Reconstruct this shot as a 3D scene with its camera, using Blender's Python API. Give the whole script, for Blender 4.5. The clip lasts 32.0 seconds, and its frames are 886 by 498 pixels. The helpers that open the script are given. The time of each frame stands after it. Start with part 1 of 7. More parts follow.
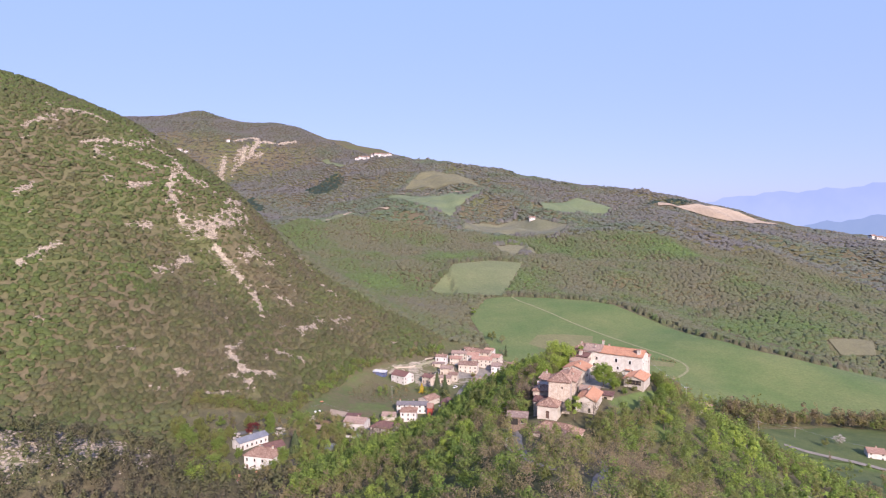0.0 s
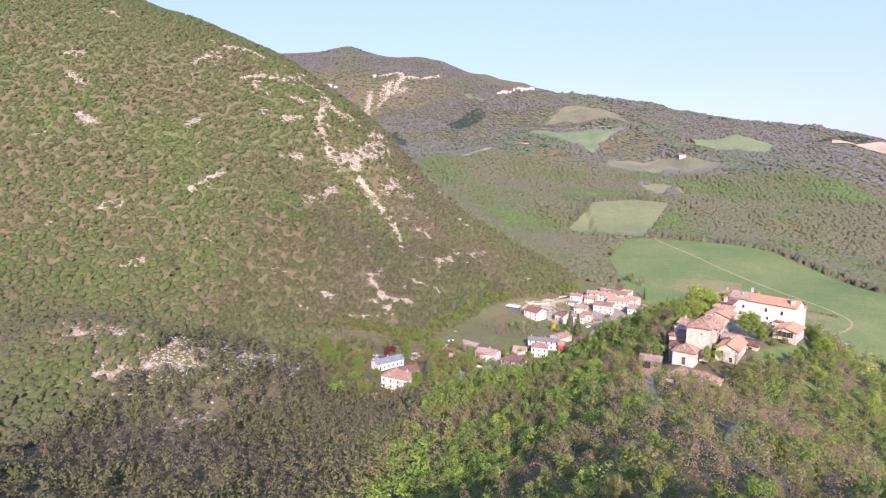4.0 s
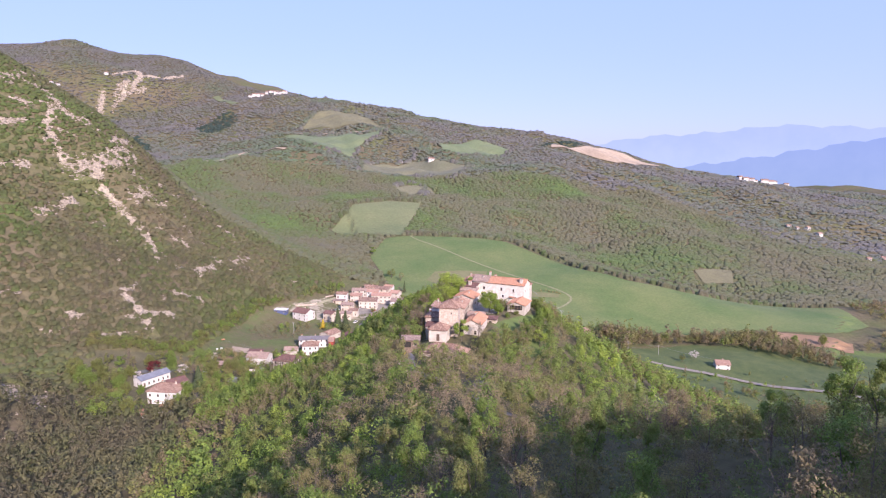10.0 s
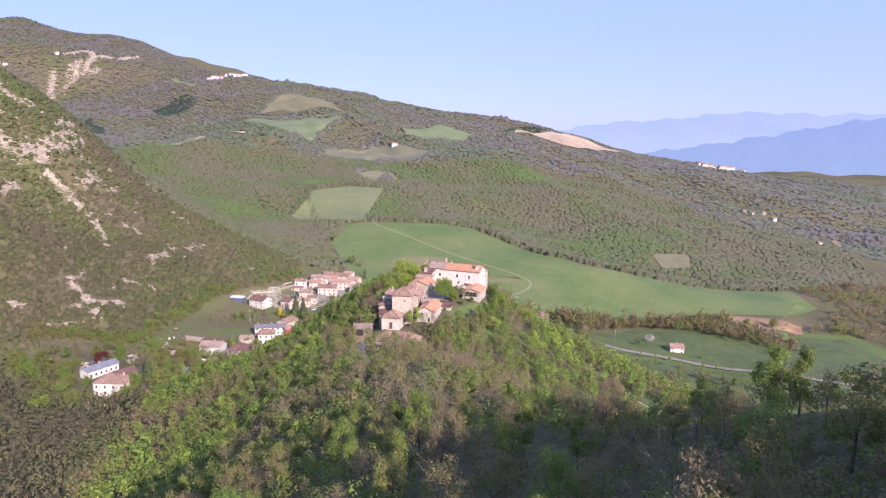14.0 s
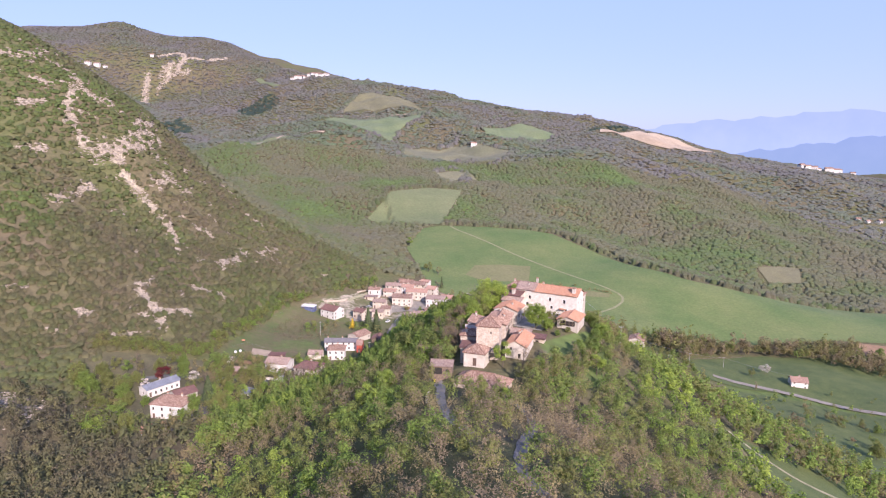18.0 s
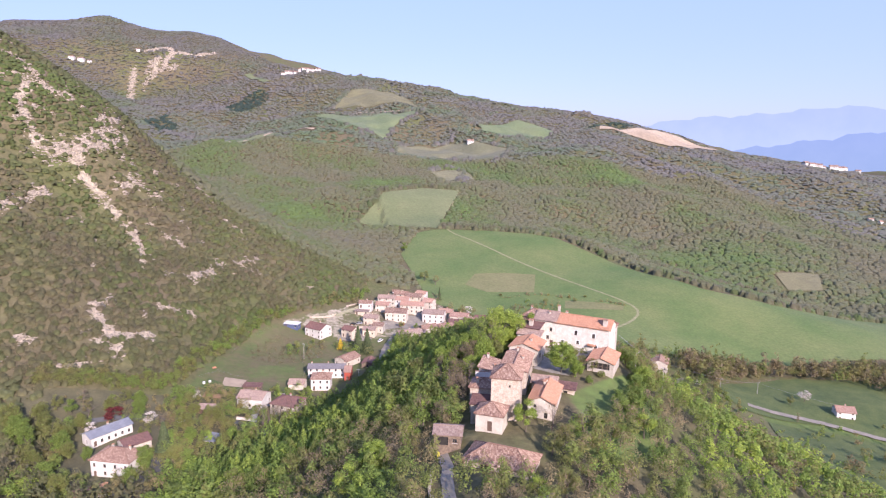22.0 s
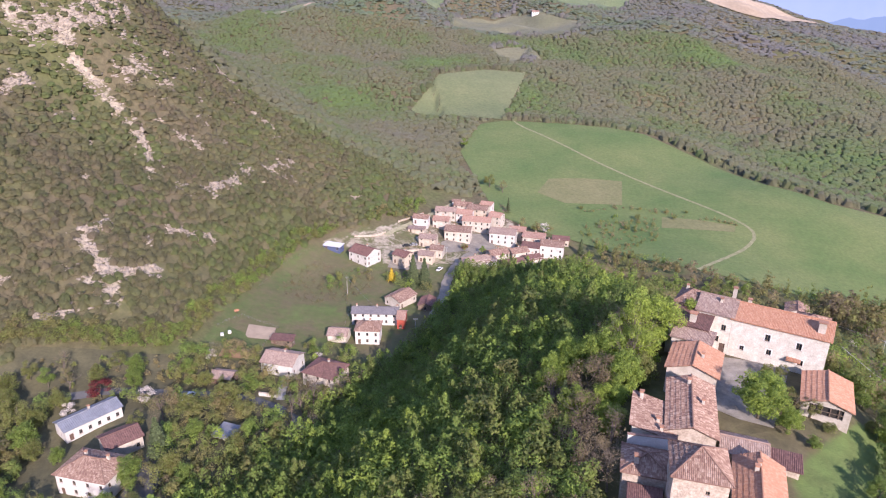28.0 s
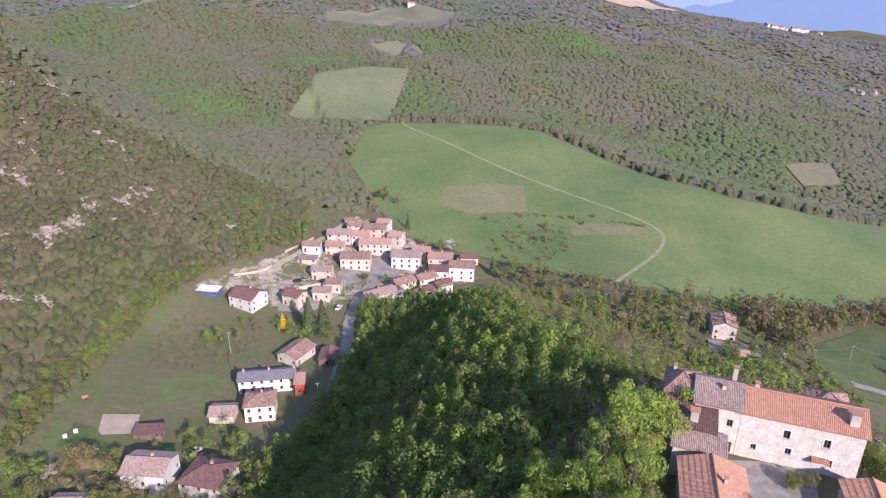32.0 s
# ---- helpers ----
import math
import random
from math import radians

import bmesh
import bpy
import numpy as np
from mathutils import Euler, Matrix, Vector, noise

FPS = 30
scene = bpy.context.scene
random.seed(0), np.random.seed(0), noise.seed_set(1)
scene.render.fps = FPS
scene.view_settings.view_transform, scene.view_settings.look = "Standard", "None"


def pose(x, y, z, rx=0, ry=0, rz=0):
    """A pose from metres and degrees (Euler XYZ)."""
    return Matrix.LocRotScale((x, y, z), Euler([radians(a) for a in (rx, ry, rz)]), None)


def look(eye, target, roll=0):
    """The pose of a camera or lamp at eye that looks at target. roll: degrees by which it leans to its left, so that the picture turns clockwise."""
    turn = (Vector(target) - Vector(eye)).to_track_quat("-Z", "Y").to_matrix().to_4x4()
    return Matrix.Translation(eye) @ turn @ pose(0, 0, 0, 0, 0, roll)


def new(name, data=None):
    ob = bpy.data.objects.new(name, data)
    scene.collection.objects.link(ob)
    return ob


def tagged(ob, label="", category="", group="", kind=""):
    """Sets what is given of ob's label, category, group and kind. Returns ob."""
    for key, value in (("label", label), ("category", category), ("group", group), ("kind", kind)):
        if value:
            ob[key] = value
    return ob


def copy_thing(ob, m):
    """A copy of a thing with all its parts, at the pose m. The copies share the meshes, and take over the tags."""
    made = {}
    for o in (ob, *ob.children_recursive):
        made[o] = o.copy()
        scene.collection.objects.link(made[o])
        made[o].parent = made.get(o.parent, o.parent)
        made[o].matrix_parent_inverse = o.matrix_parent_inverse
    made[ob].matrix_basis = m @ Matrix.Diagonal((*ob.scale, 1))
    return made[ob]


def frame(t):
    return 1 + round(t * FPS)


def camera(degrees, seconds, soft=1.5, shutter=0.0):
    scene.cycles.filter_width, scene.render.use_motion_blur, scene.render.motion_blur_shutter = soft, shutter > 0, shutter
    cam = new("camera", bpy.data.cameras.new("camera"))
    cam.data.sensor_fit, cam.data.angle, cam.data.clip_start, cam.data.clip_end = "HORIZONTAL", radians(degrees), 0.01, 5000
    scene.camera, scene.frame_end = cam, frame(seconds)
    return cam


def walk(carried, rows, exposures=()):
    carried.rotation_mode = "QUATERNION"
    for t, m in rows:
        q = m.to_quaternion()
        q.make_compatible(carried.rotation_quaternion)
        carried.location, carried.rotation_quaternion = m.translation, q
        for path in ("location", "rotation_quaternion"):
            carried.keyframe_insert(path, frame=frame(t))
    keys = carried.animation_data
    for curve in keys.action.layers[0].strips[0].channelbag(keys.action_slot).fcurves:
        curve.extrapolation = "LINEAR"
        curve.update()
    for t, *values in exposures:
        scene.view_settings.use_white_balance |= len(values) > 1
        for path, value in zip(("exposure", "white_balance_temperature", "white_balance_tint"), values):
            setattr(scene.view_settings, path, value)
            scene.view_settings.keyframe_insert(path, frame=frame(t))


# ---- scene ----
cam = camera(69.1, 32.0, 1.2)
METRES, EYE, TILT, LEAN, TURN = 250.0, 150.0, -3.5, 0.0, 0.0
ROWS = [
    (0.0, 0.0, 0.0, 0.0, 0.0, 0.0, -0.0),
    (0.5, 0.0037, 0.0068, -0.0019, 5.76, 0.13, -0.43),
    (1.0, 0.0041, 0.0085, -0.0023, 7.71, 0.18, -0.63),
    (1.5, 0.0048, 0.0098, -0.0033, 8.94, -1.47, -0.8),
    (2.0, 0.0053, 0.0103, -0.0032, 9.58, -3.82, -0.93),
    (2.5, 0.0056, 0.0105, -0.0028, 10.59, -5.95, -1.06),
    (4.5, 0.0073, 0.006, -0.0038, 12.45, -5.65, -1.31),
    (5.0, 0.0113, 0.0039, -0.0064, 11.36, -5.43, -1.26),
    (5.5, 0.0108, -0.0085, -0.0041, 1.41, -5.54, -0.48),
    (6.0, 0.0095, -0.013, -0.0029, -5.13, -5.7, 0.08),
    (6.5, 0.0087, -0.0144, -0.0024, -7.01, -5.77, 0.16),
    (7.0, 0.0078, -0.0161, -0.0019, -8.68, -5.85, 0.21),
    (7.5, 0.0075, -0.0167, -0.0021, -9.49, -5.83, 0.24),
    (8.0, 0.007, -0.0205, -0.0022, -9.62, -5.73, 0.22),
    (8.5, 0.0062, -0.0273, -0.0027, -9.52, -5.56, 0.22),
    (9.0, 0.0058, -0.0377, -0.0032, -9.3, -5.42, 0.2),
    (9.5, 0.0055, -0.0493, -0.004, -9.07, -5.31, 0.19),
    (10.0, 0.0055, -0.0643, -0.0051, -8.76, -5.21, 0.19),
    (10.5, 0.0061, -0.0795, -0.0062, -8.6, -5.23, 0.19),
    (11.0, 0.0073, -0.0923, -0.006, -8.82, -5.37, 0.19),
    (11.5, 0.0091, -0.0977, -0.0064, -8.95, -5.54, 0.17),
    (12.0, 0.0119, -0.0972, -0.0068, -9.25, -5.84, 0.1),
    (12.5, 0.0153, -0.0922, -0.0068, -9.93, -6.06, 0.07),
    (13.0, 0.0195, -0.0827, -0.0063, -10.68, -6.26, 0.05),
    (13.5, 0.0238, -0.0718, -0.0051, -11.65, -6.44, 0.08),
    (15.5, 0.0304, -0.0081, 0.0024, -11.84, -6.63, 0.05),
    (16.0, 0.0317, 0.0109, 0.0044, -11.36, -6.57, 0.02),
    (16.5, 0.0304, 0.0291, 0.0059, -10.12, -6.59, -0.01),
    (17.0, 0.0312, 0.0508, 0.0066, -5.73, -6.51, -0.32),
    (17.5, 0.0316, 0.0698, 0.008, -4.96, -6.57, -0.36),
    (18.0, 0.032, 0.0918, 0.0092, -4.98, -6.64, -0.39),
    (18.5, 0.0329, 0.1134, 0.0105, -5.28, -6.69, -0.4),
    (19.0, 0.0335, 0.1384, 0.0123, -5.58, -6.79, -0.39),
    (19.5, 0.0341, 0.1625, 0.0138, -5.81, -6.87, -0.38),
    (20.0, 0.035, 0.1899, 0.0155, -5.96, -6.87, -0.37),
    (20.5, 0.0343, 0.2114, 0.0188, -3.68, -6.75, -0.5),
    (21.0, 0.0372, 0.2334, 0.0195, -0.85, -6.81, -0.68),
    (21.5, 0.0375, 0.2519, 0.0203, -3.51, -6.83, -0.52),
    (22.0, 0.0366, 0.2739, 0.0215, -5.52, -6.91, -0.36),
    (22.5, 0.0361, 0.2961, 0.0226, -6.29, -6.97, -0.27),
    (23.0, 0.0344, 0.3218, 0.0239, -6.32, -7.05, -0.24),
    (23.5, 0.0344, 0.3474, 0.0244, -3.35, -7.09, -0.41),
    (24.0, 0.034, 0.3757, 0.0248, -0.77, -7.1, -0.52),
    (24.5, 0.0324, 0.4015, 0.0259, -0.61, -7.14, -0.52),
    (26.5, 0.0238, 0.5065, 0.033, -1.22, -11.45, -0.62),
    (27.0, 0.0201, 0.5358, 0.0348, -1.15, -15.15, -0.63),
    (27.5, 0.0164, 0.5644, 0.0377, -1.15, -16.37, -0.6),
    (28.0, 0.0124, 0.5944, 0.0389, -1.15, -17.67, -0.6),
    (28.5, 0.0089, 0.6231, 0.0413, -1.15, -19.19, -0.6),
    (29.0, 0.0047, 0.6538, 0.0434, -1.05, -19.1, -0.61),
    (29.5, 0.0013, 0.6812, 0.0462, -0.74, -18.97, -0.65),
    (30.0, -0.0017, 0.706, 0.0497, 0.07, -18.88, -0.69),
    (30.5, -0.0024, 0.7257, 0.0512, 0.57, -18.78, -0.69),
    (31.0, 0.0007, 0.7439, 0.052, -0.96, -18.62, -0.54),
    (31.5, 0.0012, 0.7559, 0.0549, -6.25, -18.54, -0.12),
    (32.0, 0.0017, 0.7638, 0.0581, -11.94, -18.48, 0.37),
]
walk(cam, [(t, pose(0, 0, EYE, TILT, LEAN, TURN) @ pose(METRES * x, METRES * y, METRES * z, 90 + pitch, roll, yaw)) for t, x, y, z, yaw, pitch, roll in ROWS],
     [(0.0, 0.70, 6150, 23), (1.0, 0.9, 6100, 25), (2.0, 1.04, 6100, 25), (5.2, 1.1, 6100, 26), (6.2, 0.99, 6100, 26), (7.2, 0.87, 6050, 27), (9.0, 0.86, 6000, 27), (17.0, 0.82, 6050, 25), (23.0, 0.92, 6020, 25), (28.0, 0.82, 5980, 25), (31.0, 0.98, 5880, 25), (32.0, 0.74, 5800, 26)])

# ---- world, sun ----
SUN_AZ, SUN_EL = radians(162), radians(26)   # azimuth clockwise from +y
to_sun = Vector((math.sin(SUN_AZ) * math.cos(SUN_EL), math.cos(SUN_AZ) * math.cos(SUN_EL), math.sin(SUN_EL)))
world = bpy.data.worlds.new("world")
scene.world = world
world.use_nodes = True
wn = world.node_tree
sky = wn.nodes.new("ShaderNodeTexSky")
sky.sky_type = 'NISHITA'
sky.sun_disc = False
sky.sun_elevation, sky.sun_rotation = SUN_EL, SUN_AZ
sky.altitude, sky.air_density, sky.dust_density, sky.ozone_density = 600, 1.0, 0.6, 2.0
haze = wn.nodes.new("ShaderNodeMix")          # thin high haze evens out the clear sky
haze.data_type = 'RGBA'
haze.inputs[0].default_value = 0.82
wc = wn.nodes.new("ShaderNodeTexCoord")
wx = wn.nodes.new("ShaderNodeSeparateXYZ")
wn.links.new(wc.outputs["Generated"], wx.inputs[0])
wr = wn.nodes.new("ShaderNodeValToRGB")       # violet near the horizon, clearer blue above
for el, (p, c) in zip(wr.color_ramp.elements, ((0.0, (2.05, 2.45, 4.55, 1)), (0.3, (1.95, 2.75, 4.95, 1)))):
    el.position, el.color = p, c
wn.links.new(wx.outputs[2], wr.inputs[0])
wn.links.new(wr.outputs[0], haze.inputs[7])
wn.links.new(sky.outputs[0], haze.inputs[6])
wn.links.new(haze.outputs[2], wn.nodes["Background"].inputs[0])
wn.nodes["Background"].inputs[1].default_value = 0.13
sun = new("sun", bpy.data.lights.new("sun", 'SUN'))
sun.data.energy, sun.data.angle, sun.data.color = 5.0, radians(0.6), (1.0, 0.87, 0.74)
sun.matrix_world = look(to_sun * 500, (0, 0, 0))

# ---- materials ----
def node_mat(name):
    m = bpy.data.materials.new(name)
    m.use_nodes = True
    nt = m.node_tree
    return m, nt, nt.nodes["Principled BSDF"]


def add(nt, kind, **inputs):
    n = nt.nodes.new(kind)
    for k, v in inputs.items():
        n.inputs[k].default_value = v
    return n


def ramp(nt, stops, src):
    n = nt.nodes.new("ShaderNodeValToRGB")
    e = n.color_ramp.elements
    while len(e) < len(stops):
        e.new(0.5)
    for el, (p, c) in zip(e, stops):
        el.position, el.color = p, (*c, 1)
    nt.links.new(src, n.inputs[0])
    return n.outputs[0]


def blend(nt, mode, fac, a, b):
    n = nt.nodes.new("ShaderNodeMix")
    n.data_type, n.blend_type = 'RGBA', mode
    for sock, v in ((n.inputs[0], fac), (n.inputs[6], a), (n.inputs[7], b)):
        if isinstance(v, bpy.types.NodeSocket):
            nt.links.new(v, sock)
        elif isinstance(v, tuple):
            sock.default_value = (*v, 1)
        else:
            sock.default_value = v
    return n.outputs[2]


def coords(nt, which="Object"):
    return nt.nodes.new("ShaderNodeTexCoord").outputs[which]


def noise_fac(nt, scale, detail=4, rough=0.6, vec=None, dist=0.0):
    n = add(nt, "ShaderNodeTexNoise", Scale=scale, Detail=detail, Roughness=rough, Distortion=dist)
    nt.links.new(vec if vec else coords(nt), n.inputs["Vector"])
    return n.outputs["Fac"]


def surface(name, dark, light, scale, fine, rough=0.85, bump=0.3, vary=0.25, metal=0.0, dist=0.05):
    """Two-scale mottled surface: blotches at `scale`, grain at `fine` (per metre), object-to-object variation."""
    m, nt, p = node_mat(name)
    a = noise_fac(nt, scale, 5)
    b = noise_fac(nt, fine, 4, 0.7)
    c = ramp(nt, ((0.33, dark), (0.67, light)), a)
    g = ramp(nt, ((0.25, (0.6, 0.6, 0.6)), (0.75, (1.12, 1.12, 1.12))), b)
    c = blend(nt, 'MULTIPLY', 0.85, c, g)
    r = nt.nodes.new("ShaderNodeObjectInfo").outputs["Random"]
    c = blend(nt, 'MULTIPLY', vary, c, ramp(nt, ((0, (0.5, 0.5, 0.52)), (1, (1.25, 1.2, 1.15))), r))
    nt.links.new(c, p.inputs["Base Color"])
    p.inputs["Roughness"].default_value, p.inputs["Metallic"].default_value = rough, metal
    bn = add(nt, "ShaderNodeBump", Strength=bump, Distance=dist)
    nt.links.new(b, bn.inputs["Height"])
    nt.links.new(bn.outputs[0], p.inputs["Normal"])
    return m


def leaf_mat(name, stops, translucency=0.3, vary=0.8, soft=False):
    """Foliage: the tree's own tone (attribute), leaf-to-leaf and patch variation, some light through the leaf."""
    m, nt, p = node_mat(name)
    at = nt.nodes.new("ShaderNodeAttribute")
    at.attribute_name = "species"
    isl = nt.nodes.new("ShaderNodeNewGeometry").outputs["Random Per Island"]
    oi = nt.nodes.new("ShaderNodeObjectInfo").outputs["Random"]
    mth = nt.nodes.new("ShaderNodeMath")
    mth.operation = 'MULTIPLY_ADD'
    nt.links.new(isl, mth.inputs[0])
    mth.inputs[1].default_value = 0.03 if soft else 0.12
    nt.links.new(at.outputs["Fac"], mth.inputs[2])
    c = ramp(nt, stops, mth.outputs[0])
    c = blend(nt, 'MULTIPLY', vary, c, ramp(nt, ((0, (0.5, 0.5, 0.5)), (1, (1.35, 1.3, 1.2))), isl))
    c = blend(nt, 'MULTIPLY', 0.35, c, ramp(nt, ((0, (0.7, 0.7, 0.65)), (1, (1.3, 1.25, 1.15))), oi))
    nt.links.new(c, p.inputs["Base Color"])
    p.inputs["Roughness"].default_value = 0.75
    p.inputs["Specular IOR Level"].default_value = 0.2
    if soft:                                     # many small leaves shade like one rounded crown
        cn = nt.nodes.new("ShaderNodeAttribute")
        cn.attribute_name = "crown_normal"
        nt.links.new(cn.outputs["Vector"], p.inputs["Normal"])
    tr = nt.nodes.new("ShaderNodeBsdfTranslucent")
    nt.links.new(c, tr.inputs[0])
    mx = add(nt, "ShaderNodeMixShader", Fac=translucency)
    nt.links.new(p.outputs[0], mx.inputs[1])
    nt.links.new(tr.outputs[0], mx.inputs[2])
    nt.links.new(mx.outputs[0], nt.nodes["Material Output"].inputs[0])
    return m


def roof_mat(name, stops, row=0.45, rib=0.28):
    """Fired clay tiles: tile-to-tile colour over the roof's own grid, weathering blotches."""
    m, nt, p = node_mat(name)
    uv = coords(nt, "UV")
    br = add(nt, "ShaderNodeTexBrick", Scale=1.0)
    br.inputs["Mortar Size"].default_value = 0.015
    br.inputs["Brick Width"].default_value = rib
    br.inputs["Row Height"].default_value = row
    br.inputs["Color1"].default_value = (0, 0, 0, 1)
    br.inputs["Color2"].default_value = (1, 1, 1, 1)
    br.inputs["Mortar"].default_value = (0.2, 0.2, 0.2, 1)
    nt.links.new(uv, br.inputs["Vector"])
    blot = noise_fac(nt, 0.55, 5, 0.65)
    f = blend(nt, 'MIX', 0.55, br.outputs["Color"], blot)
    c = ramp(nt, stops, f)
    oi = nt.nodes.new("ShaderNodeObjectInfo").outputs["Random"]
    c = blend(nt, 'MULTIPLY', 0.3, c, ramp(nt, ((0, (0.55, 0.55, 0.6)), (1, (1.25, 1.15, 1.1))), oi))
    fine = noise_fac(nt, 9, 3)
    c = blend(nt, 'MULTIPLY', 0.6, c, ramp(nt, ((0.3, (0.6, 0.6, 0.6)), (0.7, (1.15, 1.15, 1.15))), fine))
    nt.links.new(c, p.inputs["Base Color"])
    p.inputs["Roughness"].default_value = 0.85
    bn = add(nt, "ShaderNodeBump", Strength=0.5, Distance=0.05)
    nt.links.new(br.outputs["Fac"], bn.inputs["Height"])
    bn.invert = True
    nt.links.new(bn.outputs[0], p.inputs["Normal"])
    return m


TONES = ((0.0, (0.265, 0.21, 0.145)), (0.22, (0.28, 0.228, 0.138)), (0.42, (0.27, 0.24, 0.105)), (0.62, (0.205, 0.24, 0.076)),
         (0.82, (0.195, 0.29, 0.07)), (1.0, (0.32, 0.405, 0.08)))
M_LEAF = leaf_mat("foliage", TONES, 0.45, 0.55)
HILL_TONES = ((0.0, (0.169, 0.135, 0.099)), (0.22, (0.167, 0.139, 0.092)), (0.42, (0.151, 0.142, 0.076)), (0.62, (0.131, 0.149, 0.061)),
              (0.82, (0.122, 0.162, 0.054)), (1.0, (0.153, 0.203, 0.059)))
# distance haze is put into these paler, bluer leaf tones
HAZED_TONES = ((0.0, (0.236, 0.220, 0.203)), (0.22, (0.236, 0.223, 0.192)), (0.42, (0.219, 0.225, 0.167)), (0.62, (0.192, 0.227, 0.137)),
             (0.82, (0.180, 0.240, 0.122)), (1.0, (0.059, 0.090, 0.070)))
VALLEY_TONES = ((0.0, (0.212, 0.198, 0.132)), (0.22, (0.210, 0.202, 0.122)), (0.42, (0.200, 0.205, 0.116)), (0.62, (0.171, 0.207, 0.091)),
                (0.82, (0.160, 0.226, 0.080)), (1.0, (0.211, 0.300, 0.088)))
M_HILL_WOOD = leaf_mat("hillside_foliage", HILL_TONES, 0.25, 0.28, True)
M_WOOD_FAR = leaf_mat("woodland_foliage", HAZED_TONES, 0.25, 0.14, True)
M_VALLEY_WOOD = leaf_mat("valley_foliage", VALLEY_TONES, 0.25, 0.18, True)
M_BLOSSOM = leaf_mat("blossom", ((0, (0.5, 0.45, 0.42)), (1, (0.75, 0.7, 0.66))), 0.3)
M_REDLEAF = leaf_mat("copper_leaves", ((0, (0.09, 0.02, 0.025)), (1, (0.16, 0.04, 0.04))), 0.25)
M_CONIFER = leaf_mat("conifer_needles", ((0, (0.055, 0.08, 0.04)), (1, (0.10, 0.13, 0.062))), 0.1)
M_YELLOW = leaf_mat("forsythia_flowers", ((0, (0.35, 0.26, 0.03)), (1, (0.6, 0.45, 0.05))), 0.2)
M_BARK = surface("bark", (0.09, 0.07, 0.05), (0.2, 0.17, 0.13), 1.5, 9, 0.95, 0.6)
M_TWIG = surface("bare_twigs", (0.13, 0.10, 0.08), (0.24, 0.19, 0.155), 0.6, 6, 0.95, 0.2)
M_STONE = surface("stone_wall", (0.38, 0.305, 0.235), (0.58, 0.49, 0.395), 0.8, 3.2, 0.95, 0.7, 0.12, dist=0.12)
M_PLASTER = surface("cream_plaster", (0.44, 0.385, 0.315), (0.60, 0.545, 0.465), 0.5, 5, 0.9, 0.25, 0.2)
M_WHITE = surface("white_plaster", (0.52, 0.485, 0.44), (0.67, 0.64, 0.60), 0.35, 5, 0.9, 0.15, 0.12)
M_FACADE = surface("limewashed_stone", (0.52, 0.475, 0.40), (0.72, 0.675, 0.59), 0.7, 3.0, 0.92, 0.5, 0.05, dist=0.08)
M_OCHRE = surface("ochre_plaster", (0.45, 0.375, 0.285), (0.60, 0.525, 0.42), 0.5, 5, 0.9, 0.25, 0.2)
M_ROOF = roof_mat("old_clay_tiles", ((0.15, (0.13, 0.068, 0.052)), (0.38, (0.235, 0.14, 0.10)), (0.6, (0.345, 0.235, 0.17)), (0.85, (0.47, 0.365, 0.28))))
M_ROOF_ORANGE = roof_mat("new_clay_tiles", ((0.1, (0.34, 0.165, 0.095)), (0.5, (0.43, 0.23, 0.14)), (0.9, (0.51, 0.315, 0.21))))
M_ROOF_NEW = roof_mat("pink_clay_tiles", ((0.1, (0.28, 0.155, 0.11)), (0.5, (0.39, 0.24, 0.175)), (0.9, (0.51, 0.36, 0.28))))
M_ROOF_GREY = roof_mat("weathered_grey_tiles", ((0.1, (0.19, 0.125, 0.10)), (0.5, (0.33, 0.24, 0.19)), (0.9, (0.46, 0.37, 0.30))))
M_ROOF_SLATE = roof_mat("dark_grey_tiles", ((0.1, (0.13, 0.12, 0.125)), (0.5, (0.19, 0.18, 0.185)), (0.9, (0.27, 0.255, 0.25))))
M_ROOF_DARK = roof_mat("dark_brown_tiles", ((0.1, (0.10, 0.055, 0.045)), (0.5, (0.17, 0.09, 0.075)), (0.9, (0.26, 0.15, 0.12))))
M_ROOF_METAL = surface("grey_sheet_roof", (0.20, 0.21, 0.235), (0.30, 0.31, 0.335), 0.4, 3, 0.6, 0.1, 0.2, 0.2)
M_GLASS = surface("dark_pane", (0.02, 0.025, 0.03), (0.05, 0.055, 0.06), 1, 4, 0.15, 0.0, 0.3)
M_FRAME = surface("window_wood", (0.16, 0.11, 0.08), (0.3, 0.22, 0.16), 2, 12, 0.7, 0.2)
M_SHUTTER = surface("brown_shutter", (0.10, 0.06, 0.045), (0.17, 0.11, 0.08), 2, 12, 0.7, 0.2)
M_WOOD = surface("old_timber", (0.11, 0.08, 0.06), (0.24, 0.18, 0.13), 1.5, 10, 0.9, 0.4)
M_CONC = surface("concrete", (0.34, 0.32, 0.30), (0.52, 0.50, 0.46), 0.4, 4, 0.9, 0.3)
M_ROAD = surface("pale_asphalt", (0.205, 0.182, 0.145), (0.315, 0.28, 0.225), 0.25, 4, 0.9, 0.2)
M_LANE = surface("dark_asphalt", (0.085, 0.085, 0.085), (0.15, 0.145, 0.14), 0.25, 4, 0.9, 0.2)
M_TRACK = surface("trodden_track", (0.25, 0.245, 0.13), (0.40, 0.36, 0.225), 0.4, 3, 0.95, 0.3)
M_MEADOW = surface("meadow_grass", (0.086, 0.142, 0.033), (0.155, 0.184, 0.056), 0.022, 0.5, 0.9, 0.5, 0.05, dist=0.4)
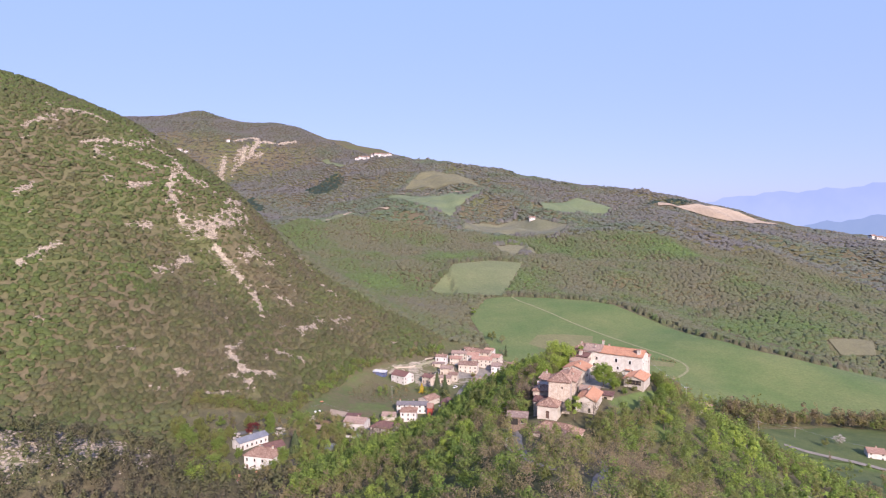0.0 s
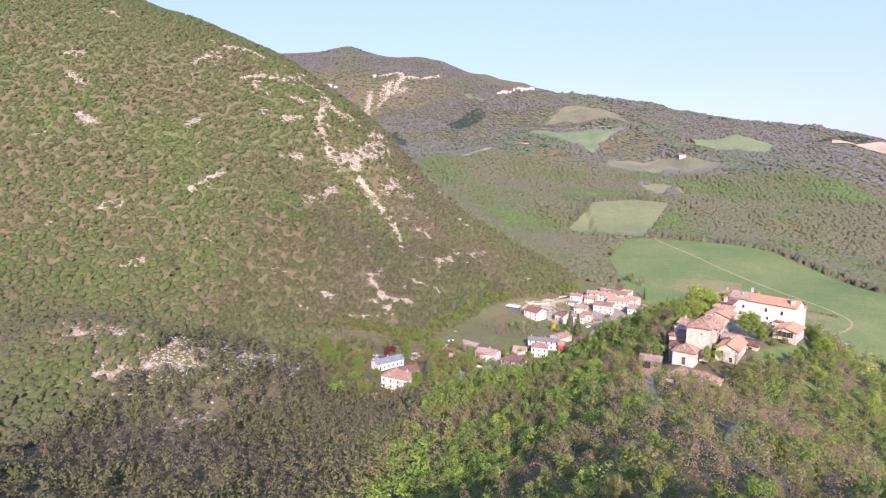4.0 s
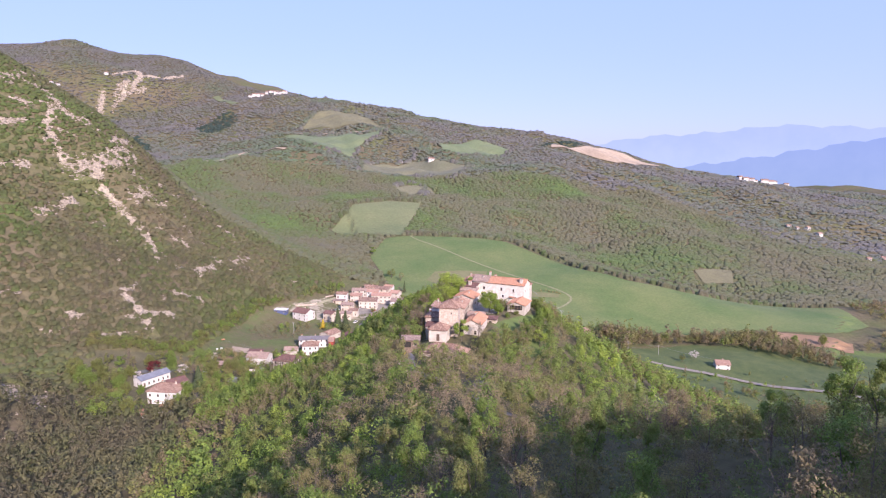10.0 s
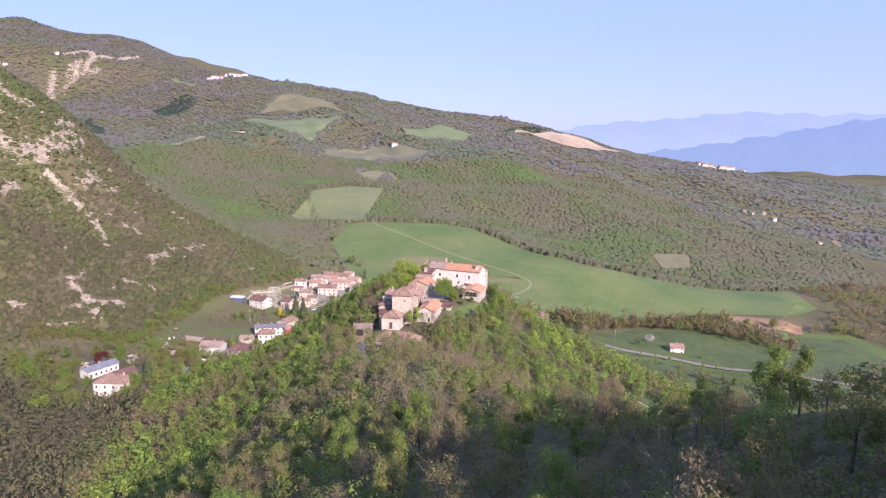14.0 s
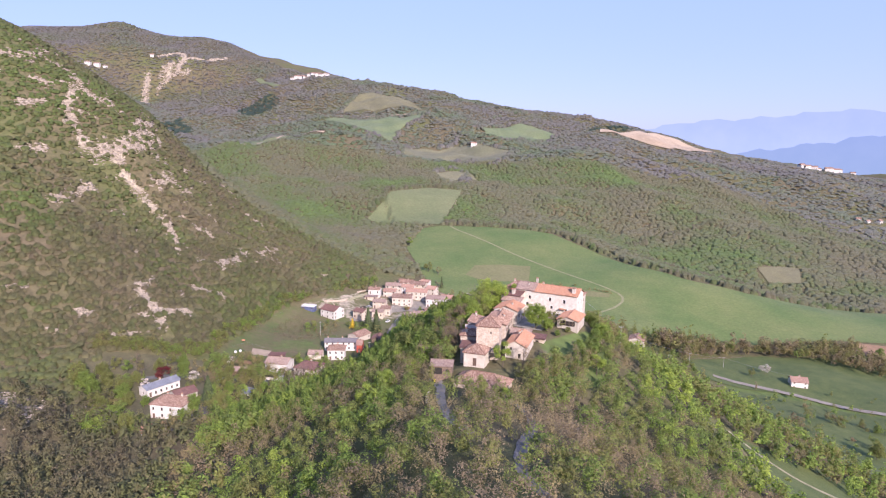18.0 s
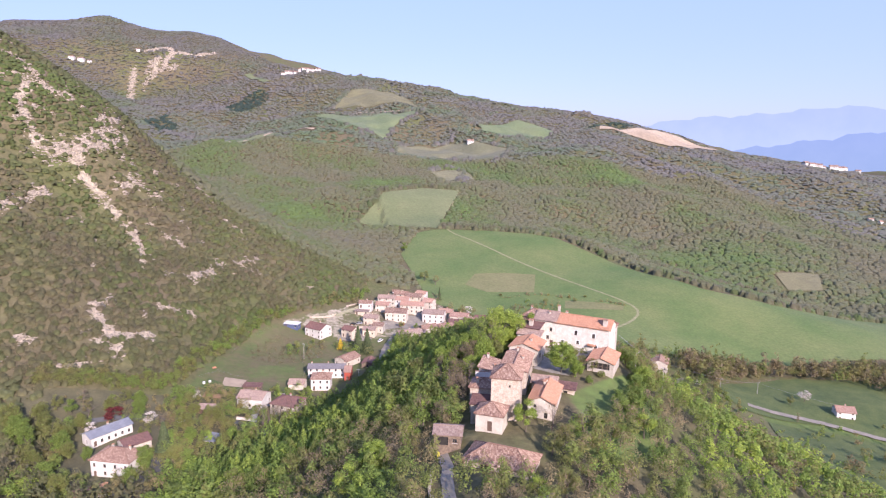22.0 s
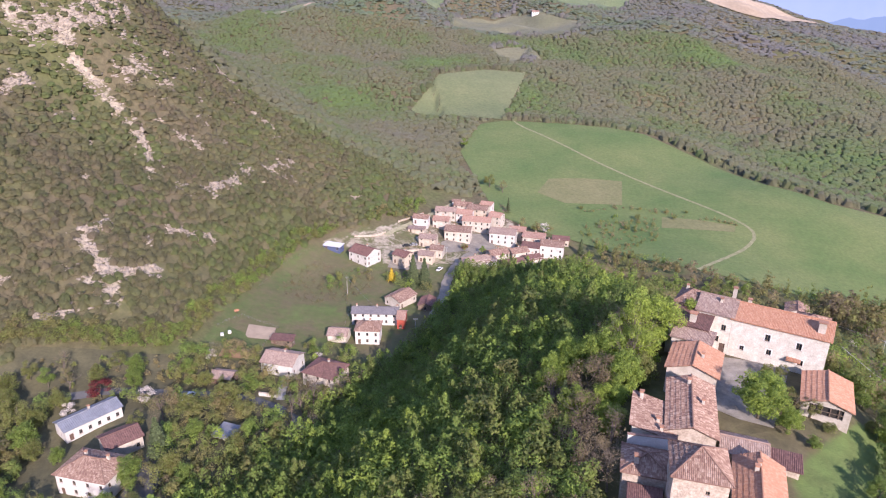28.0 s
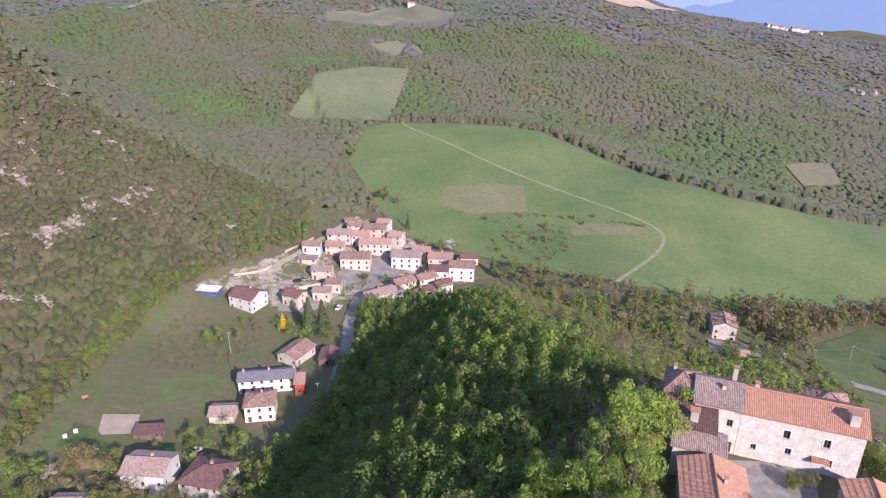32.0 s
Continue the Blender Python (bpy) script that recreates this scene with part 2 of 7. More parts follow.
M_FIELD = surface("dry_pasture", (0.132, 0.158, 0.064), (0.184, 0.196, 0.085), 0.03, 0.4, 0.9, 0.5, 0.1, dist=0.4)
M_LAWN = surface("lawn", (0.060, 0.092, 0.022), (0.108, 0.132, 0.035), 0.12, 1.2, 0.9, 0.5, 0.05, dist=0.2)
M_PALE_GREEN = surface("young_crop", (0.122, 0.162, 0.072), (0.17, 0.20, 0.092), 0.02, 0.3, 0.9, 0.4, 0.1, dist=0.4)
M_DARK_GRASS = surface("rough_grass", (0.078, 0.072, 0.036), (0.128, 0.115, 0.056), 0.12, 1.0, 0.95, 0.5, 0.05, dist=0.3)
M_TURF = surface("rough_turf", (0.15, 0.14, 0.075), (0.20, 0.185, 0.09), 0.08, 0.6, 0.95, 0.5, 0.05, dist=0.3)
M_TRODDEN = surface("trodden_grass", (0.22, 0.225, 0.10), (0.33, 0.31, 0.165), 0.3, 2, 0.95, 0.3)
M_GREY_ROAD = surface("worn_grey_road", (0.13, 0.12, 0.11), (0.215, 0.20, 0.185), 0.25, 3, 0.9, 0.2)
M_DRY = surface("dry_meadow_grass", (0.16, 0.165, 0.062), (0.20, 0.19, 0.08), 0.05, 0.5, 0.95, 0.4, 0.05, dist=0.4)
M_EARTH = surface("ploughed_earth", (0.24, 0.145, 0.075), (0.33, 0.205, 0.115), 0.03, 0.4, 0.95, 0.5, 0.1, dist=0.3)
M_TAN = surface("dry_stubble", (0.34, 0.26, 0.175), (0.46, 0.36, 0.25), 0.012, 0.2, 0.95, 0.3, 0.05, dist=0.5)
M_STUBBLE = surface("fallow_grass", (0.150, 0.150, 0.078), (0.205, 0.192, 0.108), 0.02, 0.3, 0.95, 0.4, 0.05, dist=0.4)
M_ROCK = surface("pale_marl_rock", (0.23, 0.19, 0.145), (0.43, 0.365, 0.285), 0.4, 2.5, 0.95, 0.6, 0.2, dist=0.2)
M_GRAVEL = surface("gravel_court", (0.21, 0.19, 0.155), (0.34, 0.31, 0.265), 0.5, 6, 0.95, 0.3)
M_METAL = surface("grey_metal", (0.3, 0.3, 0.3), (0.5, 0.5, 0.5), 2, 10, 0.5, 0.1, 0.2, 0.7)
M_PAINT_WHITE = surface("white_paint", (0.68, 0.68, 0.66), (0.8, 0.8, 0.78), 1, 8, 0.5, 0.05)
M_PAINT_RED = surface("red_paint", (0.28, 0.05, 0.03), (0.42, 0.09, 0.06), 1, 8, 0.6, 0.05)
M_PAINT_GREEN = surface("green_paint", (0.08, 0.28, 0.2), (0.14, 0.4, 0.3), 1, 8, 0.6, 0.05)
M_PAINT_BLUE = surface("blue_paint", (0.07, 0.09, 0.19), (0.12, 0.15, 0.27), 1, 8, 0.6, 0.05)
M_YPAINT = surface("yellow_plastic", (0.6, 0.5, 0.05), (0.75, 0.65, 0.08), 1, 8, 0.5, 0.05)
M_DARK = surface("dark_interior", (0.02, 0.018, 0.015), (0.04, 0.035, 0.03), 1, 6, 0.9, 0.1)


def half(nt, src):
    n = nt.nodes.new("ShaderNodeMath")
    n.operation = 'MULTIPLY'
    nt.links.new(src, n.inputs[0])
    n.inputs[1].default_value = 0.5
    return n.outputs[0]


def ground_mat():
    """Woodland floor and rough grass, pale rock where the slope's `rock` mask breaks through."""
    m, nt, p = node_mat("hill_ground")
    obj = coords(nt)
    a = noise_fac(nt, 0.018, 6, 0.65, obj)
    b = noise_fac(nt, 0.35, 5, 0.7, obj)
    c = ramp(nt, ((0.3, (0.145, 0.117, 0.08)), (0.48, (0.135, 0.121, 0.07)), (0.62, (0.118, 0.128, 0.056)), (0.8, (0.125, 0.15, 0.06))), a)
    c = blend(nt, 'MULTIPLY', 0.9, c, ramp(nt, ((0.25, (0.5, 0.5, 0.5)), (0.75, (1.25, 1.2, 1.1))), b))
    gr = nt.nodes.new("ShaderNodeAttribute")
    gr.attribute_name = "grass"
    gn = nt.nodes.new("ShaderNodeMath")
    gn.operation = 'MULTIPLY_ADD'
    nt.links.new(noise_fac(nt, 0.09, 4, 0.6, obj), gn.inputs[0])
    gn.inputs[1].default_value = 0.9
    nt.links.new(gr.outputs["Fac"], gn.inputs[2])
    gmask = ramp(nt, ((0.72, (0, 0, 0)), (0.98, (1, 1, 1))), gn.outputs[0])
    turf = ramp(nt, ((0.34, (0.152, 0.125, 0.075)), (0.5, (0.128, 0.127, 0.06)), (0.66, (0.10, 0.135, 0.046))), noise_fac(nt, 0.07, 6, 0.75, obj))
    turf = blend(nt, 'MULTIPLY', 0.6, turf, ramp(nt, ((0.25, (0.65, 0.65, 0.65)), (0.75, (1.2, 1.15, 1.1))), b))
    c = blend(nt, 'MIX', gmask, c, turf)
    la = nt.nodes.new("ShaderNodeAttribute")
    la.attribute_name = "lawn"
    ln = nt.nodes.new("ShaderNodeMath")
    ln.operation = 'MULTIPLY_ADD'
    nt.links.new(noise_fac(nt, 0.13, 5, 0.7, obj), ln.inputs[0])
    ln.inputs[1].default_value = 1.1
    nt.links.new(la.outputs["Fac"], ln.inputs[2])
    green = ramp(nt, ((0.3, (0.108, 0.14, 0.048)), (0.7, (0.125, 0.178, 0.055))), noise_fac(nt, 0.3, 4, 0.6, obj))
    green = blend(nt, 'MULTIPLY', 0.6, green, ramp(nt, ((0.25, (0.65, 0.65, 0.65)), (0.75, (1.2, 1.15, 1.1))), b))
    c = blend(nt, 'MIX', ramp(nt, ((1.15 / 2, (0, 0, 0)), (1.5 / 2, (1, 1, 1))), half(nt, ln.outputs[0])), c, green)
    at = nt.nodes.new("ShaderNodeAttribute")
    at.attribute_name = "rock"
    n2 = noise_fac(nt, 0.11, 6, 0.75, obj, 1.0)
    sm = nt.nodes.new("ShaderNodeMath")
    sm.operation = 'MULTIPLY_ADD'
    nt.links.new(at.outputs["Fac"], sm.inputs[0])
    sm.inputs[1].default_value = 0.85
    nt.links.new(n2, sm.inputs[2])
    mask = ramp(nt, ((0.88, (0, 0, 0)), (1.06, (1, 1, 1))), sm.outputs[0])
    rock = ramp(nt, ((0.3, (0.22, 0.185, 0.13)), (0.7, (0.46, 0.40, 0.305))), b)
    c = blend(nt, 'MIX', mask, c, rock)
    nt.links.new(c, p.inputs["Base Color"])
    p.inputs["Roughness"].default_value = 0.95
    p.inputs["Specular IOR Level"].default_value = 0.15
    bn = add(nt, "ShaderNodeBump", Strength=0.6, Distance=0.6)
    nt.links.new(b, bn.inputs["Height"])
    nt.links.new(bn.outputs[0], p.inputs["Normal"])
    return m


M_GROUND = ground_mat()


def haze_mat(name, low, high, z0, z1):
    """Far distance with its haze put into the colour: glows by itself, paler towards the foot."""
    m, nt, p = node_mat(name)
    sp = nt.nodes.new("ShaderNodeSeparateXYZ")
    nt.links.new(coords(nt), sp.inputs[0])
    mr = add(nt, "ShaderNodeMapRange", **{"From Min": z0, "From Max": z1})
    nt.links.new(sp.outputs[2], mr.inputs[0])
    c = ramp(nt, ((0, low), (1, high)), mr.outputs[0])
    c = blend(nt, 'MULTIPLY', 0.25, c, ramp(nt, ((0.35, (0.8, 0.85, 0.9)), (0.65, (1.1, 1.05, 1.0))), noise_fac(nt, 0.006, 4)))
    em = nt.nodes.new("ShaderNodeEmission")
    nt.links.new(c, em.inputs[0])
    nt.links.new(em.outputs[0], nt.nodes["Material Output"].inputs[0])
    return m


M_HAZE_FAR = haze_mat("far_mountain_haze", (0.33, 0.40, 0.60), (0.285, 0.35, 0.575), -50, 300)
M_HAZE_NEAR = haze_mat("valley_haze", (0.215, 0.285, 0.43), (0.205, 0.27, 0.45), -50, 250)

# ---- the land ----
# crest, flank and valley lines of the landform: (x, y, height)
# first points: unseen rise behind the viewpoint, shaped to shade the foreground
CASTLE_RIDGE = [(140, -105, 152), (100, -85, 153), (80, -87, 152), (60, -42, 149), (76, -36, 148), (92, -48, 150), (40, -12, 139), (53, 8, 133), (66, 30, 124), (80, 52, 115), (47, -30, 146), (52, -51, 144), (24, -80, 130), (34, -8, 129), (28, 10, 124), (22, 36, 114), (22, 65, 106), (24, 110, 95), (26, 150, 88),
                (28, 190, 81), (36, 208, 80), (44, 225, 80.5), (54, 242, 81.5), (68, 256, 82), (82, 258, 81), (66, 280, 80), (50, 310, 72),
                (50, 345, 61), (56, 380, 49), (64, 402, 40), (70, 425, 30), (74, 448, 23)]
WEST_FLANK = [(-4, 53, 104), (-25, 125, 68), (-10, 160, 72), (-12, 200, 66), (5, 225, 70), (12, 275, 62), (12, 305, 55), (20, 345, 45), (38, 385, 38),
              (-50, 60, 82), (-55, 120, 56), (-50, 180, 50), (-40, 230, 48), (-22, 270, 44), (-8, 310, 36), (8, 345, 31)]
VILLAGE_FLOOR = [(-78, 265, 36), (-90, 300, 37), (-60, 300, 35), (-45, 330, 32), (-22, 345, 29), (-20, 366, 27), (-31, 371, 27), (-55, 365, 31), (-80, 345, 36),
                 (-52, 394, 29.5), (-10, 400, 27), (6, 414, 26), (7, 440, 26), (-30, 438, 29), (-70, 425, 35), (-50, 461, 35), (-15, 470, 31), (12, 454, 26.5),
                 (23, 477, 26.5), (0, 490, 31), (31, 513, 28), (43, 538, 30), (8, 530, 32), (40, 470, 25), (60, 470, 23), (-105, 350, 44), (-86, 385, 41)]
LEFT_FOOT = [(-110, 225, 38), (-150, 180, 42), (-230, 120, 48), (-340, 60, 58), (-130, 285, 41), (-150, 320, 48), (-200, 296, 48), (-270, 292, 54), (-360, 280, 66),
             (-240, 256, 60), (-195, 262, 59), (-150, 252, 50), (-250, 220, 46), (-190, 215, 41)]
LEFT_FACE = [(-109, 366, 52), (-112, 385, 58), (-129, 443, 79), (-115, 439, 74), (-89, 455, 62), (-85, 509, 68), (-162, 468, 109), (-166, 482, 132), (-155, 526, 139),
             (-60, 478, 46), (-30, 505, 43), (-170, 400, 92), (-210, 370, 95), (-260, 380, 118), (-330, 370, 128), (-430, 360, 142)]
LEFT_CREST = [(-190, 540, 177), (-243, 545, 213), (-277, 550, 231), (-342, 560, 258), (-422, 570, 287), (-540, 585, 326), (-700, 600, 352),
              (-107, 541, 88), (-78, 541, 74), (-40, 542, 54), (-5, 543, 38), (-200, 640, 140), (-350, 680, 190), (-550, 720, 240)]
MEADOW = [(38, 560, 32), (60, 520, 27), (90, 480, 24), (139, 445, 25), (193, 495, 26.5), (145, 533, 31), (97, 590, 38), (68, 702, 54), (120, 690, 54), (179, 680, 52.5),
          (215, 662, 47), (240, 552, 36), (288, 522, 28), (337, 484, 18), (330, 430, 11), (460, 500, 8), (120, 610, 41), (190, 590, 38)]
MEADOW_BACK = [(235, 720, 36), (290, 640, 22), (360, 560, 8), (500, 560, 2), (130, 760, 58)]
EAST_VALLEY = [(110, 255, 64), (140, 240, 48), (175, 262, 28), (200, 300, 15), (228, 330, 10), (245, 353, 9.5), (264, 316, 9.5), (299, 292, 9), (235, 424, 11),
               (168, 402, 19), (120, 400, 24), (120, 340, 36), (95, 300, 58), (130, 310, 40), (379, 404, 8), (420, 250, -2), (520, 380, -4), (800, 300, -20), (900, -100, -10)]
EAST_FLANK = [(60, 160, 76), (95, 150, 64), (150, 140, 40), (200, 180, 20), (60, 90, 96), (110, 80, 78), (170, 60, 55), (50, 30, 118), (98, 10, 118), (118, 22, 106),
              (150, -30, 110), (220, -60, 120), (300, 0, 60), (200, -180, 210), (330, -260, 190), (0, -60, 130), (-40, -30, 108), (-90, -60, 98), (-120, 40, 72),
              (-200, -20, 84), (0, -200, 140), (-300, -200, 110), (100, -420, 205), (500, -300, 80)]
FIELD_SLOPE = [(7, 735, 57), (13, 806, 81), (60, 840, 83), (103, 845, 80), (-60, 660, 52), (-90, 760, 72), (-44, 950, 92), (40, 930, 92), (144, 1000, 88), (114, 1250, 116),
               (-110, 1150, 152), (-160, 1060, 139), (-202, 1000, 126), (-230, 900, 95), (-300, 1000, 105), (59, 1500, 188), (-20, 1400, 175), (250, 1400, 148),
               (-315, 1400, 130), (-420, 1500, 160), (-150, 1250, 140)]
FAR_SLOPE = [(300, 780, 40), (407, 650, 14), (460, 760, 24), (403, 570, 0), (560, 800, 20), (700, 900, 28), (380, 950, 84), (300, 1100, 104), (535, 1475, 150), (650, 1250, 92),
             (497, 536, 0), (700, 620, -10), (900, 800, 0), (1100, 1050, 12), (480, 1150, 100), (820, 1200, 62)]
FAR_CREST = [(-1178, 2600, 512), (-943, 2600, 524), (-781, 2600, 497), (-582, 2500, 465), (-359, 2300, 390), (-275, 2200, 342), (-253, 2000, 306), (-55, 1980, 306),
             (174, 1900, 261), (373, 1800, 222), (540, 1650, 182), (660, 1600, 160), (790, 1510, 116), (1018, 1500, 82), (1250, 1500, 50), (1452, 1500, 26),
             (-644, 2120, 366), (-675, 2040, 250), (-520, 2000, 270), (-760, 1900, 250), (-450, 1750, 200), (-1100, 1500, 260), (-200, 1700, 230)]
BEYOND = [(1900, 1700, -15), (2600, 2500, -30), (4400, 2500, -30), (4400, 500, -30), (2000, 500, -30), (2000, -600, -20), (-2200, 2600, 520), (-2200, 600, 380),
          (-2100, -600, 200), (0, 3200, 180), (900, 2600, -20), (0, 4600, 0), (2500, 4600, -40), (4400, 4600, -40), (-2000, 4600, 300), (-900, 3300, 420)]
LINES = np.array(CASTLE_RIDGE + WEST_FLANK + VILLAGE_FLOOR + LEFT_FOOT + LEFT_FACE + LEFT_CREST + MEADOW + MEADOW_BACK + EAST_VALLEY + EAST_FLANK
                 + FIELD_SLOPE + FAR_SLOPE + FAR_CREST + BEYOND, float)


def spread(d2):
    return -np.sqrt(d2 + 14.0 ** 2)


dd = ((LINES[:, None, :2] - LINES[None, :, :2]) ** 2).sum(-1)
nl = len(LINES)
sysm = np.zeros((nl + 3, nl + 3))
sysm[:nl, :nl] = spread(dd) + np.eye(nl) * 0.2
sysm[:nl, nl] = sysm[nl, :nl] = 1
sysm[:nl, nl + 1:] = LINES[:, :2]
sysm[nl + 1:, :nl] = LINES[:, :2].T
coef = np.linalg.solve(sysm, np.concatenate([LINES[:, 2], np.zeros(3)]))

wave_rng = np.random.RandomState(5)
WAVES = [(wave_rng.randn(2), wave_rng.rand() * 6.28) for _ in range(18)]


def swell(x, y, size):
    """Smooth uneven field in about -1..1, with features of the given size in metres."""
    out = np.zeros_like(np.asarray(x, float))
    for d, ph in WAVES:
        out = out + np.sin((d[0] * x + d[1] * y) * (3.6 / size) + ph * (1 + size * 0.01))
    return out / 6.0


NX, NY = 340, 370
gx = -20 + 163 * np.sinh(4 * np.linspace(-0.82, 1.0, NX))
gy = 250 + 159 * np.sinh(4 * np.linspace(-0.62, 1.0, NY))
GX, GY = np.meshgrid(gx, gy)
GZ = np.zeros_like(GX)
for j in range(NY):
    d2 = (GX[j][:, None] - LINES[None, :, 0]) ** 2 + (GY[j][:, None] - LINES[None, :, 1]) ** 2
    GZ[j] = spread(d2) @ coef[:nl] + coef[nl] + GX[j] * coef[nl + 1] + GY[j] * coef[nl + 2]


def inside(x, y, poly):
    x, y = np.asarray(x, float), np.asarray(y, float)
    res = np.zeros(x.shape, bool)
    n = len(poly)
    for i in range(n):
        (x1, y1), (x2, y2) = poly[i], poly[(i + 1) % n]
        c = ((y1 > y) != (y2 > y))
        res ^= c & (x < (x2 - x1) * (y - y1) / ((y2 - y1) if y2 != y1 else 1e-9) + x1)
    return res


def from_line(x, y, pts):
    """Distance in plan from a polyline."""
    best = np.full(np.shape(x), 1e9)
    for a, b in zip(pts[:-1], pts[1:]):
        vx, vy = b[0] - a[0], b[1] - a[1]
        t = np.clip(((x - a[0]) * vx + (y - a[1]) * vy) / (vx * vx + vy * vy), 0, 1)
        best = np.minimum(best, np.hypot(x - a[0] - t * vx, y - a[1] - t * vy))
    return best


away = np.clip((np.hypot(GX - 30, GY - 300) - 60) / 900, 0, 1)
open_land = inside(GX, GY, [(40, 440), (30, 600), (0, 850), (110, 860), (240, 700), (480, 520), (350, 380), (120, 440)]) | inside(GX, GY, [(-110, 340), (-60, 520), (100, 520), (90, 430), (0, 320)])
folds = np.clip((GY - 560) / 300, 0, 1) * np.clip((2300 - GY) / 400, 0, 1)
GZ += np.where(open_land, 0.0, 1.0) * folds * (7 * np.abs(swell(GX * 0.8 + GY * 0.45 + 400, GY * 0.25, 95)) - 2.5 + 3.0 * swell(GX, GY + 220, 55))
GZ += np.where(open_land, 0.15, 1.0) * (swell(GX, GY, 60) * 1.6 + swell(GX + 900, GY, 190) * 9 * away + swell(GX, GY + 500, 420) * 12 * np.clip(away * 2 - 0.8, 0, 1))


def ground_z(x, y):
    """Height of the land's surface at x, y."""
    x, y = np.asarray(x, float), np.asarray(y, float)
    i = np.clip(np.searchsorted(gx, x) - 1, 0, NX - 2)
    j = np.clip(np.searchsorted(gy, y) - 1, 0, NY - 2)
    u = np.clip((x - gx[i]) / (gx[i + 1] - gx[i]), 0, 1)
    v = np.clip((y - gy[j]) / (gy[j + 1] - gy[j]), 0, 1)
    return (GZ[j, i] * (1 - u) * (1 - v) + GZ[j, i + 1] * u * (1 - v) + GZ[j + 1, i] * (1 - u) * v + GZ[j + 1, i + 1] * u * v)


# level ground under the castle and the farmyards
def terrace(cx, cy, r, z):
    global GZ
    w = np.clip((r - np.hypot(GX - cx, GY - cy)) / (r * 0.4), 0, 1)
    GZ = GZ * (1 - w) + z * w


terrace(66, 256, 23, 82)
terrace(44, 232, 14, 80.6)
terrace(35, 206, 12, 80)
terrace(-84, 285, 18, 36.4)
terrace(-20, 376, 17, 27)

# bare marl: the cliff band and gullies of the hill, the quarried bench, the far slip
GULLIES = [[(-173, 479), (-169, 474), (-164, 471), (-155, 471), (-139, 463), (-126, 447), (-122, 436)], [(-210, 508), (-206, 487), (-199, 477), (-190, 471)], [(-135, 559), (-121, 556), (-116, 555)], [(-119, 361), (-114, 368), (-109, 357)],
           [(-128, 381), (-113, 368), (-103, 381)], [(-253, 383), (-242, 403)], [(-361, 411), (-344, 407)]]
# thin marl beds that run along the slope
LEDGES = [[(-299, 509), (-285, 520), (-268, 517)], [(-270, 483), (-261, 494), (-246, 504), (-238, 517), (-232, 519)], [(-260, 483), (-246, 484)], [(-227, 520), (-213, 516), (-199, 506), (-188, 514)],
          [(-186, 471), (-172, 483), (-163, 496), (-158, 519)], [(-179, 477), (-170, 490), (-163, 519)], [(-190, 468), (-176, 478), (-166, 488), (-160, 508)], [(-216, 440), (-204, 452)], [(-154, 481), (-146, 487)], [(-103, 538), (-89, 531)],
          [(-102, 441), (-94, 459), (-92, 482)], [(-85, 490), (-74, 510)], [(-130, 383), (-123, 395)], [(-150, 352), (-140, 354)], [(-406, 454), (-391, 459)], [(-393, 439), (-371, 434)], [(-303, 357), (-289, 363)], [(-284, 425), (-275, 437)],
          [(-308, 476), (-298, 499)], [(-265, 327), (-254, 336)], [(-419, 512), (-403, 514)], [(-230, 469), (-217, 482)], [(-232, 493), (-219, 497)], [(-172, 509), (-166, 535)], [(-189, 418), (-179, 454)], [(-148, 491), (-132, 499)],
          [(-125, 472), (-111, 471)], [(-91, 417), (-107, 405)], [(-129, 342), (-118, 348)], [(-40, 500), (-36, 504)]]
BENCHES = [[(-245, 262), (-223, 282), (-197, 290), (-166, 282), (-141, 276), (-126, 278)], [(-232, 250), (-205, 262), (-172, 262), (-146, 264)], [(-206, 232), (-187, 240), (-165, 250)], [(-150, 210), (-140, 216)]]
SLIPS = [[(-695, 2170), (-642, 2193), (-608, 2161), (-569, 2173)], [(-612, 2157), (-619, 2106), (-639, 2086), (-671, 2065)], [(-639, 2121), (-669, 2095)], [(-608, 2093), (-588, 2101)], [(-709, 2105), (-701, 2044), (-670, 1940)], [(-552, 2170), (-500, 2200)]]
rock = np.zeros_like(GX)
for ln in GULLIES:
    rock = np.maximum(rock, np.exp(-(from_line(GX, GY, ln) / 2.5) ** 2))
for ln in LEDGES:
    rock = np.maximum(rock, 0.55 * np.exp(-(from_line(GX, GY, ln) / 3.5) ** 2))
for ln in BENCHES:
    rock = np.maximum(rock, 0.5 * np.exp(-(from_line(GX, GY, ln) / 11.0) ** 2))
for ln in SLIPS:
    rock = np.maximum(rock, 0.8 * np.exp(-(from_line(GX, GY, ln) / 8.0) ** 2))
face = inside(GX, GY, [(-60, 490), (-110, 345), (-200, 300), (-420, 290), (-500, 560), (-190, 560), (-80, 545)])
rock = np.maximum(rock, face * np.clip(0.0 + 0.2 * swell(GX, GY * 0.6, 22), 0, 0.3))
rock = np.maximum(rock, 0.75 * np.exp(-(from_line(GX, GY, [(58, 66), (64, 76), (66, 92)]) / 5) ** 2))


dusty = inside(GX, GY, [(-30, 456), (-14, 438), (8, 444), (36, 462), (60, 458), (78, 466), (66, 494), (48, 530), (24, 546), (0, 508), (-14, 490), (-40, 470), (-56, 456)])
rock = np.maximum(rock, 0.5 * dusty)


